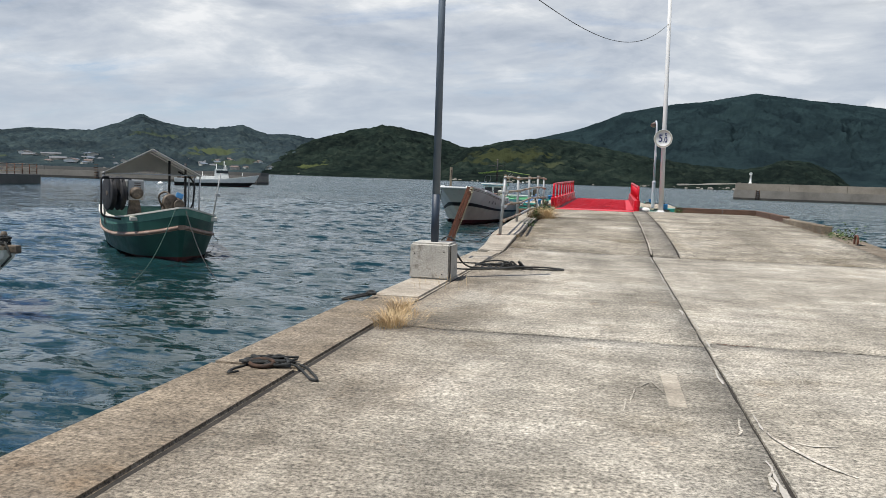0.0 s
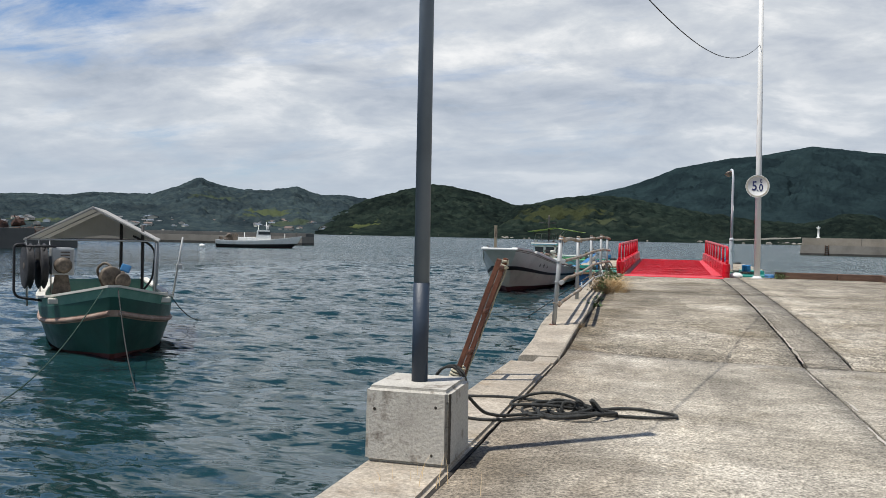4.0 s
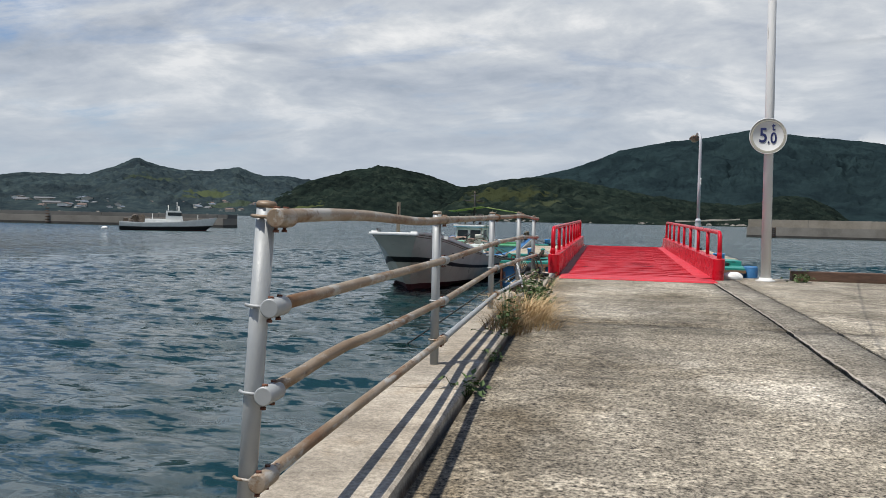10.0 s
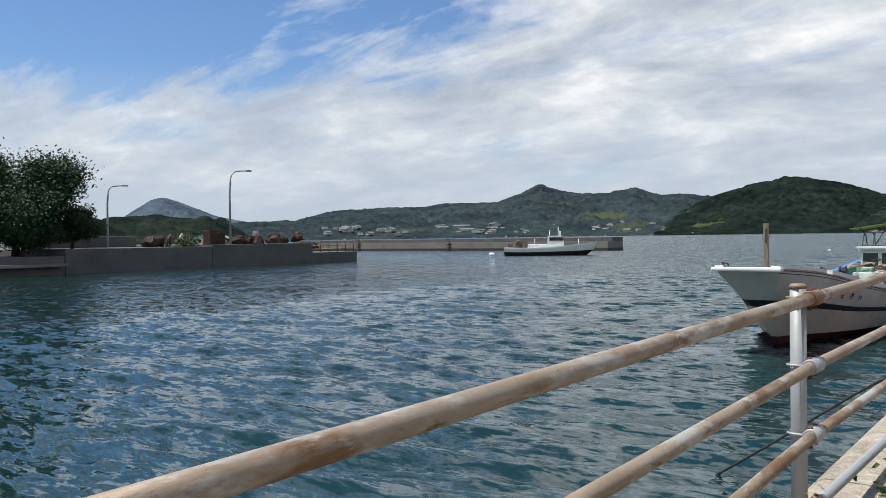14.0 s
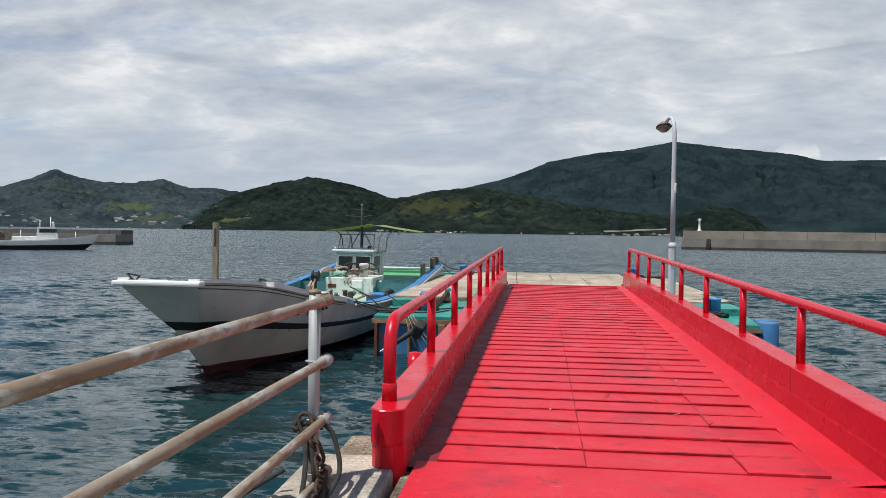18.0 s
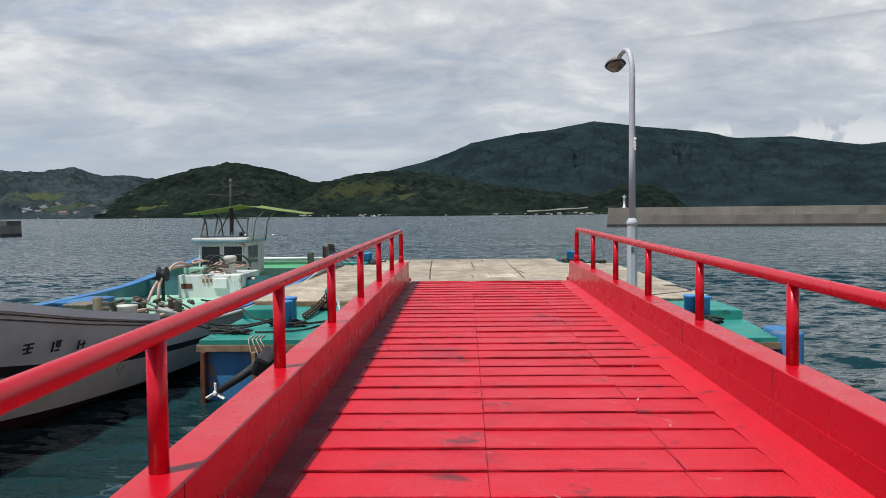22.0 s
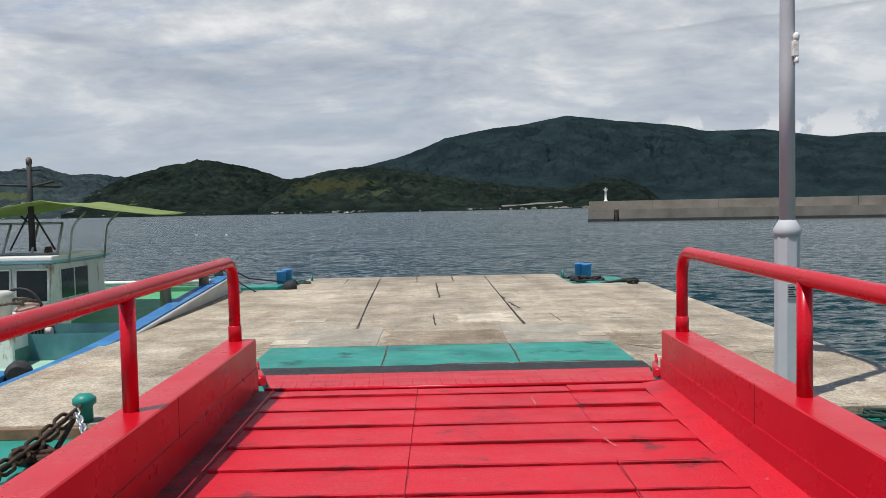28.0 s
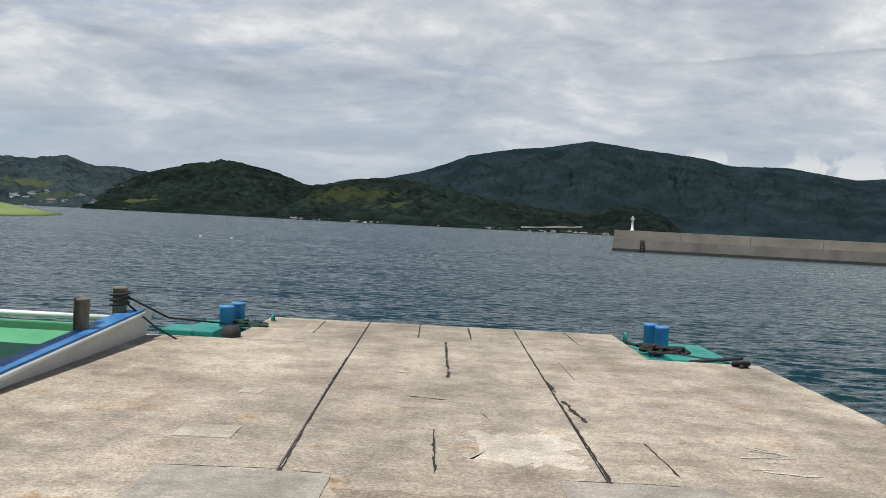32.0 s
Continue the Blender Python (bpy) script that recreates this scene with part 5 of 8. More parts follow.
for ci, (xa, xb) in enumerate(COLS):
    bm = B()
    prism(bm, [(0.0, -0.02), (0.0, 0.011), (0.012, 0.014), (PITCH - 0.012, 0.004), (PITCH - 0.012, -0.02)], xa + 2.40, xb + 2.40, "x")
    tread = mesh_of("tread_plate", bm, RED_DECK)
    rnd = random.Random(ci)
    for k in range(41):
        y = 31.62 + PITCH * k
        ob = new("tread_plate", tread)
        ob.parent = ramp
        ob.matrix_basis = pose(-2.40, y, deck_z(y) + rnd.uniform(-0.0015, 0.002), rnd.uniform(-0.35, 0.25), rnd.uniform(-0.12, 0.12), 0) @ Matrix.Scale(taper(y), 4, (1, 0, 0)) @ Matrix.Scale(0.52 if k == 40 else 1.0, 4, (0, 1, 0))
for side in (-1, 1):
    # edge strip beside the treads; the left one is grimy and painted darker
    bm = B()
    inner = -2.318 if side < 0 else 0.083
    a = [bm.verts.new((narrow(inner, y), y, deck_z(y) + 0.004)) for y in (31.47, 46.46)]
    b = [bm.verts.new((side_x(y, side), y, deck_z(y) + (0.028 if side > 0 else 0.006))) for y in (31.47, 46.46)]
    c = [bm.verts.new((v.co.x, v.co.y, v.co.z - 0.03)) for v in a + b]
    bm.faces.new((a[0], a[1], b[1], b[0]))
    bm.faces.new((a[1], a[0], c[0], c[1]))
    bmesh.ops.recalc_face_normals(bm, faces=bm.faces[:])
    part("edge_strip", bm, RED_DECK if side > 0 else RED_GRIME_SHADE, ramp)
    # parapet beam: upper band proud of the lower one, rounded at the shore end
    for name, z0, z1, proud, y0 in (("parapet", 0.15, 0.345, 0.0, 31.33), ("parapet_web", -0.42, 0.155, 0.008, 31.335)):
        bm = B()
        w = 0.19 + 2 * min(proud, 0)
        c0 = w / 2
        plan = [(c0 + c0 * math.cos(t), y0 + c0 - c0 * math.sin(t)) for t in (math.pi * i / 8 for i in range(9))]
        plan += [(0.0, 46.52), (w, 46.52)]
        prism(bm, plan, z0, z1, "z")
        for v in bm.verts:
            off = v.co.x - proud
            v.co.x = side_x(v.co.y, side) + side * off
            v.co.z += deck_z(v.co.y)
        bmesh.ops.recalc_face_normals(bm, faces=bm.faces[:])
        if name == "parapet":
            bmesh.ops.bevel(bm, geom=bm.edges[:], offset=0.006, segments=1, affect="EDGES")
        part(name, bm, RED, ramp)
    # plate joints across the parapet band
    for k in range(1, 8):
        y = 31.35 + 1.93 * k
        bm = B()
        box(bm, -0.004, 0.002, y - 0.003, y + 0.003, deck_z(y) + 0.155, deck_z(y) + 0.341)
        for v in bm.verts:
            v.co.x = side_x(y, side) - side * v.co.x * 0.5
        part("plate_joint", bm, SEAM, ramp)
    # toe bars where web and deck meet
    bm = B()
    for dz in (0.06, 0.115):
        prism(bm, [(31.5, deck_z(31.5) + dz), (46.40, deck_z(46.40) + dz), (46.40, deck_z(46.40) + dz - 0.012), (31.5, deck_z(31.5) + dz - 0.012)], -0.006, 0.006, "x")
    for v in bm.verts:
        v.co.x += side_x(v.co.y, side) + side * 0.012
    part("weld_bead", bm, RED, ramp)
    # lug on the outer face
    if side < 0:
        bm = B()
        lathe(bm, [(0.06, -0.05), (0.115, -0.045), (0.12, 0.0), (0.115, 0.045), (0.06, 0.05)], 20, m=pose(-2.73, 33.5, 0.60, 0, 90, 0))
        part("lifting_lug", bm, RED, ramp)
    # railing on the parapet
    off = side * 0.12
    y0, y1 = 31.60, 46.45

    def top(y):
        return deck_z(y) + 0.345

    def rail(y):
        return 1.17 + 0.0097 * (y - 31.6) if side < 0 else 1.155 + 0.0112 * (y - 31.6)

    bm = B()
    line = [(side_x(y0, side) + off, y0, top(y0) - 0.01), (side_x(y0, side) + off, y0, rail(y0)), (side_x(y1, side) + off, y1, rail(y1)), (side_x(y1, side) + off, y1, top(y1) - 0.01)]
    tube(bm, arc(line, 0.20, 8), 0.037, 16)
    hand = part("handrail", bm, RED, ramp)
    for y in (y0, y1):
        bm = B()
        lathe(bm, [(0.043, 0), (0.043, 0.10), (0.038, 0.105)], 16, m=Matrix.Translation((side_x(y, side) + off, y, top(y) - 0.003)))
        part("socket", bm, RED, hand)
    for k in range(1, 8):
        y = y0 + (y1 - y0) * k / 8
        bm = B()
        tube(bm, [(side_x(y, side) + off, y, top(y) - 0.01), (side_x(y, side) + off, y, rail(y) - 0.02)], 0.034, 14)
        part("baluster", bm, RED, ramp)

SCRATCH = material("pale_scratch", [(0.42, 0.13, 0.13), (0.52, 0.24, 0.23), (0.60, 0.36, 0.34)], 9, (0.5, 0.8), 0, 0)
rnd = random.Random(63)
# dirty seam lines, with the shadow under each tread lip drawn in dark
for k in range(1, 41):
    y = 31.62 + PITCH * k - 0.004
    for xa, xb in COLS:
        a = xa + (0.0 if rnd.random() < 0.6 else rnd.uniform(0.02, 0.3) * (xb - xa))
        b = xb - (0.0 if rnd.random() < 0.6 else rnd.uniform(0.02, 0.35) * (xb - xa))
        crack([(narrow(a, y), y + rnd.uniform(-0.004, 0.004)), (narrow(b, y), y + rnd.uniform(-0.006, 0.006))], rnd.uniform(0.005, 0.011), deck_z(y) + 0.0155, "weld_seam", ramp, SEAM, 300 + k)
for x in (-1.383, -0.407):
    for k in range(13):
        y = 31.6 + 1.15 * k
        crack([(narrow(x, y), y), (narrow(x, y + 0.8) + rnd.uniform(-0.008, 0.008), y + rnd.uniform(0.5, 1.15))], 0.0032, deck_z(y + 0.5) + 0.0165, "weld_seam", ramp, SEAM, 400 + k)
for k in range(70):
    x, y = rnd.choice((-0.42, -0.42, -0.75, -1.38, -1.0, -1.9)) + rnd.gauss(0, 0.12), 31.7 + 14.5 * rnd.random()
    x = narrow(max(-2.2, min(-0.09, x)), y)
    a, n_ = rnd.gauss(1.5, 0.5), rnd.uniform(0.03, 0.20)
    crack([(x, y), (x + n_ * math.cos(a), y + n_ * math.sin(a))], rnd.uniform(0.004, 0.014), deck_z(y) + 0.018, "paint_scratch", ramp, SCRATCH if k % 4 else SEAM, 500 + k)
# loading flap, dark rubber strip, side arms
bm = B()
ya, yb, za, zb = 46.50, 48.60, deck_z(46.46) + 0.004, 0.135
top_ = [bm.verts.new(p) for p in ((-2.36, ya, za), (0.20, ya, za), (0.70, yb, zb), (-2.84, yb, zb))]
low_ = [bm.verts.new((v.co.x, v.co.y, v.co.z - 0.03)) for v in top_]
bm.faces.new(top_)
bm.faces.new(low_[::-1])
for i in range(4):
    bm.faces.new((top_[i], low_[i], low_[(i + 1) % 4], top_[(i + 1) % 4]))
bmesh.ops.recalc_face_normals(bm, faces=bm.faces[:])
flap = part("flap", bm, RED_DECK, ramp)
bm = B()
for i in range(12):
    lathe(bm, [(0.012, 0), (0.012, 0.008), (0.006, 0.011)], 8, m=Matrix.Translation((-2.76 + 0.305 * i, yb - 0.03, zb + 0.002)))
part("bolt_row", bm, RUST, flap)
bm = B()
tube(bm, [(-2.40, ya - 0.01, za), (0.22, ya - 0.01, za)], 0.014, 10)
part("hinge_bar", bm, RED, ramp)
for x0, x1, s in ((-2.44, -2.88, -1), (0.24, 0.74, 1)):
    bm = B()
    tube(bm, [(x0, 46.62, za + 0.03), (x0 + (x1 - x0) * 0.5, 47.6, 0.33), (x1, 48.56, 0.175)], 0.026, 10)
    arm = part("side_arm", bm, RED, ramp)
    bm = B()
    tube(bm, [(x1, 48.50, 0.16), (x1 + s * 0.005, 48.52, 0.21), (x1 + s * 0.01, 48.56, 0.26)], [0.018, 0.016, 0.012], 8)
    part("hook", bm, RED, arm)
    bm = B()
    lathe(bm, [(0.034, -0.03), (0.038, 0.0), (0.034, 0.03)], 14, m=pose(x0 + s * 0.02, 46.66, za + 0.03, 0, 90, 0))
    part("pivot", bm, RED, arm)
for k in range(26):
    x = -2.32 + 0.10 * k
    bm = B()
    spread = 0.62 / 2.53
    fall = (zb - za) / (yb - ya)
    tube(bm, [(x, ya + 0.1, za + 0.1 * fall - 0.004), (x + (x + 1.1) * spread, yb - 0.08, zb - 0.08 * fall - 0.004)], 0.006, 6)
    part("anti_slip_rib", bm, RED_DECK, flap)

crack([(-0.41, 48.50), (-0.40, 48.2), (-0.37, 47.85)], 0.016, lambda y: za + (zb - za) * (y - ya) / (yb - ya) + 0.004, "paint_scratch", ramp, SCRATCH, 901)

# ---- pontoon ----
pontoon = thing("pontoon", pose(0, 0, 0), "floating pontoon with concrete deck and teal steel ends", "pontoon")
bm = B()
prism(bm, [(-4.94, 43.25), (2.40, 43.2), (2.86, 47.5), (2.86, 57.5), (2.7, 60.1), (-5.2, 60.1)], -1.6, -0.075, "z")
part("hull", bm, HULL_BLUE, pontoon)
bm = B()
prism(bm, [(-4.98, 43.2), (2.45, 43.15), (2.93, 47.6), (2.93, 60.16), (-5.24, 60.16)], -0.075, -0.015, "z")
part("steel_deck", bm, TEAL, pontoon)
bm = B()
prism(bm, [(-5.01, 43.17), (2.48, 43.12), (2.97, 47.6), (2.97, 60.2), (-5.28, 60.2)], -0.16, -0.078, "z")
part("rubbing_strip", bm, RUST_STAIN, pontoon)
for x, w, mat_ in ((-4.91, 0.06, RUST), (-4.25, 0.05, RUST_STAIN), (-3.6, 0.14, RUST_STAIN), (0.9, 0.05, BLACK), (1.9, 0.05, BLACK)):
    bm = B()
    box(bm, x - w / 2, x + w / 2, 43.09, 43.25, -1.2, -0.16, 0.01)
    part("fender_strip", bm, mat_, pontoon)


def slab_p(outline, z0, z1, seed):
    bm = B()
    prism(bm, outline, z0, z1, "z")
    bmesh.ops.bevel(bm, geom=[e for e in bm.edges if all(v.co.z > z1 - 0.001 for v in e.verts)], offset=0.005, segments=2, affect="EDGES")
    for v in bm.verts:
        v.co.x += 0.008 * noise.noise(v.co * 3 + Vector((seed, 0, 0)))
    return bm


ZD = 0.08
for k, o in enumerate((
        [(-5.27, 47.15), (-2.197, 47.15), (-2.467, 57.6), (-5.3, 57.6)], [(-2.183, 47.15), (-0.075, 47.15), (-0.152, 60.2), (-2.518, 60.2), (-2.453, 57.61)],
        [(-0.061, 47.15), (1.3, 47.2), (2.5, 47.2), (2.93, 47.75), (2.98, 57.62), (-0.122, 57.62)],
        [(-4.18, 57.615), (-2.467, 57.615), (-2.532, 60.2), (-4.18, 60.2)], [(-0.138, 57.635), (1.5, 57.635), (1.5, 60.2), (-0.15, 60.2)])):
    part("deck_slab", slab_p(o, -0.02, ZD, k), PONTOON_C, pontoon)
for xa, xb in ((-2.19, -2.46), (-0.07, -0.14)):
    bm = B()
    crack([(xa, 47.3), (xa + (xb - xa) * 0.4 + 0.02, 51.5), (xa + (xb - xa) * 0.75 - 0.015, 55.0), (xb, 57.5), (xb - 0.065, 60.1)] if xa < -1 else [(-0.07, 47.3), (-0.08, 52.0), (-0.12, 55.5), (-0.145, 60.1)], 0.022, ZD + 0.0025, "joint_crack", pontoon, seed=int(90 - xa * 10))
    prism(bm, [(xa - 0.02, 47.2), (xa + 0.02, 47.2), (xb - 0.045, 60.1), (xb - 0.085, 60.1)] if xa < -1 else [(-0.09, 47.2), (-0.05, 47.2), (-0.125, 60.1), (-0.165, 60.1)], -0.014, ZD - 0.006, "z")
    part("joint_filler", bm, DARK_JOINT, pontoon)
# cracks and joints in the concrete
zc = ZD + 0.003
for k, (pts, w) in enumerate((
        ([(-3.25, 60.0), (-3.2, 58.5)], 0.035), ([(-1.69, 60.15), (-1.66, 58.6)], 0.03), ([(-0.9, 60.15), (-0.88, 58.6)], 0.035), ([(-1.25, 58.3), (-1.2, 55.5)], 0.05),
        ([(-1.31, 53.2), (-1.27, 52.0)], 0.03), ([(0.68, 60.1), (0.72, 58.7)], 0.035), ([(-1.95, 55.75), (-1.6, 55.65)], 0.02), ([(-1.6, 54.45), (-1.2, 54.35)], 0.03),
        ([(0.40, 53.1), (0.44, 52.2)], 0.03), ([(-0.06, 54.6), (-0.02, 54.1), (0.04, 53.7)], 0.07), ([(-0.1, 55.6), (-0.09, 55.0)], 0.05), ([(0.2, 57.0), (0.23, 55.8)], 0.015), ([(-0.9, 53.9), (-0.82, 53.6)], 0.02))):
    crack(pts, w * 0.75, zc, parent=pontoon, seed=20 + k)
for x0, x1, y0, y1, h, jag, mat_ in ((-3.26, -2.82, 52.58, 52.95, 0.006, 0.012, FRESH), (-3.18, -2.97, 54.2, 54.45, 0.005, 0.02, FRESH), (-3.20, -2.77, 50.63, 50.96, 0.010, 0.012, FRESH), (0.46, 0.77, 50.85, 51.16, 0.010, 0.012, FRESH),
                                     (-0.97, -0.22, 52.30, 53.20, 0.0025, 0.13, FRESH), (-1.87, -0.45, 50.33, 51.55, 0.002, 0.04, WORN), (0.74, 1.9, 48.9, 51.1, 0.002, 0.11, WORN), (-4.0, -3.08, 49.0, 50.7, 0.002, 0.11, WORN), (-3.09, -1.95, 50.38, 51.84, 0.0065, 0.006, PALE_P), (-0.43, 0.68, 50.38, 51.96, 0.0065, 0.006, PALE_P)):
    bm = B()
    r_ = random.Random(int(x0 * 100))
    o = []
    for (p, q), (p2, q2) in zip(((x0, y0), (x1, y0), (x1, y1), (x0, y1)), ((x1, y0), (x1, y1), (x0, y1), (x0, y0))):
        for i in range(9):
            o.append((p + (p2 - p) * i / 9 + r_.uniform(-jag, jag) * (x1 - x0), q + (q2 - q) * i / 9 + r_.uniform(-jag, jag) * (y1 - y0)))
    prism(bm, o, ZD - 0.01, ZD + h, "z")
    part("mortar_patch", bm, mat_, pontoon, "pale mortar patch")
# scuffed white paint on the concrete
rnd = random.Random(44)
for k in range(46):
    x, y = (0.85 + rnd.random() * 1.3, 49.3 + rnd.random() * 1.9) if k > 9 else (1.0 + rnd.random() * 0.45, 52.4 + rnd.random() * 0.8)
    a = rnd.uniform(-0.9, 0.2)
    pts = [(x, y), (x + 0.35 * math.cos(a), y + 0.35 * math.sin(a))]
    crack(pts, rnd.uniform(0.01, 0.05), zc + 0.001 * (k % 3), "paint_scuff", pontoon, SCUFF, 60 + k)
for k, (pts, w) in enumerate((([(-3.9, 49.3), (-3.5, 49.9), (-3.2, 50.3)], 0.014), ([(0.80, 50.3), (1.1, 49.9), (1.35, 49.3), (1.5, 48.9)], 0.02), ([(-3.10, 51.86), (-2.4, 51.9), (-1.95, 51.85)], 0.008), ([(-0.42, 51.98), (0.2, 52.0), (0.68, 51.95)], 0.008))):
    crack(pts, w, zc, parent=pontoon, seed=120 + k)
# steel plate under the flap, brown and white scuffs beside it
bm = B()
box(bm, -3.32, 1.0, 47.25, 48.715, ZD - 0.02, ZD + 0.012, 0.004)
part("under_plate", bm, TEAL, pontoon)
# rusty angle along the slab edge
for x0, x1 in ((-5.25, -2.46), (-2.42, -0.14), (-0.11, 1.28)):
    bm = B()
    box(bm, x0, x1, 47.105, 47.152, -0.016, ZD - 0.012, 0.006)
    part("edge_angle", bm, RUST_STAIN, pontoon, "rusty edge angle")
# landing plates for the flap
for x0, x1 in ((-3.13, -1.81), (-1.805, -0.44), (-0.435, 0.71)):
    bm = B()
    box(bm, x0, x1, 49.105, 50.33, ZD - 0.02, ZD + 0.022, 0.006)
    part("landing_plate", bm, TEAL, pontoon)
for x0, x1 in ((-1.808, -1.808), (-0.437, -0.437)):
    crack([(x0, 49.12), (x0 + 0.012, 49.7), (x1 - 0.008, 50.31)], 0.016, ZD + 0.0235, "rust_streak", pontoon, RUST, int(-100 * x0))
for k, (pts, w) in enumerate((([(-3.1, 50.31), (-2.2, 50.32), (-1.2, 50.315), (-0.3, 50.32), (0.68, 50.31)], 0.012), ([(-1.3, 49.13), (-0.9, 49.17), (-0.55, 49.14)], 0.04), ([(-0.5, 49.13), (0.1, 49.16), (0.62, 49.13)], 0.05),
                              ([(-1.7, 50.0), (-1.2, 49.9), (-0.95, 49.95)], 0.012), ([(0.4, 50.25), (0.66, 50.1)], 0.06))):
    crack(pts, w, ZD + 0.0235, "rust_streak", pontoon, RUST, 840 + k)
bm = B()
box(bm, -2.98, 0.76, 48.62, 49.10, ZD - 0.02, ZD + 0.026, 0.004)
part("rubber_strip", bm, BLACK, pontoon, "black rubber strip")
# blue steel floats at the shoreward corner
for x, y in ((2.64, 43.32), (2.70, 43.76)):
    bm = B()
    lathe(bm, [(0.01, -1.2), (0.19, -1.19), (0.20, -1.1), (0.20, 0.01), (0.192, 0.03), (0.18, 0.035), (0.01, 0.035)], 20, m=pose(x, y, 0))
    part("corner_float", bm, HULL_BLUE, pontoon)
# raised teal hatches
for x0, x1, y0, y1, h in ((-5.0, -4.28, 45.42, 46.05, 0.13), (1.75, 2.62, 44.95, 46.3, 0.13), (-5.2, -4.45, 57.75, 58.35, 0.13), (1.9, 2.7, 57.9, 58.5, 0.06)):
    bm = B()
    box(bm, x0, x1, y0, y1, -0.02, h, 0.015)
    part("hatch", bm, TEAL, pontoon)


def bollard(x, y, z, h=0.38, r=0.10):
    bm = B()
    lathe(bm, [(r, -0.02), (r, h - 0.05), (r + 0.012, h - 0.035), (r + 0.016, h - 0.008), (r + 0.008, h), (0.01, h + 0.004)], 24, m=pose(x, y, z))
    return part("bollard", bm, BOLLARD, pontoon, "blue steel bollard")


for x, y in ((-4.16, 44.98), (-4.12, 44.45), (1.84, 44.9), (1.965, 44.72), (-4.60, 58.95), (-4.56, 59.5), (1.97, 59.55), (2.08, 59.25)):
    bollard(x, y, -0.015)
for x, y in ((-4.05, 59.7), (1.62, 59.75), (-3.2, 46.6), (-4.25, 57.75)):
    bm = B()
    tube(bm, arc([(x, y - 0.06, -0.02), (x, y - 0.06, 0.17), (x, y + 0.06, 0.17), (x, y + 0.06, -0.02)], 0.06, 5), 0.022, 8)
    part("cleat_hoop", bm, TEAL, pontoon)
rope_heap("mooring_rope", "dark rope wound round the blue bollards", (-4.10, 44.55), -0.01, 0.24, 9, 0.016, ROPE, 31, [[(-4.2, 44.5, 0.12), (-4.6, 44.3, 0.02), (-5.0, 44.1, 0.05), (-5.5, 43.9, 0.2)], [(-4.2, 44.3, 0.1), (-4.7, 44.15), (-5.0, 44.0), (-5.5, 43.7, 0.2)], [(-4.0, 44.5), (-3.6, 44.9), (-3.3, 45.1)]])
rope_heap("mooring_rope", "tangled black rope on the teal deck", (-4.75, 43.85), -0.01, 0.26, 7, 0.013, ROPE, 32, [[(-4.4, 43.8), (-3.8, 43.9), (-3.6, 44.5)]])
rope_heap("mooring_rope", "dark rope heaped at the blue bollards", (1.9, 44.6), -0.01, 0.22, 5, 0.02, ROPE, 33, [[(1.8, 44.7), (1.5, 45.4), (1.3, 46.4), (1.25, 47.1, 0.1)]])
rope_heap("mooring_rope", "green and black ropes on the pontoon corner", (2.15, 47.3), 0.0, 0.40, 5, 0.014, ROPE_GREEN, 34, [[(1.9, 47.3), (1.3, 47.5, 0.1), (1.2, 46.9)]])
rope_heap("mooring_rope", "green rope coiled round the far bollards", (-4.30, 59.1), 0.04, 0.30, 8, 0.018, ROPE_GREEN, 35, [[(-4.3, 59.2), (-4.05, 59.6), (-4.2, 59.9)], [(-4.6, 58.7), (-5.2, 58.6), (-5.3, 58.8)]])
rope_heap("mooring_rope", "dark green hose and rope beside the bollards", (1.95, 58.65), 0.03, 0.30, 6, 0.024, ROPE, 36, [[(2.1, 58.4), (2.5, 58.0), (2.85, 57.75, 0.1), (2.6, 57.6, 0.1), (2.1, 57.8)], [(1.8, 59.0), (1.6, 59.5), (1.65, 59.8)]])
rope_heap("rope_knot", "black rope end on the concrete", (2.65, 57.35), ZD, 0.10, 2, 0.02, ROPE, 37)
bm = B()
lathe(bm, [(0.02, -0.13), (0.10, -0.11), (0.13, 0.0), (0.10, 0.11), (0.02, 0.13)], 16, m=pose(-4.2, 57.72, 0.12, 0, 90, 30))
tagged(part("roller_fender", bm, BLACK), "small dark round fender at the concrete edge", "fender")
chain("heavy rusty chain across the teal deck", [(-3.98, 45.25, 0.04), (-3.96, 45.8, 0.06), (-3.95, 46.4, 0.09), (-3.9, 46.95, 0.2)], 0.09, LINK_BIG, 1.35)
chain("pale galvanised chain beside the rusty one", [(-3.85, 46.95, 0.22), (-3.68, 46.7, 0.12), (-3.6, 46.2, 0.03)], 0.055, LINK_BRIGHT, 1.9)

# lashing on the front edge, corner fender, capped bitt at the chain
bm = B()
r_ = random.Random(8)
for k in range(4):
    x = -4.35 + 0.05 * k
    tube(bm, arc([(x, 43.55, 0.0), (x + 0.02, 43.16, 0.0), (x + 0.10 + 0.06 * k, 43.11, -0.30 - 0.03 * k), (x + 0.25 + 0.09 * k, 43.10, -0.62)], 0.06, 4), 0.008, 6)
tagged(part("lashing_rope", bm, ROPE_PALE), "pale frayed rope lashed over the pontoon edge", "rope")
bm = B()
lathe(bm, [(0.06, -0.02), (0.06, 0.12), (0.085, 0.14), (0.085, 0.18), (0.05, 0.21), (0.01, 0.215)], 16, m=pose(-3.92, 47.25, ZD))
part("capped_bitt", bm, TEAL, pontoon)
rope_heap("mooring_rope", "dark rusty chain and rope heaped by the concrete edge", (-3.95, 46.55), -0.01, 0.16, 6, 0.02, CHAIN, 41, [[(-3.9, 46.7), (-3.92, 47.0, 0.1), (-3.92, 47.2, 0.22)]])
bm = B()
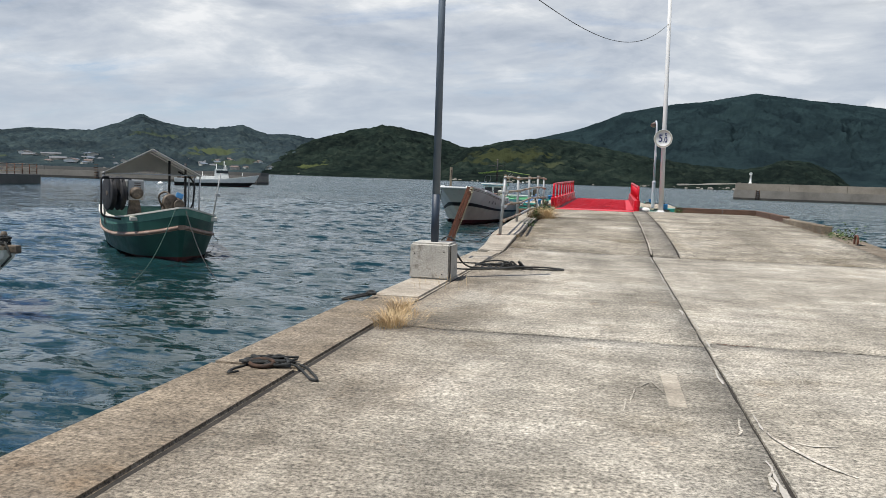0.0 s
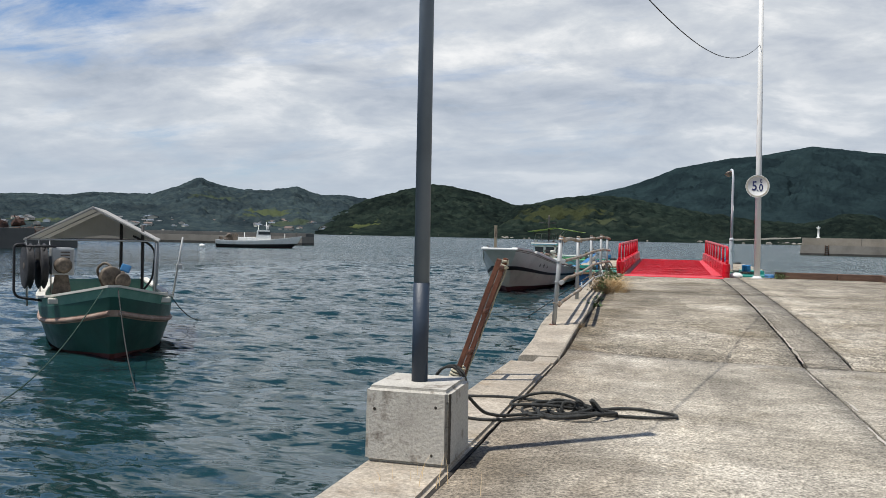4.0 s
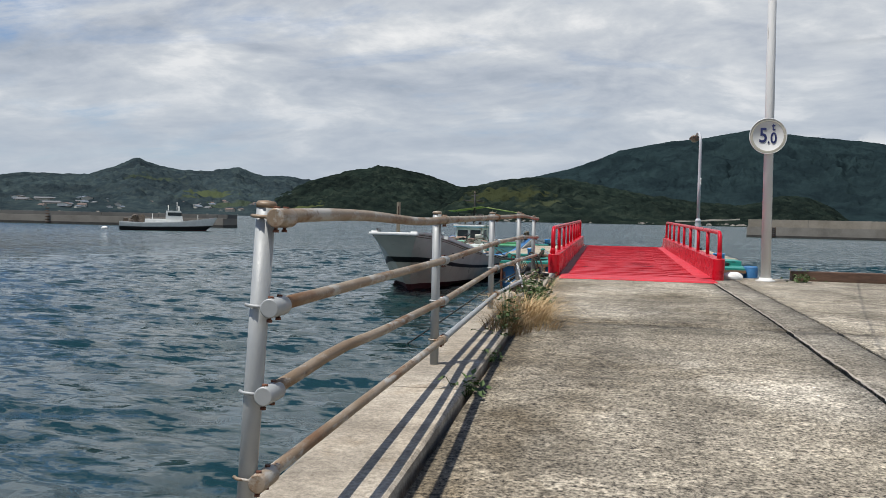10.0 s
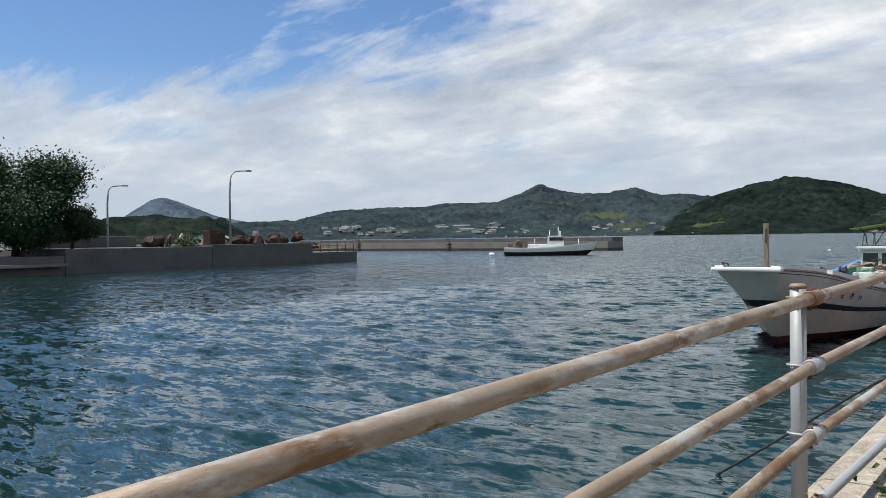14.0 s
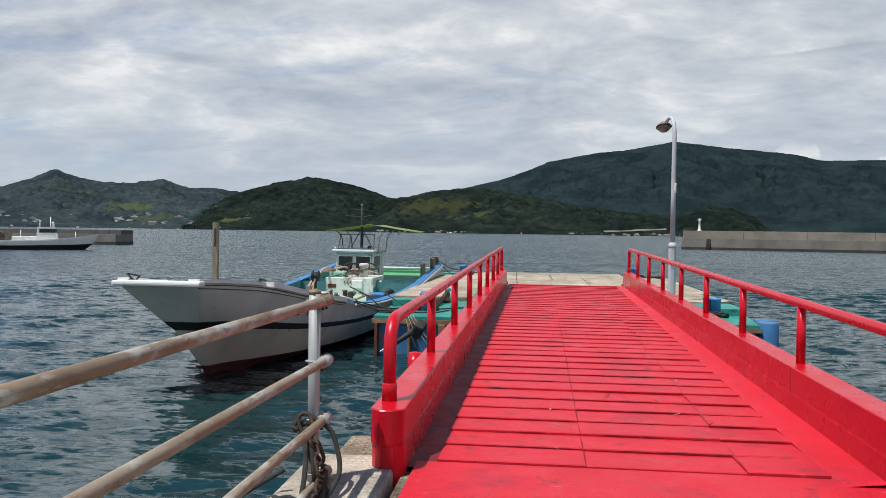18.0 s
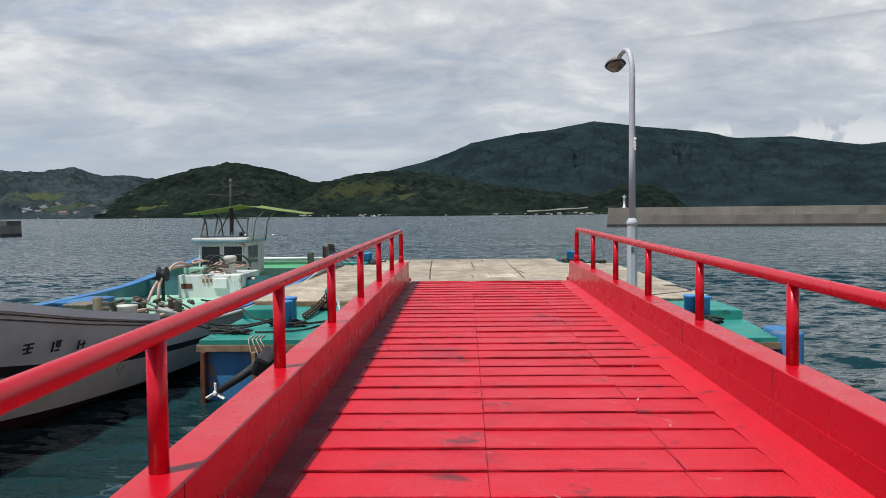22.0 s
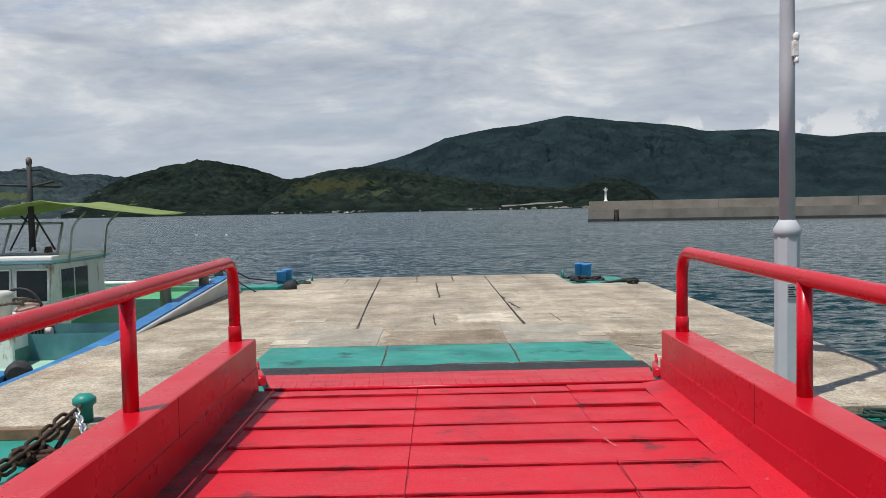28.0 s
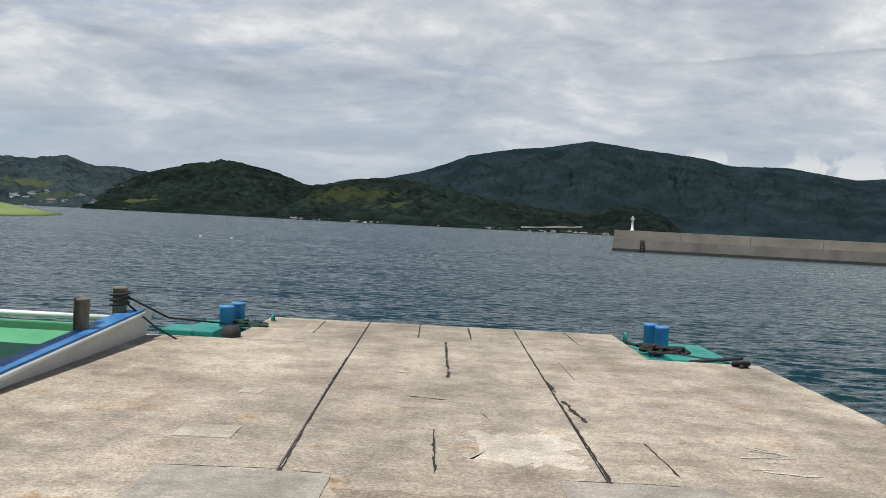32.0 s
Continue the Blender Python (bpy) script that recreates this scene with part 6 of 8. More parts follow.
tube(bm, arc([(1.55, 47.0, 0.03), (1.9, 46.75, 0.03), (2.35, 46.85, 0.05), (2.55, 46.45, 0.03), (2.2, 46.2, 0.03), (1.7, 46.55, 0.03)], 0.35, 7), 0.028, 9)
tagged(part("hose", bm, BLACK), "black hose looped on the teal deck corner", "hose")

# ---- street lamp on the pontoon ----
lamp = thing("street_lamp", pose(1.50, 47.48, ZD), "grey street lamp with curved arm on the pontoon", "lamp")
bm = B()
lathe(bm, [(0.115, 0.0), (0.115, 0.012), (0.096, 0.014), (0.093, 1.30)], 8, m=Matrix.Rotation(radians(22.5), 4, "Z"))
foot = part("foot", bm, LAMP_GREY, lamp)
for f in foot.data.polygons:
    f.use_smooth = False
bm = B()
lathe(bm, [(0.092, 1.28), (0.104, 1.31), (0.104, 1.34), (0.062, 1.41)], 20)
part("collar", bm, LAMP_GREY, lamp)
bm = B()
neck = [(0, 0, 1.36), (0, 0, 2.6), (0, 0, 3.6), (0, 0, 4.05), (-0.004, 0.05, 4.22), (-0.012, 0.17, 4.37), (-0.023, 0.33, 4.46), (-0.037, 0.53, 4.49), (-0.052, 0.75, 4.47), (-0.062, 0.90, 4.43)]
tube(bm, neck, [0.060, 0.057, 0.053, 0.050] + [0.047 - 0.001 * i for i in range(6)], 18)
part("arm_pole", bm, LAMP_GREY, lamp)
bm = B()
lathe(bm, [(0.04, 0.12), (0.07, 0.10), (0.16, 0.03), (0.19, -0.02), (0.17, -0.02), (0.02, 0.05)][::-1], 22, m=pose(-0.085, 1.16, 4.36, -14, 0, 4) @ Matrix.Diagonal((1.05, 1.35, 1, 1)))
head = part("lamp_head", bm, LAMP_BROWN, lamp, "rust-stained lamp hood")
LAMP_GLASS = material("dusty_lamp_glass", [(0.13, 0.11, 0.085), (0.20, 0.175, 0.14)], 9, (0.25, 0.4), 0, 0.05)
bm = B()
lathe(bm, [(0.16, -0.02), (0.15, -0.07), (0.10, -0.12), (0.02, -0.14)], 20, m=pose(-0.085, 1.16, 4.36, -14, 0, 4) @ Matrix.Diagonal((1.05, 1.35, 1, 1)))
part("lens", bm, LAMP_GLASS, head, "dusty brown glass lens")
bm = B()
box(bm, 0.01, 0.055, -0.085, -0.045, 2.66, 2.78, 0.008)
lathe(bm, [(0.016, 0), (0.024, 0.015), (0.024, 0.045), (0.015, 0.06)], 12, m=pose(0.04, -0.068, 2.78))
lathe(bm, [(0.014, 0), (0.02, -0.035), (0.016, -0.05)][::-1], 12, m=pose(0.04, -0.068, 2.66))
part("photocell", bm, WHITE, lamp, "small white photocell")
bm = B()
box(bm, -0.035, 0.035, -0.096, -0.084, 0.80, 0.92, 0.003)
plate = part("rating_plate", bm, SHINY, lamp)
bm = B()
for k in range(5):
    box(bm, -0.032, 0.03 - 0.012 * (k % 3), -0.099, -0.095, 0.815 + 0.018 * k, 0.824 + 0.018 * k)
part("print", bm, DARK_JOINT, plate)
bm = B()
tube(bm, arc([(0.0, -0.09, 0.02), (-0.05, -0.22, 0.01), (-0.3, -0.3, 0.012), (-0.5, -0.9, 0.012), (-0.5, -1.7, 0.012)], 0.2, 5), 0.014, 7)
part("cable", bm, ROPE, lamp, "black cable")

# outboard engine tilted up against the pontoon, white sack by the ramp
ob_ = thing("outboard_motor", pose(-4.33, 42.78, -0.46), "dark outboard motor tilted up with white propeller", "motor")
bm = B()
box(bm, -0.10, 0.10, -0.28, 0.06, 0.16, 0.44, 0.05, m=pose(0.25, 0, 0.05, 20, 25, 0))
part("cowl", bm, BLACK, ob_)
bm = B()
tube(bm, [(0.28, 0, 0.25), (0.0, -0.04, 0.05), (-0.26, -0.06, -0.12)], [0.06, 0.05, 0.04], 10)
part("leg", bm, BLACK, ob_)
bm = B()
for k in range(3):
    a = k * 2.094
    box(bm, -0.01, 0.01, -0.03, 0.03, 0.02, 0.13, 0.008, m=Matrix.Translation((-0.30, -0.08, -0.14)) @ Matrix.Rotation(a, 4, "Y") @ Matrix.Rotation(0.6, 4, "Z"))
lathe(bm, [(0.03, -0.05), (0.035, 0.0), (0.02, 0.05)], 12, m=pose(-0.30, -0.08, -0.14, 90, 0, 0))
part("propeller", bm, WHITE, ob_, "white three-bladed propeller")
bm = B()
bmesh.ops.create_icosphere(bm, subdivisions=3, radius=0.16)
for v in bm.verts:
    v.co = Vector((v.co.x * 1.2, v.co.y * 0.8, max(-0.08, v.co.z * 0.75))) * (1 + 0.12 * noise.noise(v.co * 11))
ob = part("sack", bm, WHITE, None, m=pose(0.43, 31.75, 0.405) @ Matrix.Diagonal((0.95, 0.8, 0.72, 1)))
tagged(ob, "small crumpled white sack on the pier end", "sack")

# ---- boats ----
CREAM = material("weathered_cream_hull", [(0.42, 0.41, 0.35), (0.52, 0.51, 0.45), (0.58, 0.57, 0.51)], 1.2, (0.45, 0.7), 0, 0.1, 30, spots=[((0.30, 0.24, 0.16), 0.10, 2.5)])
HULL_GREY = material("dulled_white_hull", [(0.43, 0.44, 0.41), (0.54, 0.55, 0.51), (0.62, 0.62, 0.58)], 1.1, (0.45, 0.7), 0, 0.1, 30, spots=[((0.24, 0.22, 0.17), 0.09, 2.6), ((0.16, 0.15, 0.12), 0.05, 9.0)])
HULL_BEIGE = material("stained_beige_hull", [(0.42, 0.39, 0.31), (0.58, 0.55, 0.46), (0.66, 0.63, 0.53)], 1.1, (0.5, 0.75), 0, 0.1, 30, spots=[((0.15, 0.11, 0.07), 0.11, 2.2)])
ANTIFOUL = material("dark_red_antifouling", [(0.06, 0.012, 0.012), (0.10, 0.02, 0.018)], 3, (0.7, 0.9), 0, 0.2, 30)
GREEN_HULL = material("dark_green_hull", [(0.004, 0.034, 0.028), (0.007, 0.055, 0.042), (0.009, 0.070, 0.054)], 1.5, (0.35, 0.6), 0, 0.1, 30)
GREEN_LIGHT = material("faded_green_paint", [(0.05, 0.15, 0.12), (0.08, 0.20, 0.16), (0.12, 0.25, 0.20)], 3, (0.5, 0.7), 0, 0.15, 40)
STRAKE = material("scuffed_pink_strake", [(0.16, 0.10, 0.08), (0.26, 0.18, 0.14), (0.34, 0.27, 0.22)], 4, (0.7, 0.85), 0, 0.3, 40)
BULWARK = material("worn_teal_bulwark", [(0.03, 0.11, 0.13), (0.05, 0.17, 0.19), (0.09, 0.24, 0.25)], 2.4, (0.5, 0.75), 0, 0.15, 40, spots=[((0.20, 0.13, 0.08), 0.09, 4.0), ((0.04, 0.05, 0.05), 0.08, 7.0)])
MINT = material("mint_deck_paint", [(0.15, 0.36, 0.26), (0.24, 0.45, 0.33), (0.32, 0.52, 0.40)], 1.8, (0.5, 0.75), 0, 0.1, 40, spots=[((0.38, 0.42, 0.34), 0.10, 3.0)])
BRIGHT_GREEN = material("bright_green_deck", [(0.06, 0.28, 0.12), (0.10, 0.36, 0.17)], 2.0, (0.5, 0.75), 0, 0.1, 40)
BLUE = material("blue_gunwale_paint", [(0.02, 0.10, 0.27), (0.03, 0.15, 0.35), (0.05, 0.22, 0.42)], 2.0, (0.4, 0.65), 0, 0.1, 40, spots=[((0.30, 0.34, 0.36), 0.08, 5.0)])
SEA_BLUE = material("pale_blue_paint", [(0.20, 0.45, 0.60), (0.28, 0.53, 0.66)], 2.0, (0.4, 0.65), 0, 0.1, 40)
CABIN = material("chalky_mint_cabin", [(0.50, 0.54, 0.50), (0.62, 0.645, 0.61), (0.70, 0.71, 0.68)], 2.2, (0.5, 0.75), 0, 0.1, 40, spots=[((0.36, 0.46, 0.36), 0.10, 1.6), ((0.26, 0.15, 0.08), 0.14, 3.0), ((0.10, 0.08, 0.06), 0.09, 8.0)], stretch=(1, 1, 0.35))
TARP = material("lime_green_tarpaulin", [(0.2280, 0.3120, 0.0850), (0.2850, 0.3666, 0.1190), (0.3420, 0.4056, 0.1530)], 2.0, (0.6, 0.8), 0, 0.15, 14)
CLOTH = material("dusty_white_awning", [(0.50, 0.49, 0.46), (0.62, 0.61, 0.58)], 2.5, (0.7, 0.9), 0, 0.15, 14)
for cloth in (TARP, CLOTH):
    # thin cloth lets the sun glow through
    nt = cloth.node_tree
    body, out_ = nt.nodes["Principled BSDF"], nt.nodes["Material Output"]
    thin, both = nt.nodes.new("ShaderNodeBsdfTranslucent"), nt.nodes.new("ShaderNodeMixShader")
    nt.links.new(body.inputs["Base Color"].links[0].from_socket, thin.inputs["Color"])
    both.inputs[0].default_value = 0.4
    nt.links.new(body.outputs[0], both.inputs[1])
    nt.links.new(thin.outputs[0], both.inputs[2])
    nt.links.new(both.outputs[0], out_.inputs["Surface"])
WOOD = material("grey_brown_timber", [(0.10, 0.085, 0.06), (0.17, 0.145, 0.105), (0.23, 0.20, 0.15)], 5, (0.75, 0.9), 0, 0.4, 50, stretch=(3, 3, 0.6))
DARK_GLASS = material("dark_cabin_glass", [(0.012, 0.018, 0.020), (0.03, 0.04, 0.045)], 1.0, (0.10, 0.2), 0, 0)
DARK_GLASS.node_tree.nodes["Principled BSDF"].inputs["Specular IOR Level"].default_value = 0.28
MACHINE = material("greasy_machinery", [(0.03, 0.025, 0.02), (0.10, 0.08, 0.06), (0.20, 0.16, 0.12)], 9, (0.5, 0.8), 0.3, 0.4, 60)
HOSE = material("pinkish_hose", [(0.40, 0.25, 0.20), (0.52, 0.34, 0.28)], 6, (0.6, 0.8), 0, 0.1)


def smooth(values, n):
    """n samples along a soft curve through the rows of values."""
    v = np.array(values, float)
    out = []
    for i in range(n):
        u = i / (n - 1) * (len(v) - 1)
        k = min(int(u), len(v) - 2)
        f = u - k
        p0, p1, p2, p3 = v[max(k - 1, 0)], v[k], v[k + 1], v[min(k + 2, len(v) - 1)]
        out.append(0.5 * (2 * p1 + (p2 - p0) * f + (2 * p0 - 5 * p1 + 4 * p2 - p3) * f * f + (3 * p1 - p0 - 3 * p2 + p3) * f ** 3))
    return np.array(out)


def hull(parent, stations, bands, n=44, deck=None, bulwark=None, open_stern=False):
    """stations: rows of (aft, half width, height) per level, from the bow aft; bands: (name, level, level, material).
    deck: (level, drop, inset, material, first, last) lays a deck between the sides."""
    S = smooth(stations, n)            # n x levels x 3
    for name, a, b, mat_ in bands:
        bm = B()
        grid = []
        for i in range(n):
            row = []
            for lv in range(a, b + 1):
                s, w, z = S[i, lv]
                row.append((s, w, z))
            grid.append(row)
        side = {}
        for sg in (-1, 1):
            V = [[bm.verts.new((s, sg * w, z)) for s, w, z in row] for row in grid]
            side[sg] = V
            for i in range(n - 1):
                for j in range(b - a):
                    bm.faces.new((V[i][j], V[i + 1][j], V[i + 1][j + 1], V[i][j + 1])).smooth = True
        for i in (0,) if open_stern and a == 0 else (0, n - 1):
            for j in range(b - a):
                bm.faces.new((side[-1][i][j], side[-1][i][j + 1], side[1][i][j + 1], side[1][i][j]))
        bmesh.ops.recalc_face_normals(bm, faces=bm.faces[:])
        part(name, bm, mat_, parent)
    for name, lv, drop, inset, mat_, first, last in deck or ():
        bm = B()
        rows = []
        for i in range(n):
            s, w, z = S[i, lv]
            if first <= s <= last:
                w = max(w - inset, 0.02)
                rows.append((bm.verts.new((s, -w, z - drop)), bm.verts.new((s, w, z - drop)), bm.verts.new((s, -w, z - 0.005)), bm.verts.new((s, w, z - 0.005))))
        for p, q in zip(rows, rows[1:]):
            bm.faces.new((p[0], q[0], q[1], p[1]))
        if drop > 0.03:
            wall = B()
            V = [[wall.verts.new(v.co) for v in r] for r in rows]
            for p, q in zip(V, V[1:]):
                wall.faces.new((p[0], p[2], q[2], q[0]))
                wall.faces.new((p[1], q[1], q[3], p[3]))
            for r in (V[0],) if open_stern and last > 18 else (V[0], V[-1]):
                wall.faces.new((r[0], r[1], r[3], r[2]))
            part("bulwark", wall, bulwark or mat_, parent)
        part(name, bm, mat_, parent)
    return S


def gunwale(parent, S, first, last, width, thick, mat_, name="gunwale", lift=0.0):
    """A flat capping along both sides."""
    for sg in (-1, 1):
        bm = B()
        prev = None
        for s, w, z in S[:, 0]:
            if not first <= s <= last:
                continue
            w2 = max(w - width, 0.0)
            ring = [bm.verts.new(p) for p in ((s, sg * (w + 0.03), z + lift), (s, sg * (w + 0.03), z + lift + thick), (s, sg * w2, z + lift + thick), (s, sg * w2, z + lift))]
            if prev:
                for k in range(4):
                    bm.faces.new((prev[k], prev[(k + 1) % 4], ring[(k + 1) % 4], ring[k]))
            else:
                bm.faces.new(ring)
            prev = ring
        bm.faces.new(prev)
        bmesh.ops.recalc_face_normals(bm, faces=bm.faces[:])
        part(name, bm, mat_, parent)


def bars(parent, m, rows, mat_, name="lettering"):
    """Unreadable writing as small upright strokes: (x, z, w, h)."""
    bm = B()
    for x, z, w, h in rows:
        box(bm, x, x + w, -0.004, 0.0, z, z + h)
    return part(name, bm, mat_, parent, m=m)


# -- the large white fishing boat moored along the pontoon
boat = thing("fishing_boat", pose(-7.28, 38.30, 0, 0, 0, 89.6), "weathered white fishing boat moored along the pontoon", "boat")
ST = [[(0.25, 0.60, 0.88), (0.33, 0.58, 0.77), (1.02, 0.29, 0.21), (1.26, 0.21, 0.05), (1.95, 0.07, -0.62), (2.5, 0.03, -1.2)],
      [(1.15, 0.82, 0.82), (1.18, 0.80, 0.70), (1.56, 0.55, 0.18), (1.74, 0.47, 0.03), (2.4, 0.24, -0.62), (2.8, 0.04, -1.2)],
      [(2.25, 1.03, 0.70), (2.25, 1.01, 0.59), (2.48, 0.81, 0.08), (2.52, 0.77, -0.05), (3.0, 0.54, -0.63), (3.3, 0.05, -1.2)],
      [(4.0, 1.42, 0.39), (4.0, 1.40, 0.30), (4.1, 1.27, -0.11), (4.1, 1.23, -0.21), (4.2, 1.05, -0.64), (4.2, 0.06, -1.2)],
      [(6.3, 1.80, 0.09), (6.3, 1.78, 0.02), (6.3, 1.69, -0.22), (6.3, 1.65, -0.31), (6.3, 1.48, -0.66), (6.3, 0.06, -1.2)],
      [(9.0, 1.95, 0.02), (9.0, 1.93, -0.05), (9.0, 1.86, -0.25), (9.0, 1.84, -0.34), (9.0, 1.68, -0.68), (9.0, 0.06, -1.2)],
      [(12.5, 1.96, 0.04), (12.5, 1.94, -0.05), (12.5, 1.88, -0.26), (12.5, 1.86, -0.36), (12.5, 1.70, -0.68), (12.5, 0.06, -1.2)],
      [(16.0, 1.97, 0.26), (16.0, 1.95, 0.14), (16.0, 1.88, -0.16), (16.0, 1.85, -0.26), (16.0, 1.66, -0.68), (16.0, 0.06, -1.2)],
      [(19.2, 1.95, 0.46), (19.2, 1.93, 0.32), (19.2, 1.82, -0.10), (19.2, 1.78, -0.22), (19.2, 1.56, -0.68), (19.2, 0.06, -1.2)]]
S = hull(boat, ST, [("topside", 0, 2, HULL_GREY), ("black_stripe", 2, 3, BLACK_PAINT), ("lower_hull", 3, 4, HULL_BEIGE), ("bottom", 4, 5, ANTIFOUL)],
         deck=[("foredeck", 0, 0.02, 0.04, WHITE, 0.0, 5.2), ("deck", 0, 0.36, 0.16, MINT, 5.2, 14.2), ("aft_deck", 0, 0.30, 0.20, BRIGHT_GREEN, 14.2, 19.0)], bulwark=BULWARK, open_stern=True)
gunwale(boat, S, 0.0, 2.15, 0.14, 0.055, WHITE, "bow_rail")
gunwale(boat, S, 2.2, 5.4, 0.20, 0.09, WHITE, "bow_rail")
gunwale(boat, S, 5.4, 19.2, 0.20, 0.035, BLUE, "gunwale")
for sg in (-1, 1):
    bm = B()
    tube(bm, [(s, sg * (w + 0.03), z - 0.02) for s, w, z in S[:, 0] if 5.2 <= s <= 19.2], 0.032, 8)
    part("rubbing_rail", bm, HULL_GREY, boat)
# dark strips laid on as the shadow line beneath the bow rail
for k in range(2):
    for sg in (-1, 1):
        bm = B()
        u = 0.3 + 0.5 * k
        tube(bm, [(a[0] + (b[0] - a[0]) * u, sg * (a[1] + (b[1] - a[1]) * u + 0.006), a[2] + (b[2] - a[2]) * u) for a, b in zip(S[:, 0], S[:, 1]) if a[0] < 5.2], 0.008, 5)
        part("sheer_groove", bm, MACHINE, boat)
bm = B()
box(bm, 0.14, 0.36, -0.68, 0.68, 0.82, 0.90, 0.03)
part("bow_bar", bm, WHITE, boat)
for y in (-0.48, 0.48):
    for s in (0.45,) if y > 0 else (2.25,):
        bm = B()
        w = 0.0 if s < 1 else (0.42 if y > 0 else -0.42)
        d = 0.0 if s < 1 else -0.15
        tube(bm, arc([(s, y + w, 0.88 + d), (s - 0.22, y + w, 1.00 + d), (s + 0.20, y + w, 0.94 + d), (s + 0.04, y + w, 0.88 + d)], 0.05, 4), 0.013, 8)
        part("bow_cleat", bm, BLACK, boat)
bm = B()
box(bm, -0.055, 0.055, -0.055, 0.055, -0.45, 1.40, 0.010)
mast_post = part("mooring_post", bm, WOOD, boat, "tall weathered timber post", m=pose(5.4, 1.22, 0.40))
bm = B()
for k in range(4):
    tube(bm, [(-0.08 + 0.03 * math.cos(a), -0.02, 1.22 - 0.09 * k + 0.05 * math.sin(a)) for a in (i * 0.6 for i in range(11))], 0.012, 6)
part("hanging_chain", bm, CHAIN, mast_post)
for s, y, h, r in ((4.9, -0.95, 0.30, 0.06), (5.6, -1.05, 0.22, 0.13), (6.6, -1.4, 0.26, 0.06), (6.9, -1.2, 0.28, 0.05)):
    bm = B()
    z = float(np.interp(s, S[:, 0, 0], S[:, 0, 2]))
    lathe(bm, [(r, -0.2), (r, h - 0.03), (r + 0.012, h - 0.02), (r + 0.01, h), (0.01, h + 0.005)], 14, m=pose(s, y, z))
    part("deck_post", bm, WOOD if r < 0.1 else CREAM, boat)
for k in range(34):
    r_ = random.Random(k)
    w_ = r_.uniform(0.03, 0.09)
    m = pose(6.0 + 2.4 * r_.random(), -1.45 + 1.5 * r_.random(), 0.0 + 0.10 * r_.random(), r_.uniform(-25, 25), r_.uniform(-30, 30), r_.uniform(0, 180))
    bm = B()
    if k % 2:
        lathe(bm, [(w_, 0), (w_ * 1.1, 0.02), (w_ * 0.6, 0.05), (w_ * 0.6, 0.14), (w_ * 1.1, 0.17), (w_, 0.19)], 12, m=m)
        part("roller", bm, MACHINE, boat)
    else:
        tube(bm, [m @ Vector((-0.25, 0, 0.05)), m @ Vector((0, 0.06, 0.10)), m @ Vector((0.25, 0, 0.06))], w_ * 0.4, 7)
        part("hose", bm, (MACHINE, HOSE, ROPE, GALV)[k // 2 % 4], boat)
# boxes and tarpaulins on the fore deck
for name, m, size, mat_ in (("blue_box", pose(11.5, -1.00, -0.28, 0, 0, 4), (0.95, 0.45, 0.17), BLUE), ("blue_box", pose(9.3, 1.25, -0.26, 0, 0, -6), (1.1, 0.5, 0.32), BLUE),
                            ("deck_box", pose(6.9, -1.15, -0.22, 0, 0, 12), (0.45, 0.4, 0.30), MACHINE), ("deck_box", pose(8.1, 0.7, -0.22, 0, 0, -15), (0.5, 0.45, 0.34), WOOD),
                            ("basket", pose(10.0, 0.9, -0.26, 0, 0, 25), (0.45, 0.42, 0.26), GREEN_LIGHT)):
    bm = B()
    box(bm, -size[0] / 2, size[0] / 2, -size[1] / 2, size[1] / 2, 0, size[2], 0.03)
    body = part(name, bm, mat_, boat, m=m)
    bm = B()
    box(bm, -size[0] / 2 - 0.02, size[0] / 2 + 0.02, -size[1] / 2 - 0.02, size[1] / 2 + 0.02, size[2] - 0.005, size[2] + 0.03, 0.012)
    part("lid", bm, mat_, body)
bm = B()
lathe(bm, [(0.16, -0.05), (0.17, -0.03), (0.07, 0.0), (0.07, 0.10), (0.17, 0.13), (0.16, 0.15)], 18, m=pose(12.75, 1.15, 0.30, 90, 0, 0))
tube(bm, [(12.75, 1.10, -0.3), (12.75, 1.10, 0.42)], 0.04, 8)
part("net_drum", bm, BLACK, boat)
GLYPHS = ([(0.0, 0.05, 0.15, 0.02), (0.02, 0.0, 0.12, 0.02), (0.06, 0.0, 0.03, 0.10), (0.0, 0.10, 0.15, 0.02)],
          [(0.0, 0.0, 0.03, 0.12), (0.05, 0.0, 0.08, 0.02), (0.06, 0.05, 0.03, 0.08), (0.10, 0.04, 0.03, 0.09), (0.05, 0.11, 0.09, 0.02)],
          [(0.0, 0.0, 0.03, 0.12), (0.04, 0.05, 0.09, 0.02), (0.09, 0.0, 0.02, 0.10)])
for s, glyph in zip((2.78, 3.22, 3.64), GLYPHS):
    z = float(np.interp(s, [2.7, 3.7], [0.17, 0.07]))
    row = S[int(np.argmin(abs(S[:, 1, 0] - s)))]
    w = float(np.interp(z + 0.05, [row[2][2], row[1][2]], [row[2][1], row[1][1]]))
    lean = math.degrees(math.atan2(row[1][1] - row[2][1], row[1][2] - row[2][2]))
    bars(boat, Matrix.Translation((s, -w - 0.022, z)) @ Matrix.Rotation(radians(-15), 4, "Z") @ Matrix.Rotation(radians(lean), 4, "X"), glyph, BLACK, "hull_lettering")
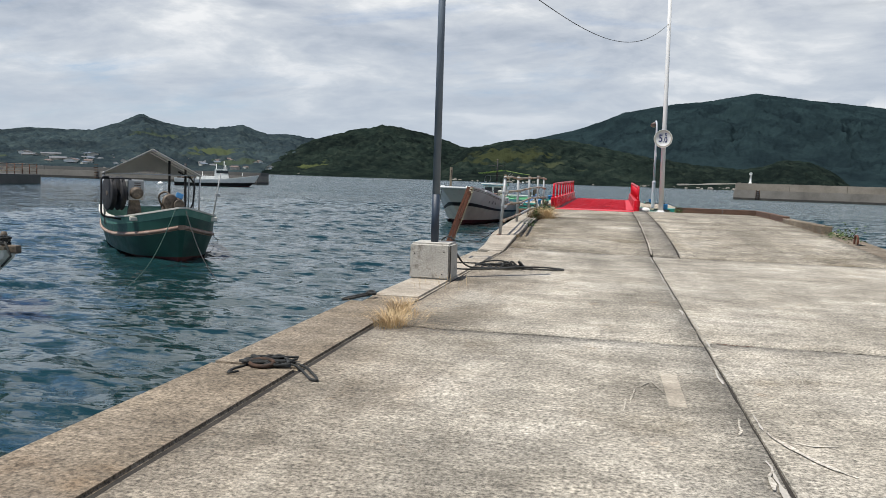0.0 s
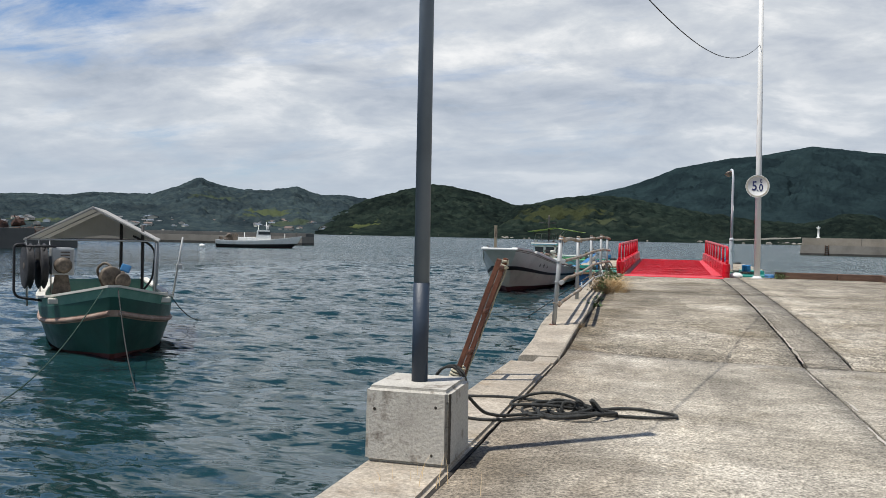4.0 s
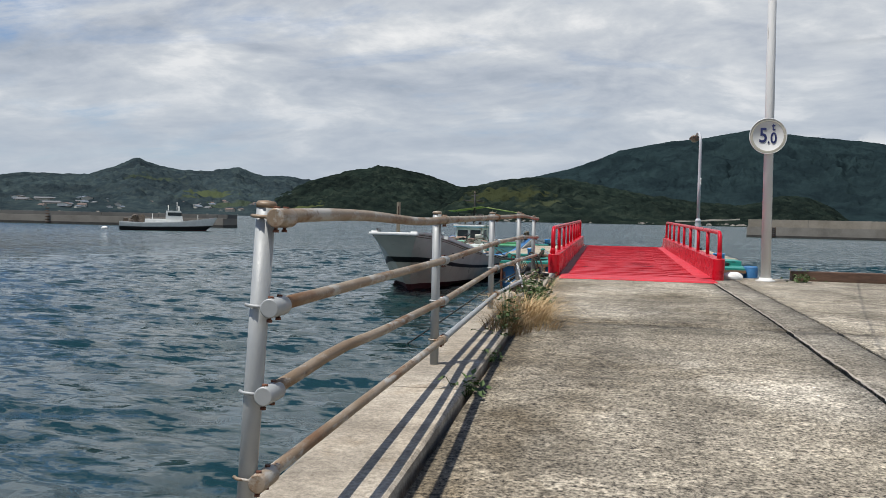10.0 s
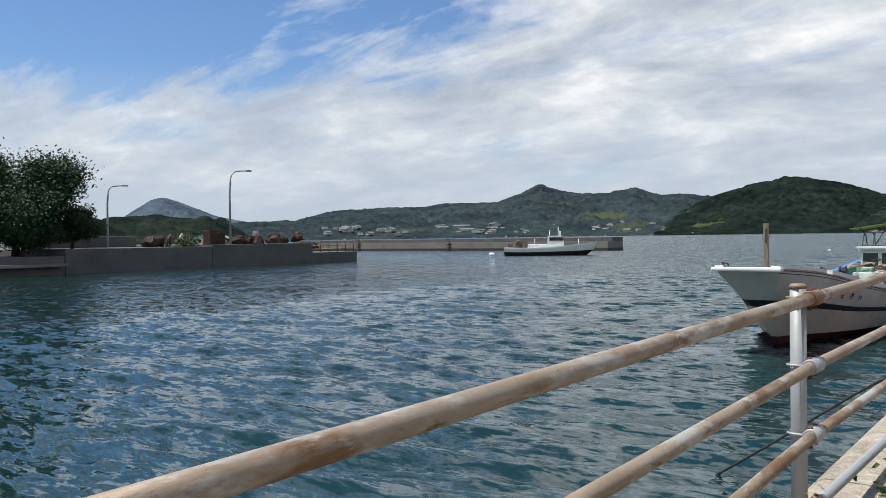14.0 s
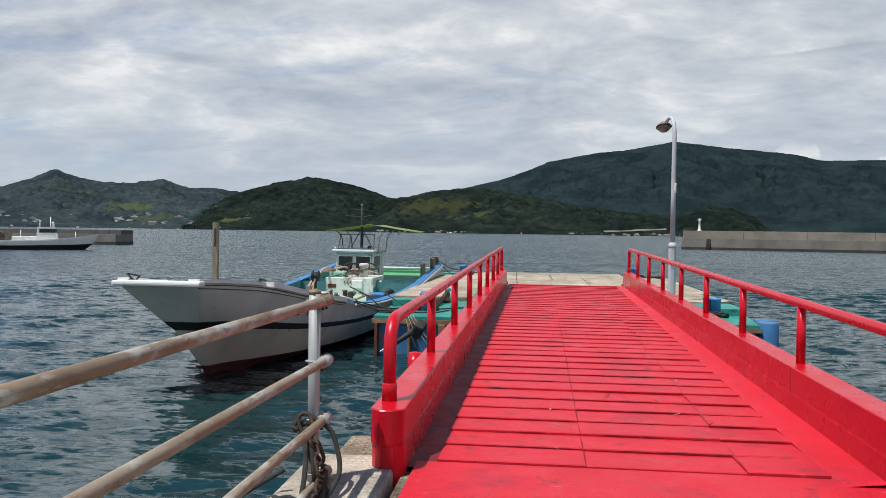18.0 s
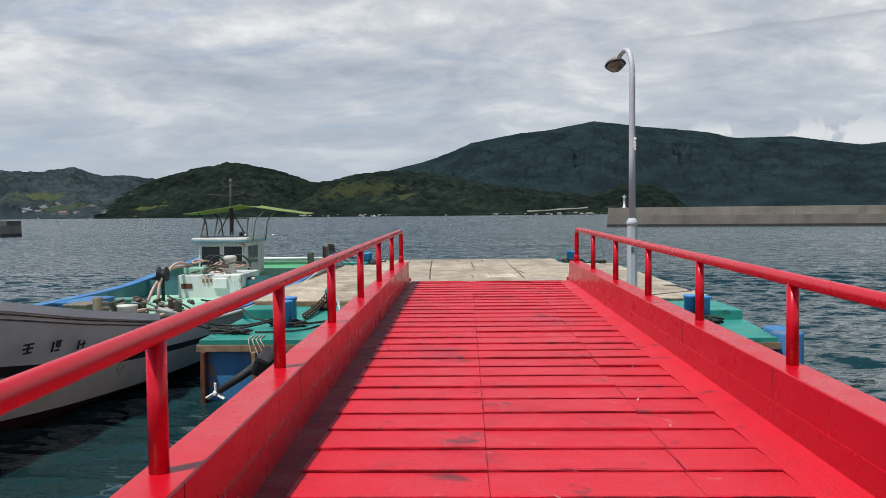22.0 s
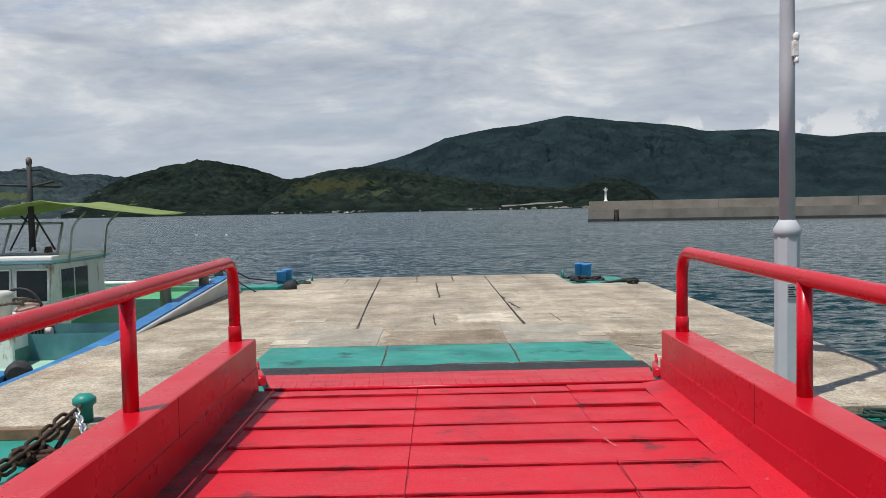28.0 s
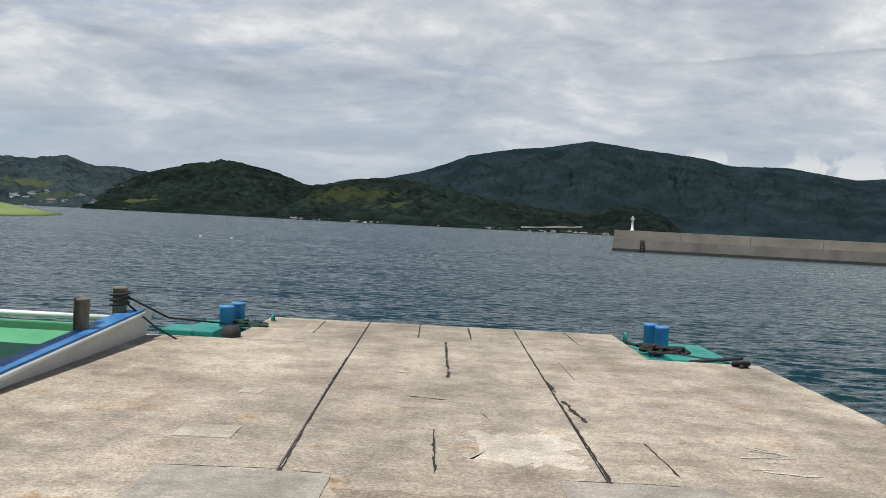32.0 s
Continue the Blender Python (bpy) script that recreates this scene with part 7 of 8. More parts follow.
# engine casing
cs, GEAR = 13.25, Matrix.Translation((0, 0.20, -0.06))
bm = B()
box(bm, cs, cs + 1.7, -0.74, 0.74, -0.50, 0.30, 0.03)
casing = part("engine_casing", bm, CABIN, boat, m=GEAR)
bm = B()
box(bm, cs - 0.05, cs + 0.001, -0.42, -0.10, -0.02, 0.22, 0.02)
part("hatch", bm, WHITE, casing)
bm = B()
box(bm, cs - 0.012, cs + 0.001, 0.40, 0.66, -0.02, 0.10, 0.004)
part("vent", bm, RUST, casing)
bm = B()
box(bm, cs + 0.05, cs + 0.5, -0.752, -0.74, -0.30, 0.0, 0.004)
box(bm, cs - 0.012, cs + 0.3, -0.752, -0.5, -0.42, -0.30, 0.004)
part("rust_run", bm, GREEN_LIGHT, casing)
bm = B()
lathe(bm, [(0.06, 0), (0.06, 0.22), (0.045, 0.23)], 14, m=pose(cs + 0.85, -0.62, 0.12, 90, 0, 0))
part("exhaust_pipe", bm, CREAM, casing)
bars(casing, Matrix.Translation((cs + 0.45, -0.757, 0.10)), [(0.1 * k, 0.0, 0.055, 0.10) for k in range(6)], DARK_JOINT, "registration")
bars(casing, Matrix.Translation((cs - 0.014, 0.16, 0.12)) @ Matrix.Rotation(radians(-90), 4, "Z"), [(0.09 * k, 0.0, 0.05, 0.09) for k in range(3)], RUST_STAIN, "registration")
# gear piled on the casing
r_ = random.Random(9)
for k in range(10):
    bm = B()
    x, y, z = cs + 0.25 + 1.1 * r_.random(), -0.5 + 1.0 * r_.random(), 0.30
    tube(bm, [(x + 0.28 * math.cos(a), y + 0.22 * math.sin(a), z + 0.04 + 0.05 * k / 2 + 0.03 * math.sin(2 * a)) for a in (i * 0.5 for i in range(13))], 0.022, 7)
    part("hose_coil", bm, HOSE if k % 3 == 0 else MACHINE, boat, m=GEAR)
bm = B()
box(bm, cs + 0.15, cs + 0.55, 0.18, 0.66, 0.30, 0.46, 0.03)
part("crate", bm, MINT, boat, m=GEAR)
bm = B()
lathe(bm, [(0.13, 0), (0.13, 0.30), (0.15, 0.31), (0.15, 0.40), (0.10, 0.42)], 16, m=pose(cs + 0.5, -0.35, 0.30))
part("filter_pot", bm, CREAM, boat, m=GEAR)
bm = B()
for dx, dy in ((0.55, -0.1), (0.8, -0.45), (0.65, 0.1)):
    tube(bm, [(cs + dx, dy + 0.30 * math.cos(a), 0.42 + 0.30 * math.sin(a)) for a in (math.pi * i / 10 for i in range(11))], 0.02, 7)
part("hose_hoop", bm, BLACK, boat, m=GEAR)
bm = B()
tube(bm, arc([(cs + 0.3, 0.5, 0.5), (cs - 0.1, 0.72, 0.62), (cs - 0.6, 0.95, 0.2), (cs - 0.8, 0.9, -0.2)], 0.3, 6), 0.035, 9)
tube(bm, arc([(cs + 0.4, 0.55, 0.48), (cs - 0.1, 0.85, 0.5), (cs - 0.5, 1.1, 0.1), (cs - 0.9, 1.1, -0.22)], 0.3, 6), 0.035, 9)
part("suction_hose", bm, HOSE, boat, m=GEAR)
# wheelhouse
ws, AFT = 15.35, Matrix.Translation((0, 0.54, -0.09))
bm = B()
prism(bm, [(ws, -0.42), (ws + 0.10, 1.02), (ws + 2.0, 1.02), (ws + 2.05, -0.42)], -0.61, 0.61)
bmesh.ops.bevel(bm, geom=bm.edges[:], offset=0.03, segments=2, affect="EDGES")
house = part("wheelhouse", bm, CABIN, boat, m=AFT)
for y0, y1 in ((-0.54, -0.04), (0.04, 0.54)):
    bm = B()
    prism(bm, [(ws + 0.045, 0.42), (ws + 0.085, 0.92), (ws + 0.115, 0.92), (ws + 0.075, 0.42)], y0, y1)
    part("front_window", bm, DARK_GLASS, house)
    bm = B()
    for a, b in (((y0, 0.42), (y1, 0.42)), ((y1, 0.42), (y1, 0.92)), ((y1, 0.92), (y0, 0.92)), ((y0, 0.92), (y0, 0.42))):
        tube(bm, [(ws + 0.035 + 0.04 * (a[1] - 0.42) / 0.5, a[0], a[1]), (ws + 0.035 + 0.04 * (b[1] - 0.42) / 0.5, b[0], b[1])], 0.018, 6)
    part("window_frame", bm, WHITE, house)
for sg in (-1, 1):
    for x0, x1 in ((0.35, 0.78), (0.84, 1.3)):
        bm = B()
        box(bm, ws + x0, ws + x1, min(sg * 0.595, sg * 0.618), max(sg * 0.595, sg * 0.618), 0.45, 0.90, 0.005)
        part("side_window", bm, DARK_GLASS, house)
bm = B()
box(bm, ws - 0.13, ws + 2.12, -0.69, 0.69, 1.02, 1.06, 0.015)
part("roof", bm, SEA_BLUE, house)
bm = B()
box(bm, ws - 0.15, ws + 2.14, -0.71, 0.71, 1.06, 1.13, 0.02)
part("roof_top", bm, WHITE, house)
bars(house, Matrix.Translation((ws + 0.25, -0.618, 0.28)), [(0.0, 0, 0.06, 0.08), (0.09, 0, 0.06, 0.08)], DARK_JOINT, "registration")
# flying windscreen and tarpaulin on the roof
bm = B()
for y in (-0.6, -0.2, 0.25, 0.6):
    tube(bm, [(ws + 0.25, y, 1.13), (ws + 0.55, y * 0.95, 1.62)], 0.02, 7)
tube(bm, [(ws + 0.55, -0.57, 1.62), (ws + 0.55, 0.57, 1.62)], 0.02, 7)
tube(bm, [(ws + 0.25, -0.6, 1.15), (ws + 0.25, 0.6, 1.15)], 0.02, 7)
part("windscreen_frame", bm, GALV, boat, m=AFT)
for y in (-0.58, 0.58):
    for s in (ws + 0.4, ws + 1.75):
        bm = B()
        tube(bm, arc([(s, y, 1.12), (s, y * 1.12, 1.70), (s, y * 1.5, 1.92)], 0.10, 5), 0.017, 8)
        part("awning_post", bm, GALV if y < 0 else BLACK, boat, m=Matrix.Translation((0, 0.40, -0.22)))
bm = B()
nu, nv = 14, 14
grid = [[bm.verts.new((ws - 0.1 + 2.3 * i / nu, -1.48 + 2.96 * j / nv, 1.66 + 0.22 * (1 - abs(2 * j / nv - 1)) ** 1.1 - 0.03 * math.sin(math.pi * i / nu) + 0.004 * math.sin(j * 1.9 + i))) for j in range(nv + 1)] for i in range(nu + 1)]
for i in range(nu):
    for j in range(nv):
        bm.faces.new((grid[i][j], grid[i + 1][j], grid[i + 1][j + 1], grid[i][j + 1])).smooth = True
tarp = part("awning", bm, TARP, boat, "lime green tarpaulin")
tarp.modifiers.new("thick", "SOLIDIFY").thickness = 0.008
bm = B()
tube(bm, [(ws + 0.35, 0.36, 1.1), (ws + 0.35, 0.36, 2.52)], [0.05, 0.038], 9)
for a in (-0.35, 0.35):
    tube(bm, [(ws + 0.35, 0.36 + a, 1.12), (ws + 0.35, 0.36, 1.75)], 0.014, 6)
tube(bm, [(ws + 0.1, 0.85, 2.14), (ws + 0.6, 0.0, 2.10)], 0.02, 6)
tube(bm, [(ws + 0.35, -0.02, 2.18), (ws + 0.35, 0.36, 2.10)], 0.02, 6)
tube(bm, [(ws + 0.35, 0.18, 2.36), (ws + 0.35, 0.54, 2.36)], 0.018, 6)
mast = part("mast", bm, BLACK, boat)
bm = B()
lathe(bm, [(0.03, 0.0), (0.045, 0.02), (0.045, 0.09), (0.02, 0.12)], 12, m=pose(ws + 0.35, 0.36, 2.44))
part("mast_light", bm, MACHINE, mast)
for y in (-0.45, 0.5):
    bm = B()
    lathe(bm, [(0.06, 0), (0.06, 0.10), (0.04, 0.14)], 12, m=pose(ws + 0.3, y, 1.12))
    part("roof_lamp", bm, CHAIN if y < 0 else CREAM, boat, m=AFT)
# aft: bitts, rail and blue tub
for s, y, h in ((18.55, -1.76, 0.36), (17.4, -1.80, 0.32), (15.6, -1.72, 0.2)):
    bm = B()
    lathe(bm, [(0.085, -0.35), (0.085, h - 0.02), (0.095, h - 0.01), (0.08, h + 0.01)], 14, m=pose(s, y, 0.40))
    part("bitt", bm, WOOD, boat)
bm = B()
tube(bm, [(18.55 + 0.11 * math.cos(a), -1.76 + 0.11 * math.sin(a), 0.52 + 0.006 * i) for i, a in enumerate(j * 0.6 for j in range(32))], 0.018, 7)
part("wound_rope", bm, ROPE, boat)
bm = B()
tube(bm, [(19.06, -1.74, 0.30), (19.06, 1.74, 0.30)], 0.04, 8)
part("stern_rail", bm, WHITE, boat)
bm = B()
box(bm, 18.98, 19.14, -1.77, 1.77, -0.24, 0.22, 0.02)
part("transom", bm, BRIGHT_GREEN, boat)
bm = B()
lathe(bm, [(0.10, -0.14), (0.14, -0.08), (0.14, 0.08), (0.10, 0.14)], 14, m=pose(11.9, -1.3, -0.1, 0, 90, 20))
part("round_fender", bm, BLACK, boat)
bm = B()
for k in range(5):
    tube(bm, [(8.2 + 0.7 * k + 0.3 * math.cos(a), -1.2 + 0.25 * math.sin(a * 1.1), -0.23 + 0.01 * i % 3 * 0.02) for i, a in enumerate(j * 0.55 for j in range(15))], 0.016, 6)
part("deck_ropes", bm, ROPE_GREEN, boat)
bm = B()
tube(bm, [(18.6, -1.80, 0.66), (19.1, -2.2, 0.34), (20.3, -2.75, 0.14)], 0.014, 6)
tube(bm, [(18.6, -1.80, 0.58), (18.8, -2.15, 0.24), (19.0, -2.4, 0.05), (20.4, -2.8, 0.10)], 0.014, 6)
ob = tagged(part("mooring_line", bm, ROPE), "black stern lines from the boat to the bollards", "rope")
ob.matrix_basis = boat.matrix_basis.copy()
bm = B()
tube(bm, [(5.6, -1.62, 0.5), (5.2, -2.1, 0.35), (4.95, -2.4, 0.15)], 0.014, 6)
tube(bm, [(7.6, -1.9, 0.28), (6.4, -2.6, 0.08), (6.0, -3.2, 0.05)], 0.014, 6)
ob = tagged(part("mooring_line", bm, ROPE), "black bow spring lines to the pontoon", "rope")
ob.matrix_basis = boat.matrix_basis.copy()

# -- green boat with the awning, bow on
gb = thing("green_boat", pose(-9.75, 19.65, 0, 0, 0, 129) @ Matrix.Scale(1.06, 4), "dark green open fishing boat with a white awning", "boat")
SHIFT = Matrix.Translation((3.7, 0.10, -0.10)) @ Matrix.Rotation(radians(-6), 4, "Z") @ Matrix.Translation((-3.7, 0, 0))
ST = [[(0.0, 0.05, 0.36), (0.03, 0.05, 0.22), (0.08, 0.05, 0.02), (0.10, 0.05, -0.08), (0.28, 0.03, -0.66), (0.6, 0.02, -1.1)],
      [(0.5, 0.52, 0.24), (0.52, 0.50, 0.10), (0.54, 0.48, -0.10), (0.55, 0.46, -0.20), (0.7, 0.32, -0.68), (0.9, 0.03, -1.1)],
      [(1.3, 0.92, 0.12), (1.3, 0.90, -0.02), (1.3, 0.88, -0.20), (1.3, 0.86, -0.30), (1.35, 0.72, -0.70), (1.4, 0.04, -1.1)],
      [(2.8, 1.10, 0.02), (2.8, 1.09, -0.12), (2.8, 1.07, -0.28), (2.8, 1.05, -0.38), (2.8, 0.95, -0.70), (2.8, 0.05, -1.1)],
      [(4.8, 1.10, 0.02), (4.8, 1.09, -0.12), (4.8, 1.07, -0.28), (4.8, 1.05, -0.38), (4.8, 0.95, -0.70), (4.8, 0.05, -1.1)],
      [(6.6, 0.95, 0.12), (6.6, 0.94, -0.02), (6.6, 0.92, -0.20), (6.6, 0.90, -0.30), (6.6, 0.80, -0.70), (6.6, 0.05, -1.1)]]
GS = hull(gb, ST, [("topside", 0, 1, GREEN_LIGHT), ("upper_hull", 1, 2, GREEN_HULL), ("rub_strake", 2, 3, STRAKE), ("lower_hull", 3, 4, GREEN_HULL), ("bottom", 4, 5, ANTIFOUL)],
          deck=[("foredeck", 0, 0.02, 0.05, CREAM, 0.0, 1.4), ("deck", 0, 0.34, 0.10, WOOD, 1.4, 6.4)], bulwark=GREEN_LIGHT)
gunwale(gb, GS, 0.0, 6.6, 0.12, 0.035, CREAM)
for sg in (-1, 1):
    bm = B()
    tube(bm, [((a[0] + b[0]) / 2, sg * ((a[1] + b[1]) / 2 + 0.012), (a[2] + b[2]) / 2) for a, b in zip(GS[:, 2], GS[:, 3])], 0.035, 8)
    part("strake_bead", bm, STRAKE, gb)
    bm = B()
    prism(bm, [(0.0, 1.70), (sg * 1.06, 1.13), (sg * 1.06, 1.105), (0.0, 1.675)], 2.2, 5.2, "y")
    bmesh.ops.transform(bm, matrix=Matrix(((0, 1, 0, 0), (1, 0, 0, 0), (0, 0, 1, 0), (0, 0, 0, 1))), verts=bm.verts[:])
    bmesh.ops.recalc_face_normals(bm, faces=bm.faces[:])
    part("awning", bm, CLOTH, gb, "dusty white awning cloth", m=SHIFT)
    for s in (2.25, 3.7, 5.15):
        bm = B()
        tube(bm, [(s, sg * 1.0, 0.0), (s, sg * 1.03, 1.15)], 0.018, 8)
        part("awning_post", bm, GALV, gb, m=SHIFT)
        bm = B()
        tube(bm, [(s, 0, 1.67), (s, sg * 1.06, 1.11)], 0.016, 8)
        part("awning_rafter", bm, GALV, gb, m=SHIFT)
bm = B()
prism(bm, [(-1.04, 1.10), (-0.5, 1.12), (0.0, 1.20), (0.5, 1.12), (1.04, 1.10), (0.0, 1.665)], 5.02, 5.03, "x")
part("awning_gable", bm, CLOTH, gb, "dusty white awning cloth", m=SHIFT)
bm = B()
tube(bm, [(2.2, 0, 1.66), (5.2, 0, 1.66)], 0.018, 8)
part("ridge_pole", bm, GALV, gb, m=SHIFT)
bm = B()
tube(bm, [(2.25, -1.05, 1.12), (2.25, 1.05, 1.12)], 0.014, 8)
part("tie_rod", bm, GALV, gb, m=SHIFT)
for y, h in ((0.05, 1.35), (-0.32, 1.3)):
    bm = B()
    tube(bm, [(3.1, y - 0.3, -0.3), (3.1, y - 0.3, h)], 0.028, 8)
    part("deck_pipe", bm, BLACK, gb)
bm = B()
tube(bm, arc([(3.1, -0.45, 1.1), (3.1, -0.85, 0.9), (3.1, -0.8, 0.3), (3.1, -0.6, 0.05)], 0.2, 6), 0.02, 8)
part("hose", bm, BLACK, gb)
# hauler on the quarter: two black wheels and a grey motor
for k in range(2):
    bm = B()
    lathe(bm, [(0.06, -0.05), (0.34, -0.055), (0.37, -0.04), (0.30, 0.0), (0.37, 0.04), (0.34, 0.055), (0.06, 0.05)], 26, m=pose(1.72, 1.02 + 0.20 * k, 0.60, 90, 0, 12))
    part("hauler_wheel", bm, BLACK, gb)
    bm = B()
    lathe(bm, [(0.05, -0.06), (0.07, 0.0), (0.05, 0.06)], 14, m=pose(1.72, 1.02 + 0.20 * k, 0.60, 90, 0, 12))
    part("wheel_hub", bm, MACHINE, gb)
bm = B()
tube(bm, arc([(1.55, 1.25, 0.95), (1.5, 1.40, 0.95), (1.55, 1.40, 0.12), (1.6, 1.0, 0.05)], 0.12, 5), 0.02, 8)
tube(bm, [(1.55, 0.8, 0.92), (1.55, 1.40, 0.92)], 0.02, 8)
part("hauler_guard", bm, BLACK, gb)
bm = B()
box(bm, -0.15, 0.15, -0.17, 0.17, -0.20, 0.24, 0.03, m=pose(1.7, 0.72, 0.66, 0, 0, 10))
motor = part("hauler_motor", bm, GALV, gb, "grey hauler motor")
bm = B()
lathe(bm, [(0.08, -0.10), (0.13, -0.07), (0.13, 0.10), (0.08, 0.14)], 16, m=pose(1.50, 0.70, 0.62, 0, 90, 10))
part("motor_drum", bm, MACHINE, motor)
bm = B()
for k in range(3):
    box(bm, 1.545, 1.555, 0.6, 0.85, 0.72 + 0.05 * k, 0.74 + 0.05 * k)
part("cooling_ribs", bm, MACHINE, motor)
bm = B()
prism(bm, [(0.50, -0.3), (0.92, -0.3), (0.82, 0.46), (0.62, 0.46)], 1.6, 1.78, "x")
part("hauler_stand", bm, MACHINE, gb)
# exposed engine with its flywheel and pulleys
for y, z, r_ in ((-0.02, 0.42, 0.17), (-0.20, 0.36, 0.12)):
    bm = B()
    lathe(bm, [(0.03, -0.04), (r_, -0.045), (r_ + 0.015, -0.03), (r_ * 0.8, 0.0), (r_ + 0.015, 0.03), (r_, 0.045), (0.03, 0.04)], 20, m=pose(1.62, y, z, 0, 90, 20))
    part("flywheel", bm, MACHINE, gb)
bm = B()
box(bm, 1.62, 1.98, -0.28, 0.12, -0.2, 0.34, 0.05)
for k in range(3):
    lathe(bm, [(0.05, 0), (0.05, 0.16), (0.03, 0.2)], 12, m=pose(1.7 + 0.1 * k, -0.2 + 0.12 * k, 0.32))
tube(bm, arc([(1.9, 0.1, 0.3), (1.9, 0.2, 0.55), (1.8, 0.05, 0.68), (1.7, -0.1, 0.5)], 0.12, 5), 0.022, 8)
part("engine", bm, MACHINE, gb, "rusty exposed engine")
bm = B()
box(bm, -0.03, 0.03, -0.08, 0.08, 0, 0.13, 0.02, m=pose(1.85, -0.24, 0.5, 20, 10, 0))
part("engine_rag", bm, BLUE, gb, "blue rag on the engine")
bm = B()
box(bm, 0.9, 1.05, -0.9, 0.9, 0.05, 0.14, 0.02)
part("cross_beam", bm, CREAM, gb)
for s, y in ((2.2, -0.9), (2.6, -0.75), (1.9, -0.6), (4.0, -0.8)):
    bm = B()
    lathe(bm, [(0.09, 0), (0.09, 0.22), (0.10, 0.23), (0.02, 0.235)], 14, m=pose(s, y, -0.3 + 0.2 * (s < 2.5)))
    part("bucket", bm, BLUE if s in (2.6, 4.0) else CREAM, gb)
bm = B()
tube(bm, [(2.1, -1.05, 0.02), (2.0, -1.2, 1.1)], 0.016, 7)
box(bm, 2.0, 2.1, -1.2, -1.1, 0.55, 0.63, 0.01)
part("light_stay", bm, GALV, gb)
for k, (a, b, sag, mat_) in enumerate((((0.1, 0.12, 0.36), (-8.71, 15.66, -0.86), 0.30, ROPE_GREEN), ((0.05, -0.06, 0.34), (-8.07, 17.88, -0.86), 0.20, ROPE), ((3.4, -1.10, 0.05), (-12.24, 26.76, -0.86), 0.25, ROPE))):
    bm = B()
    a, b = gb.matrix_basis @ Vector(a), Vector(b)
    tube(bm, [a.lerp(b, i / 14) - Vector((0, 0, sag * math.sin(math.pi * i / 14))) for i in range(15)], 0.009, 6)
    tagged(part("mooring_line", bm, mat_), "mooring line running from the green boat into the water", "rope")

# -- white boat whose bow reaches in from the west
wb = thing("white_boat", pose(-8.42, 12.75, 0, 0, 0, 176), "white wooden boat bow with a pipe awning frame", "boat")
ST = [[(0.0, 0.10, 0.10), (0.05, 0.10, -0.02), (0.55, 0.06, -0.45), (0.95, 0.03, -0.85), (1.2, 0.02, -1.1)],
      [(0.9, 0.55, 0.04), (0.95, 0.53, -0.08), (1.3, 0.42, -0.45), (1.6, 0.30, -0.85), (1.7, 0.03, -1.1)],
      [(2.4, 0.95, -0.04), (2.4, 0.93, -0.16), (2.5, 0.84, -0.48), (2.6, 0.72, -0.85), (2.6, 0.04, -1.1)],
      [(4.5, 1.10, -0.06), (4.5, 1.08, -0.18), (4.5, 1.02, -0.5), (4.5, 0.92, -0.85), (4.5, 0.05, -1.1)],
      [(7.0, 1.0, 0.04), (7.0, 0.98, -0.1), (7.0, 0.92, -0.45), (7.0, 0.84, -0.85), (7.0, 0.05, -1.1)]]
WS = hull(wb, ST, [("topside", 0, 1, WHITE), ("side", 1, 3, WHITE), ("bottom", 3, 4, ANTIFOUL)], deck=[("foredeck", 0, 0.02, 0.05, CREAM, 0.0, 1.6), ("deck", 0, 0.3, 0.10, CREAM, 1.6, 6.9)])
gunwale(wb, WS, 0.0, 7.0, 0.12, 0.04, WOOD)
bm = B()
box(bm, -0.12, 0.12, -0.05, 0.05, 0.05, 0.16, 0.02)
lathe(bm, [(0.03, 0.1), (0.035, 0.2), (0.045, 0.27), (0.03, 0.31)], 12, m=pose(0.12, 0, 0.02))
part("bow_bitt", bm, MACHINE, wb)
bm = B()
for k in range(7):
    tube(bm, [(0.10 + (0.05 + 0.012 * (k % 3)) * math.cos(a), (0.05 + 0.014 * (k % 2)) * math.sin(a), 0.15 + 0.018 * k + 0.014 * math.sin(a + k)) for a in (2 * math.pi * i / 12 for i in range(13))], 0.013, 6)
tube(bm, [(0.06, 0.05, 0.2), (-0.02, 0.09, 0.12), (-0.06, 0.08, 0.02), (0.05, 0.12, -0.12)], 0.014, 6)
part("wound_rope", bm, ROPE, wb, "black rope wound on the bitt")
for s in (0.85, 1.45, 3.6):
    for sg in (-1, 1):
        bm = B()
        w = float(np.interp(s, WS[:, 0, 0], WS[:, 0, 1])) - 0.06
        tube(bm, [(s, sg * w, 0.0), (s + 0.03, sg * w * 1.02, 1.14)], 0.022, 8)
        part("awning_post", bm, GALV, wb)
bm = B()
grid = [[bm.verts.new((0.7 + 3.2 * i / 8, (-0.62 - 0.3 * min(1, i / 4)) * (1 - 2 * j / 6), 1.15 + 0.10 * i / 8 + 0.16 * (1 - abs(2 * j / 6 - 1)))) for j in range(7)] for i in range(9)]
for i in range(8):
    for j in range(6):
        bm.faces.new((grid[i][j], grid[i + 1][j], grid[i + 1][j + 1], grid[i][j + 1])).smooth = True
ob = part("awning", bm, CLOTH, wb, "dusty white awning cloth")
ob.modifiers.new("thick", "SOLIDIFY").thickness = 0.012
bars(wb, Matrix.Translation((1.15, 0.515, -0.17)) @ Matrix.Rotation(radians(180 - 12), 4, "Z"), [(0.0, 0, 0.05, 0.09), (0.08, 0.01, 0.05, 0.09), (0.16, 0.02, 0.06, 0.09), (0.05, -0.08, 0.04, 0.04)], BLACK, "hull_lettering")
bm = B()
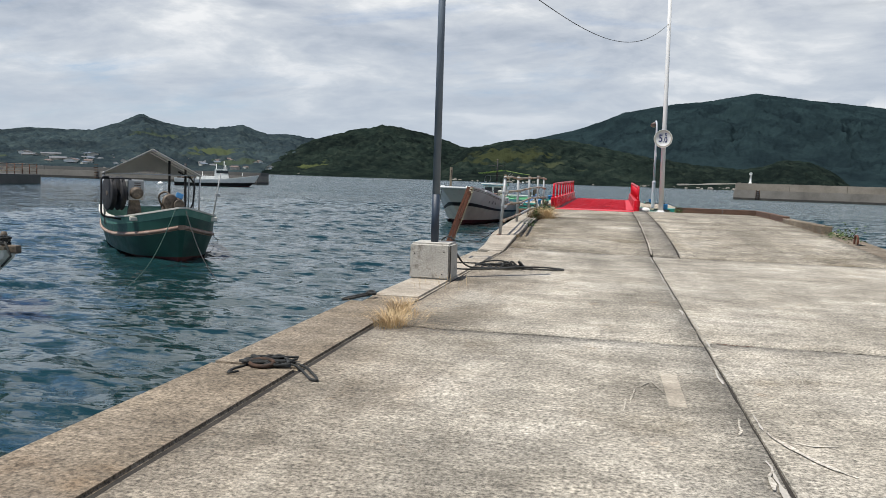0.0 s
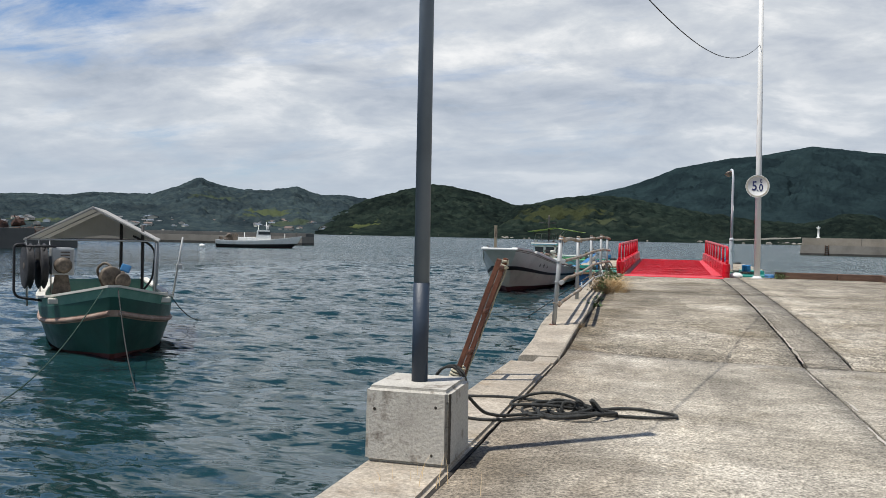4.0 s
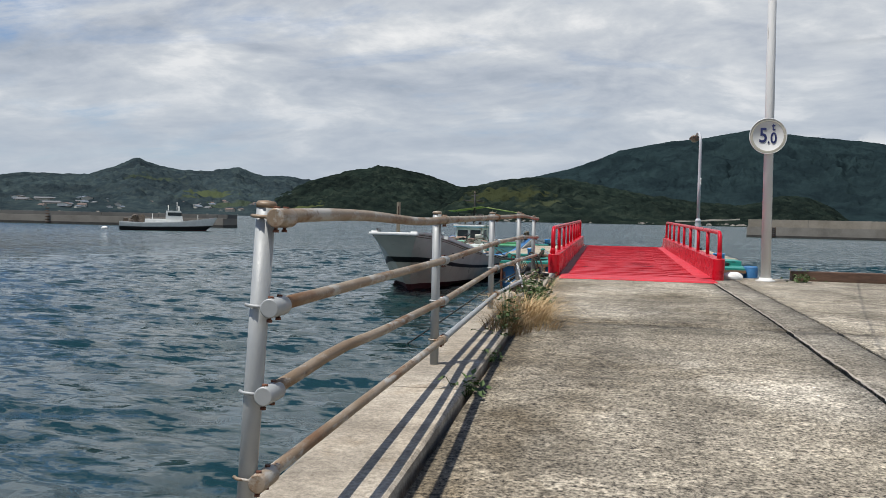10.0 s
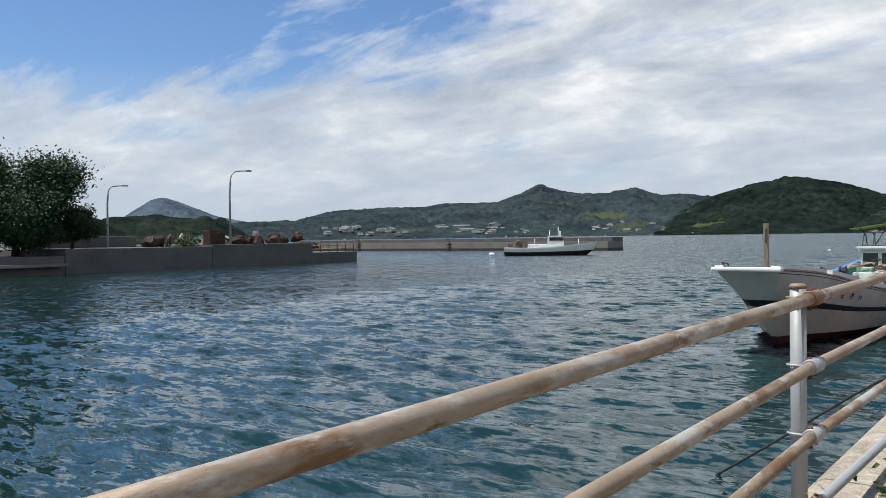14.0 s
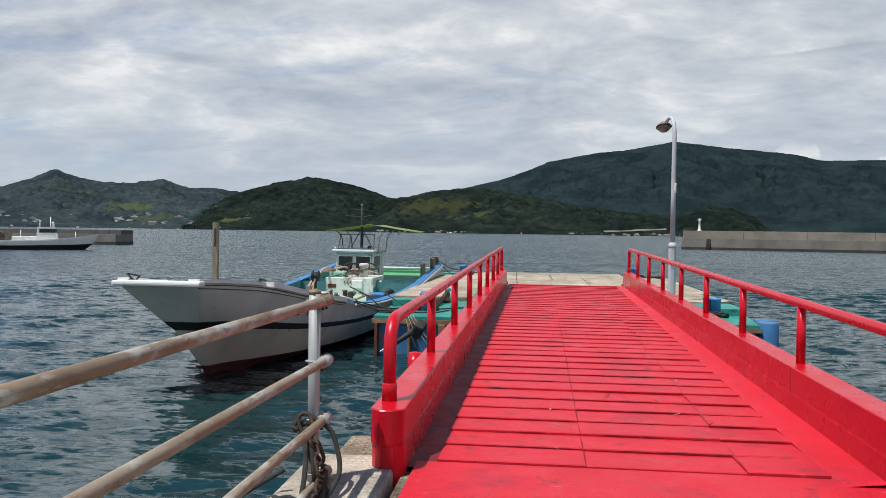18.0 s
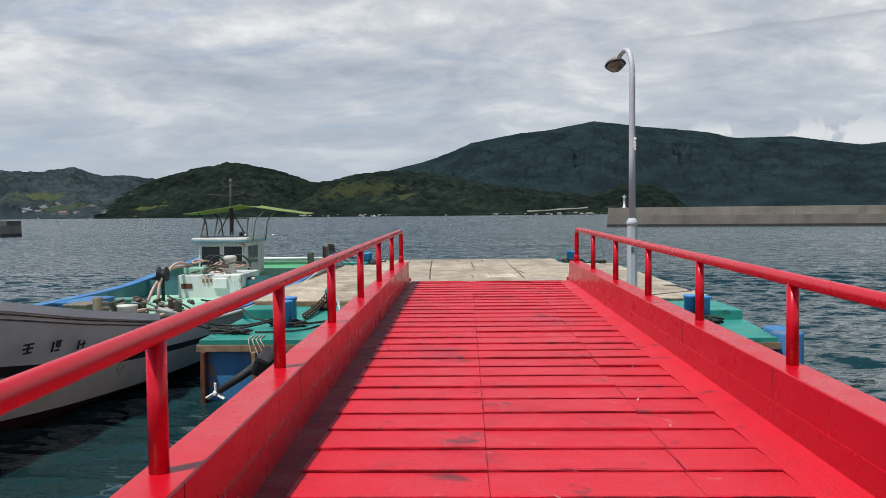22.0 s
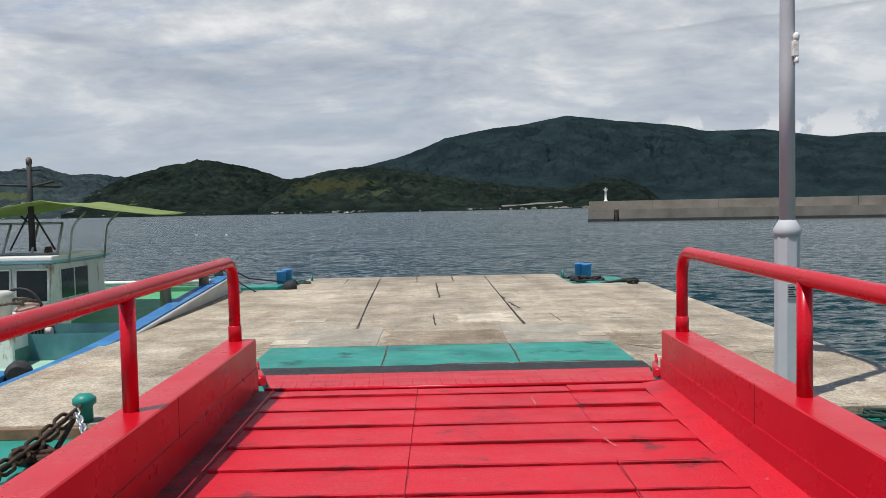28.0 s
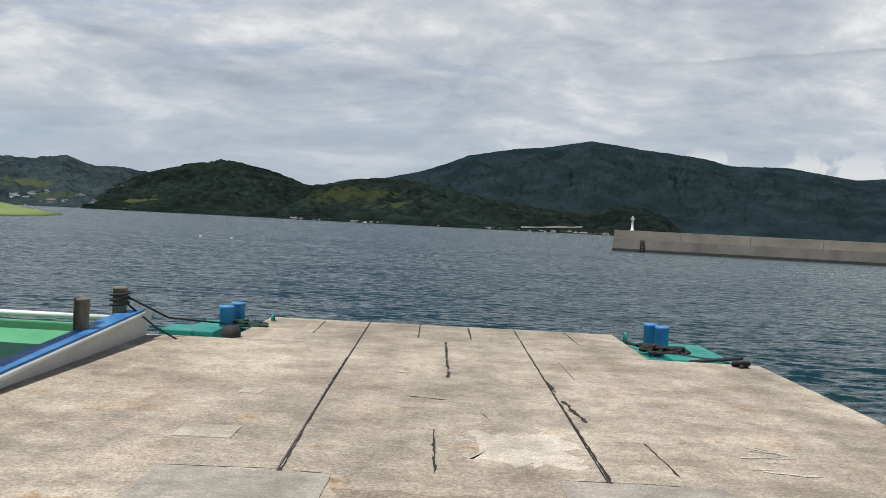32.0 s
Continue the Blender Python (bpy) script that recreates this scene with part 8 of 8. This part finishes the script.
tube(bm, [(2.1, 0.915, -0.05), (2.2, 0.88, -0.4), (2.3, 0.82, -0.85)], 0.022, 7)
part("fender_rope", bm, BLACK, wb)
bm = B()
tube(bm, [(0.1, 0.02, 0.12), (0.32, 0.10, -0.3), (0.75, 0.25, -0.85)], 0.018, 7)
tube(bm, [(0.1, -0.02, 0.12), (0.25, 0.02, -0.25), (0.55, 0.05, -0.42)], 0.018, 7)
ob = tagged(part("mooring_line", bm, ROPE_GREEN), "dark bow line dropping from the white boat", "rope")
ob.matrix_basis = wb.matrix_basis.copy()

# -- distant white fishing boat in mid harbour
fb = thing("distant_boat", pose(-48.0, 110.4, 0, 0, 0, 205), "distant white fishing boat at anchor in the harbour", "boat")
ST = [[(0.0, 0.15, 0.72), (0.1, 0.15, 0.5), (0.5, 0.1, -0.15), (1.2, 0.05, -0.7), (1.6, 0.02, -1.1)],
      [(2.0, 0.95, 0.42), (2.0, 0.93, 0.2), (2.1, 0.8, -0.25), (2.3, 0.6, -0.7), (2.4, 0.03, -1.1)],
      [(5.0, 1.35, 0.12), (5.0, 1.33, -0.05), (5.0, 1.25, -0.32), (5.0, 1.1, -0.7), (5.0, 0.03, -1.1)],
      [(8.5, 1.35, 0.02), (8.5, 1.33, -0.12), (8.5, 1.25, -0.38), (8.5, 1.1, -0.7), (8.5, 0.03, -1.1)],
      [(11.0, 1.2, 0.10), (11.0, 1.18, -0.05), (11.0, 1.1, -0.32), (11.0, 0.95, -0.7), (11.0, 0.03, -1.1)]]
FS = hull(fb, ST, [("topside", 0, 2, WHITE), ("lower_hull", 2, 3, BLACK_PAINT), ("bottom", 3, 4, ANTIFOUL)], n=24, deck=[("deck", 0, 0.05, 0.05, WHITE, 0.0, 11.0)])
gunwale(fb, FS, 0, 11, 0.15, 0.12, WHITE)
bm = B()
prism(bm, [(3.9, 0.0), (4.2, 1.55), (5.8, 1.55), (5.9, 0.0)], -0.8, 0.8)
house = part("wheelhouse", bm, WHITE, fb)
bm = B()
box(bm, 4.08, 5.6, -0.82, 0.82, 0.95, 1.35)
part("window_band", bm, DARK_GLASS, house)
bm = B()
box(bm, 5.9, 8.2, -0.7, 0.7, -0.05, 0.55, 0.05)
part("casing", bm, WHITE, fb)
bm = B()
for s, h in ((2.2, 1.1), (4.6, 2.6), (5.6, 2.2), (7.4, 1.2)):
    rod = B()
    tube(rod, [(s, 0.3, -0.1), (s, 0.3, h)], 0.035, 6)
    part("mast", rod, WHITE, fb)
tube(bm, arc([(4.4, -0.7, 1.5), (4.4, -0.7, 2.05), (4.4, 0.7, 2.05), (4.4, 0.7, 1.5)], 0.3, 4), 0.05, 6)
part("roof_arch", bm, WHITE, fb)
bm = B()
for k in range(12):
    r_ = random.Random(k + 70)
    box(bm, -0.25, 0.25, -0.2, 0.2, 0, r_.uniform(0.3, 1.2), 0.03, m=pose(8.4 + 2.2 * r_.random(), r_.uniform(-0.8, 0.8), 0.0, r_.uniform(-25, 25), r_.uniform(-25, 25), 0))
part("net_gear", bm, MACHINE, fb)
bm = B()
bmesh.ops.create_icosphere(bm, subdivisions=2, radius=0.4)
for v in bm.verts:
    v.co.z = v.co.z * 0.7
tagged(part("buoy", bm, WHITE, None, m=pose(-60.5, 106.5, WATER + 0.1)), "white mooring buoy floating by the boat", "buoy", "buoys")
for x, y in ((-28.3, 135), (-24.4, 133)):
    bm = B()
    bmesh.ops.create_icosphere(bm, subdivisions=2, radius=0.10)
    for v in bm.verts:
        v.co = Vector((v.co.x * 1.8, v.co.y, v.co.z * 0.8))
    tagged(part("buoy", bm, WHITE, None, m=pose(x, y, WATER + 0.04)), "small float on the open water", "buoy", "buoys")

mb = thing("motor_boat", pose(-76.0, 790.0, 0, 0, 0, 185), "tiny white motor boat crossing the strait", "boat")
ST = [[(0.0, 0.1, 0.6), (0.4, 0.08, -0.1), (1.0, 0.03, -1.0)], [(2.0, 1.0, 0.3), (2.0, 0.8, -0.3), (2.2, 0.03, -1.0)], [(4.5, 1.15, 0.0), (4.5, 1.0, -0.4), (4.5, 0.03, -1.0)], [(7.5, 1.05, 0.0), (7.5, 0.9, -0.4), (7.5, 0.03, -1.0)]]
hull(mb, ST, [("topside", 0, 1, WHITE), ("bottom", 1, 2, BLACK_PAINT)], n=12, deck=[("deck", 0, 0.03, 0.05, WHITE, 0.0, 7.5)])
bm = B()
prism(bm, [(3.0, 0.0), (3.5, 1.3), (5.2, 1.3), (5.4, 0.0)], -0.7, 0.7)
part("cabin", bm, WHITE, mb)

# ---- west quay with its tree, lamps and scrap ----
QX = -62.0
quay = thing("quay_west", pose(0, 0, 0), "grey concrete quay with a stepped top", "quay", kind="structure")
for y0, y1, top, depth in ((8, 53.2, 0.55, 60), (53.25, 66.3, 1.05, 60), (66.35, 77.9, 1.18, 60), (77.95, 84.2, 0.22, 14)):
    bm = B()
    box(bm, QX - depth, QX, y0, y1, -2.5, top, 0.04)
    part("quay_block", bm, QUAY, quay)
bm = B()
box(bm, QX - 0.3, QX + 0.9, 30, 53.0, -0.2, 0.02, 0.03)
part("low_step", bm, BREAKWATER, quay)
fence = thing("quay_fence", pose(QX - 0.3, 78.2, 0.2), "rusty pipe fence on the low quay end", "fence")
for k in range(6):
    bm = B()
    tube(bm, [(0, 1.15 * k, 0), (0, 1.15 * k, 1.15)], 0.05, 7)
    part("post", bm, RUST, fence)
for z in (0.35, 0.7, 1.1):
    bm = B()
    tube(bm, [(0, 0, z), (0, 5.75, z)], 0.04, 7)
    part("rail", bm, RUSTY_RAIL, fence)


def quay_lamp(x, y, z, h, reach):
    ob = thing("street_lamp", pose(x, y, z), "tall grey street lamp with a swan-neck arm on the quay", "lamp", "quay lamps")
    bm = B()
    tube(bm, arc([(0, 0, 0), (0, 0, h * 0.72), (0.0, h * 0.03, h * 0.98), (0, reach, h)], h * 0.3, 10), [0.11] + [0.09] * 11 + [0.06] * 11 + [0.05], 10)
    part("pole", bm, GALV, ob)
    bm = B()
    box(bm, -0.12, 0.12, reach - 0.1, reach + 0.55, h - 0.06, h + 0.10, 0.05)
    part("lamp_head", bm, LAMP_GREY, ob)


quay_lamp(-63.0, 69.0, 1.18, 6.7, 1.9)
quay_lamp(-71.5, 62.1, 1.05, 5.6, 1.5)
SCRAP = material("dark_rust_scrap", [(0.014, 0.010, 0.008), (0.045, 0.022, 0.015), (0.11, 0.048, 0.028)], 3, (0.7, 0.9), 0.2, 0.6, 12)
for k in range(30):
    r_ = random.Random(200 + k)
    bm = B()
    w, d, h = r_.uniform(0.3, 1.1), r_.uniform(0.3, 0.9), r_.uniform(0.25, 0.8)
    bmesh.ops.create_icosphere(bm, subdivisions=2, radius=0.5)
    for v in bm.verts:
        n_ = 1 + 0.5 * noise.noise(v.co * 4 + Vector((k, 0, 0)))
        v.co = Vector((v.co.x * d * 1.6 * n_, v.co.y * w * 1.8 * n_, max(-0.3, v.co.z) * h * 2 * n_))
    far = k % 3 == 0
    y = 70 + 12.5 * r_.random() if not far else 62 + 8 * r_.random()
    base = 1.18 if y < 77.9 else 0.22
    x = -63.5 - 3.0 * r_.random()
    ob = part("rusty_scrap", bm, SCRAP if r_.random() < 0.75 else (ROPE_PALE if r_.random() < 0.4 else CHAIN), None, m=pose(x, y, base + 0.2 + (0.35 if y > 77 else 0.1) * r_.random(), r_.uniform(-15, 15), r_.uniform(-15, 15), r_.uniform(0, 180)))
    tagged(ob, "dark rusty piece of scrap iron on the quay", "scrap", "quay scrap")
    for q in range(4):
        bm = B()
        a_, l_ = r_.random() * 6.28, r_.uniform(0.3, 0.9)
        tube(bm, [(0.2 * r_.uniform(-1, 1), 0.2 * r_.uniform(-1, 1), 0.0), (l_ * math.cos(a_), l_ * math.sin(a_), h * r_.uniform(0.3, 1.3))], r_.uniform(0.02, 0.06), 5)
        part("bar", bm, SCRAP, ob)
for y, h in ((67.6, 1.3), (68.4, 1.1)):
    bm = B()
    box(bm, -0.5, 0.5, -0.45, 0.45, 0, h, 0.05)
    ob = part("rusty_container", bm, SCRAP, None, m=pose(-64.0, y, 1.18))
    tagged(ob, "dark rusty steel box on the quay", "container", "quay boxes")
bm = B()
box(bm, -4, 4, -1.5, 1.5, 0, 1.0, 0.05)
tagged(part("low_wall", bm, QUAY, None, m=pose(-74, 61.5, 1.05, 0, 0, 70)), "low concrete wall behind the quay", "wall")

LEAF_DARK = material("evergreen_leaf", [(0.012, 0.030, 0.010), (0.025, 0.055, 0.016), (0.055, 0.095, 0.025)], 0.8, (0.6, 0.8), 0, 0)
BARK = material("dark_bark", [(0.03, 0.022, 0.016), (0.06, 0.045, 0.032)], 3, (0.85, 0.95), 0, 0.4, 20)


def tree(name, label, place, height, radius, seed, leaves_n, leaf=0.22):
    rnd = random.Random(seed)
    ob = thing(name, pose(*place), label, "tree")
    bm = B()
    tube(bm, [(0, 0, -0.1), (0.1, 0.05, height * 0.22), (0.05, 0.2, height * 0.5)], [height * 0.045, height * 0.035, height * 0.02], 10)
    tips = []
    for k in range(30):
        a, z0 = rnd.random() * 6.28, height * rnd.uniform(0.12, 0.45)
        r, z1 = radius * rnd.uniform(0.45, 0.95), height * rnd.uniform(0.40, 0.92)
        r *= 1 - max(0, z1 / height - 0.6) * 1.2
        p, q = Vector((0.05, 0.1, z0)), Vector((r * math.cos(a), r * math.sin(a), z1))
        mid = p.lerp(q, 0.5) + Vector((0, 0, -0.06 * height))
        tube(bm, [p, mid, q], [height * 0.014, height * 0.009, height * 0.003], 6)
        tips += [(q, 1.0), (mid.lerp(q, 0.5), 0.8), (mid, 0.5)]
    part("trunk", bm, BARK, ob)
    bm = B()
    for i in range(leaves_n):
        c, w = tips[rnd.randrange(len(tips))]
        g_ = Vector((rnd.gauss(0, 1), rnd.gauss(0, 1), rnd.gauss(0, 0.75))) * radius * 0.115
        p = c + g_
        s = leaf * rnd.uniform(0.5, 1.3)
        m = Matrix.Translation(p) @ Euler((rnd.uniform(-1.2, 1.2), rnd.uniform(-1.2, 1.2), rnd.random() * 6.3)).to_matrix().to_4x4()
        v = [bm.verts.new(m @ Vector(t)) for t in ((0, -s, 0), (s * 0.55, 0, s * 0.15), (0, s, 0), (-s * 0.55, 0, s * 0.15))]
        bm.faces.new((v[0], v[1], v[2], v[3]))
    part("crown", bm, LEAF_DARK, ob)
    return ob


tree("quay_tree", "large dark evergreen tree on the quay", (-66.5, 51.7, 0.5), 7.5, 6.4, 5, 105000, 0.125)
tree("quay_bush", "dense dark bush beside the quay tree", (-65.5, 55.6, 1.0), 3.4, 2.6, 8, 13000, 0.11)
tree("quay_bush", "dense dark bush under the quay tree", (-65.0, 47.0, 0.5), 4.4, 3.4, 18, 16000, 0.12)
tree("quay_bush", "dense dark bush at the foot of the quay tree", (-64.4, 51.2, 0.5), 3.6, 3.2, 28, 22000, 0.11)
leaves("quay_shrub", "bright green shrub on the quay edge", (-63.2, 64.5, 1.05), 700, 0.22, (0.45, 0.55, 0.5), 21, "shrub")

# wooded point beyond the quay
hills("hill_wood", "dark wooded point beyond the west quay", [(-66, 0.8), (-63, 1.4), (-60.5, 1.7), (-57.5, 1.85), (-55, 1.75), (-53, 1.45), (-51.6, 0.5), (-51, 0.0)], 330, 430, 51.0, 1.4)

# breakwater details
for x, y, turn in ((27.6, 172.58, -15.7),):
    lad = thing("wall_ladder", pose(x, y, -0.8, 0, 0, turn), "dark steel ladder on the breakwater face", "ladder")
    for s in (-0.3, 0.3):
        bm = B()
        tube(bm, [(s, -0.05, 0), (s, -0.05, 1.9)], 0.07, 6)
        part("stile", bm, CHAIN, lad)
    for k in range(5):
        bm = B()
        tube(bm, [(-0.3, -0.05, 0.2 + 0.38 * k), (0.3, -0.05, 0.2 + 0.38 * k)], 0.05, 6)
        part("rung", bm, CHAIN, lad)
lh = thing("harbour_light", pose(26.7, 176.2, 2.39) @ Matrix.Diagonal((0.68, 0.68, 0.88, 1)), "small white harbour light on the breakwater end", "harbour light")
bm = B()
lathe(bm, [(0.55, 0), (0.5, 0.15), (0.28, 0.25), (0.24, 1.9), (0.42, 1.95), (0.42, 2.05), (0.2, 2.07)], 16)
part("tower", bm, WHITE, lh)
bm = B()
lathe(bm, [(0.16, 2.07), (0.16, 2.4), (0.24, 2.42), (0.05, 2.6)], 14)
part("lantern", bm, WHITE, lh)
bm = B()
box(bm, -0.55, 0.55, -0.04, 0.04, 2.15, 2.30, 0.01)
part("solar_panel", bm, SIGN_WHITE, lh)
for x in (-89.5, -111):
    lad = thing("wall_ladder", pose(x, 135.2, -0.8), "dark steel ladder on the breakwater face", "ladder")
    for k in range(6):
        bm = B()
        tube(bm, [(-0.35, -0.05, 0.2 + 0.45 * k), (0.35, -0.05, 0.2 + 0.45 * k)], 0.08, 6)
        part("rung", bm, CHAIN, lad)

# ---- village along the far shore ----
ROOFS = [material("roof_grey", [(0.10, 0.105, 0.11), (0.16, 0.165, 0.17)], 0.3, (0.7, 0.9), 0, 0), material("roof_brown", [(0.12, 0.085, 0.07), (0.16, 0.12, 0.10)], 0.3, (0.7, 0.9), 0, 0),
         material("roof_blue", [(0.12, 0.15, 0.18), (0.16, 0.19, 0.22)], 0.3, (0.7, 0.9), 0, 0)]
WALLS = [WHITE, CREAM, material("house_wall", [(0.40, 0.37, 0.32), (0.52, 0.48, 0.42)], 0.3, (0.8, 0.9), 0, 0)]
WALL_MESH, ROOF_MESH, WINDOW_MESH = [], [], []
for w_ in WALLS:
    bm = B()
    prism(bm, [(-0.5, 0), (0.5, 0), (0.5, 0.55), (0, 0.8), (-0.5, 0.55)], -0.7, 0.7)
    WALL_MESH.append(mesh_of("wall", bm, w_))
for r in ROOFS:
    bm = B()
    prism(bm, [(-0.6, 0.52), (0, 0.84), (0.6, 0.52), (0.6, 0.48), (0, 0.79), (-0.6, 0.48)], -0.78, 0.78)
    ROOF_MESH.append(mesh_of("roof", bm, r))
rnd = random.Random(77)
SPOTS = [(rnd.uniform(-47, -21), 1) for _ in range(60)] + [(rnd.uniform(-38.5, -34.5), 2) for _ in range(10)] + [(rnd.uniform(-27, -23), 1) for _ in range(8)] + [(rnd.uniform(-60, -48), 1) for _ in range(5)]
for az, big in SPOTS:
    d = rnd.uniform(1530, 1690)
    x, y = d * math.sin(radians(az)), d * math.cos(radians(az)) + 20
    w = rnd.uniform(5.5, 10.5) * (1.8 if big == 2 else 1)
    ob = thing("house", pose(x, y, WATER + 1.2 + 92 * ((d - 1500) / 1000) ** 0.85, 0, 0, rnd.uniform(0, 360)) @ Matrix.Diagonal((w, w, w * (0.8 if big == 1 else 0.5), 1)), "small pale house on the far shore", "house", "far village")
    a, b = new("wall", WALL_MESH[rnd.randrange(3)]), new("roof", ROOF_MESH[rnd.randrange(3)])
    a.parent = b.parent = ob
# long pale shed and shore wall on the point
for az, d, w, h in ((-50.5, 300, 14, 4),):
    x, y = d * math.sin(radians(az)), d * math.cos(radians(az))
    ob = thing("shed", pose(x, y, WATER, 0, 0, 40) @ Matrix.Diagonal((w * 0.6, w, h * 1.4, 1)), "long white shed across the harbour", "shed")
    a, b = new("wall", WALL_MESH[0]), new("roof", ROOF_MESH[2])
    a.parent = b.parent = ob
bm = B()
for az in np.arange(4.6, 8.6, 0.24):
    d = 1122
    x, y = d * math.sin(radians(az)), d * math.cos(radians(az)) + 20
    box(bm, -2.35, 2.35, -1, 1, 0, 1.7 + 0.5 * math.sin(az * 3), 0.0, m=pose(x, y, WATER + 4.2 + 1.1 * (az - 4.6), 0, -2.5, -az))
tagged(part("shore_road_wall", bm, PALE), "pale retaining wall of the shore road on the point", "wall", kind="structure")
SHORE = material("pale_shore_rock", [(0.10, 0.095, 0.08), (0.19, 0.175, 0.15), (0.30, 0.28, 0.24)], 0.4, (0.85, 0.95), 0, 0.5, 2.0)
bm = B()
rnd = random.Random(15)
for k in range(420):
    az = rnd.uniform(-14, 14.5) if k % 3 else rnd.uniform(-50, -14)
    d = (1118 if az > -11 else (1322 if az > -22 else 1520)) + rnd.uniform(-14, 4)
    s = rnd.uniform(0.8, 3.6)
    r = bmesh.ops.create_icosphere(bm, subdivisions=1, radius=1.0)
    m = pose(d * math.sin(radians(az)), d * math.cos(radians(az)) + 20, WATER + 0.3, rnd.uniform(-30, 30), rnd.uniform(-30, 30), rnd.uniform(0, 180)) @ Matrix.Diagonal((s * 1.7, s, s * rnd.uniform(0.5, 1.1), 1))
    bmesh.ops.transform(bm, matrix=m, verts=r["verts"])
tagged(part("shore_rocks", bm, SHORE), "pale rocks along the foot of the wooded shore", "rocks", kind="stuff")
# land behind the walk
bm = B()
box(bm, -90, 90, -70, -24, -2.5, -0.01, 0.05)
tagged(part("ground", bm, CONCRETE), "concrete yard where the pier meets the land", "ground", kind="structure")
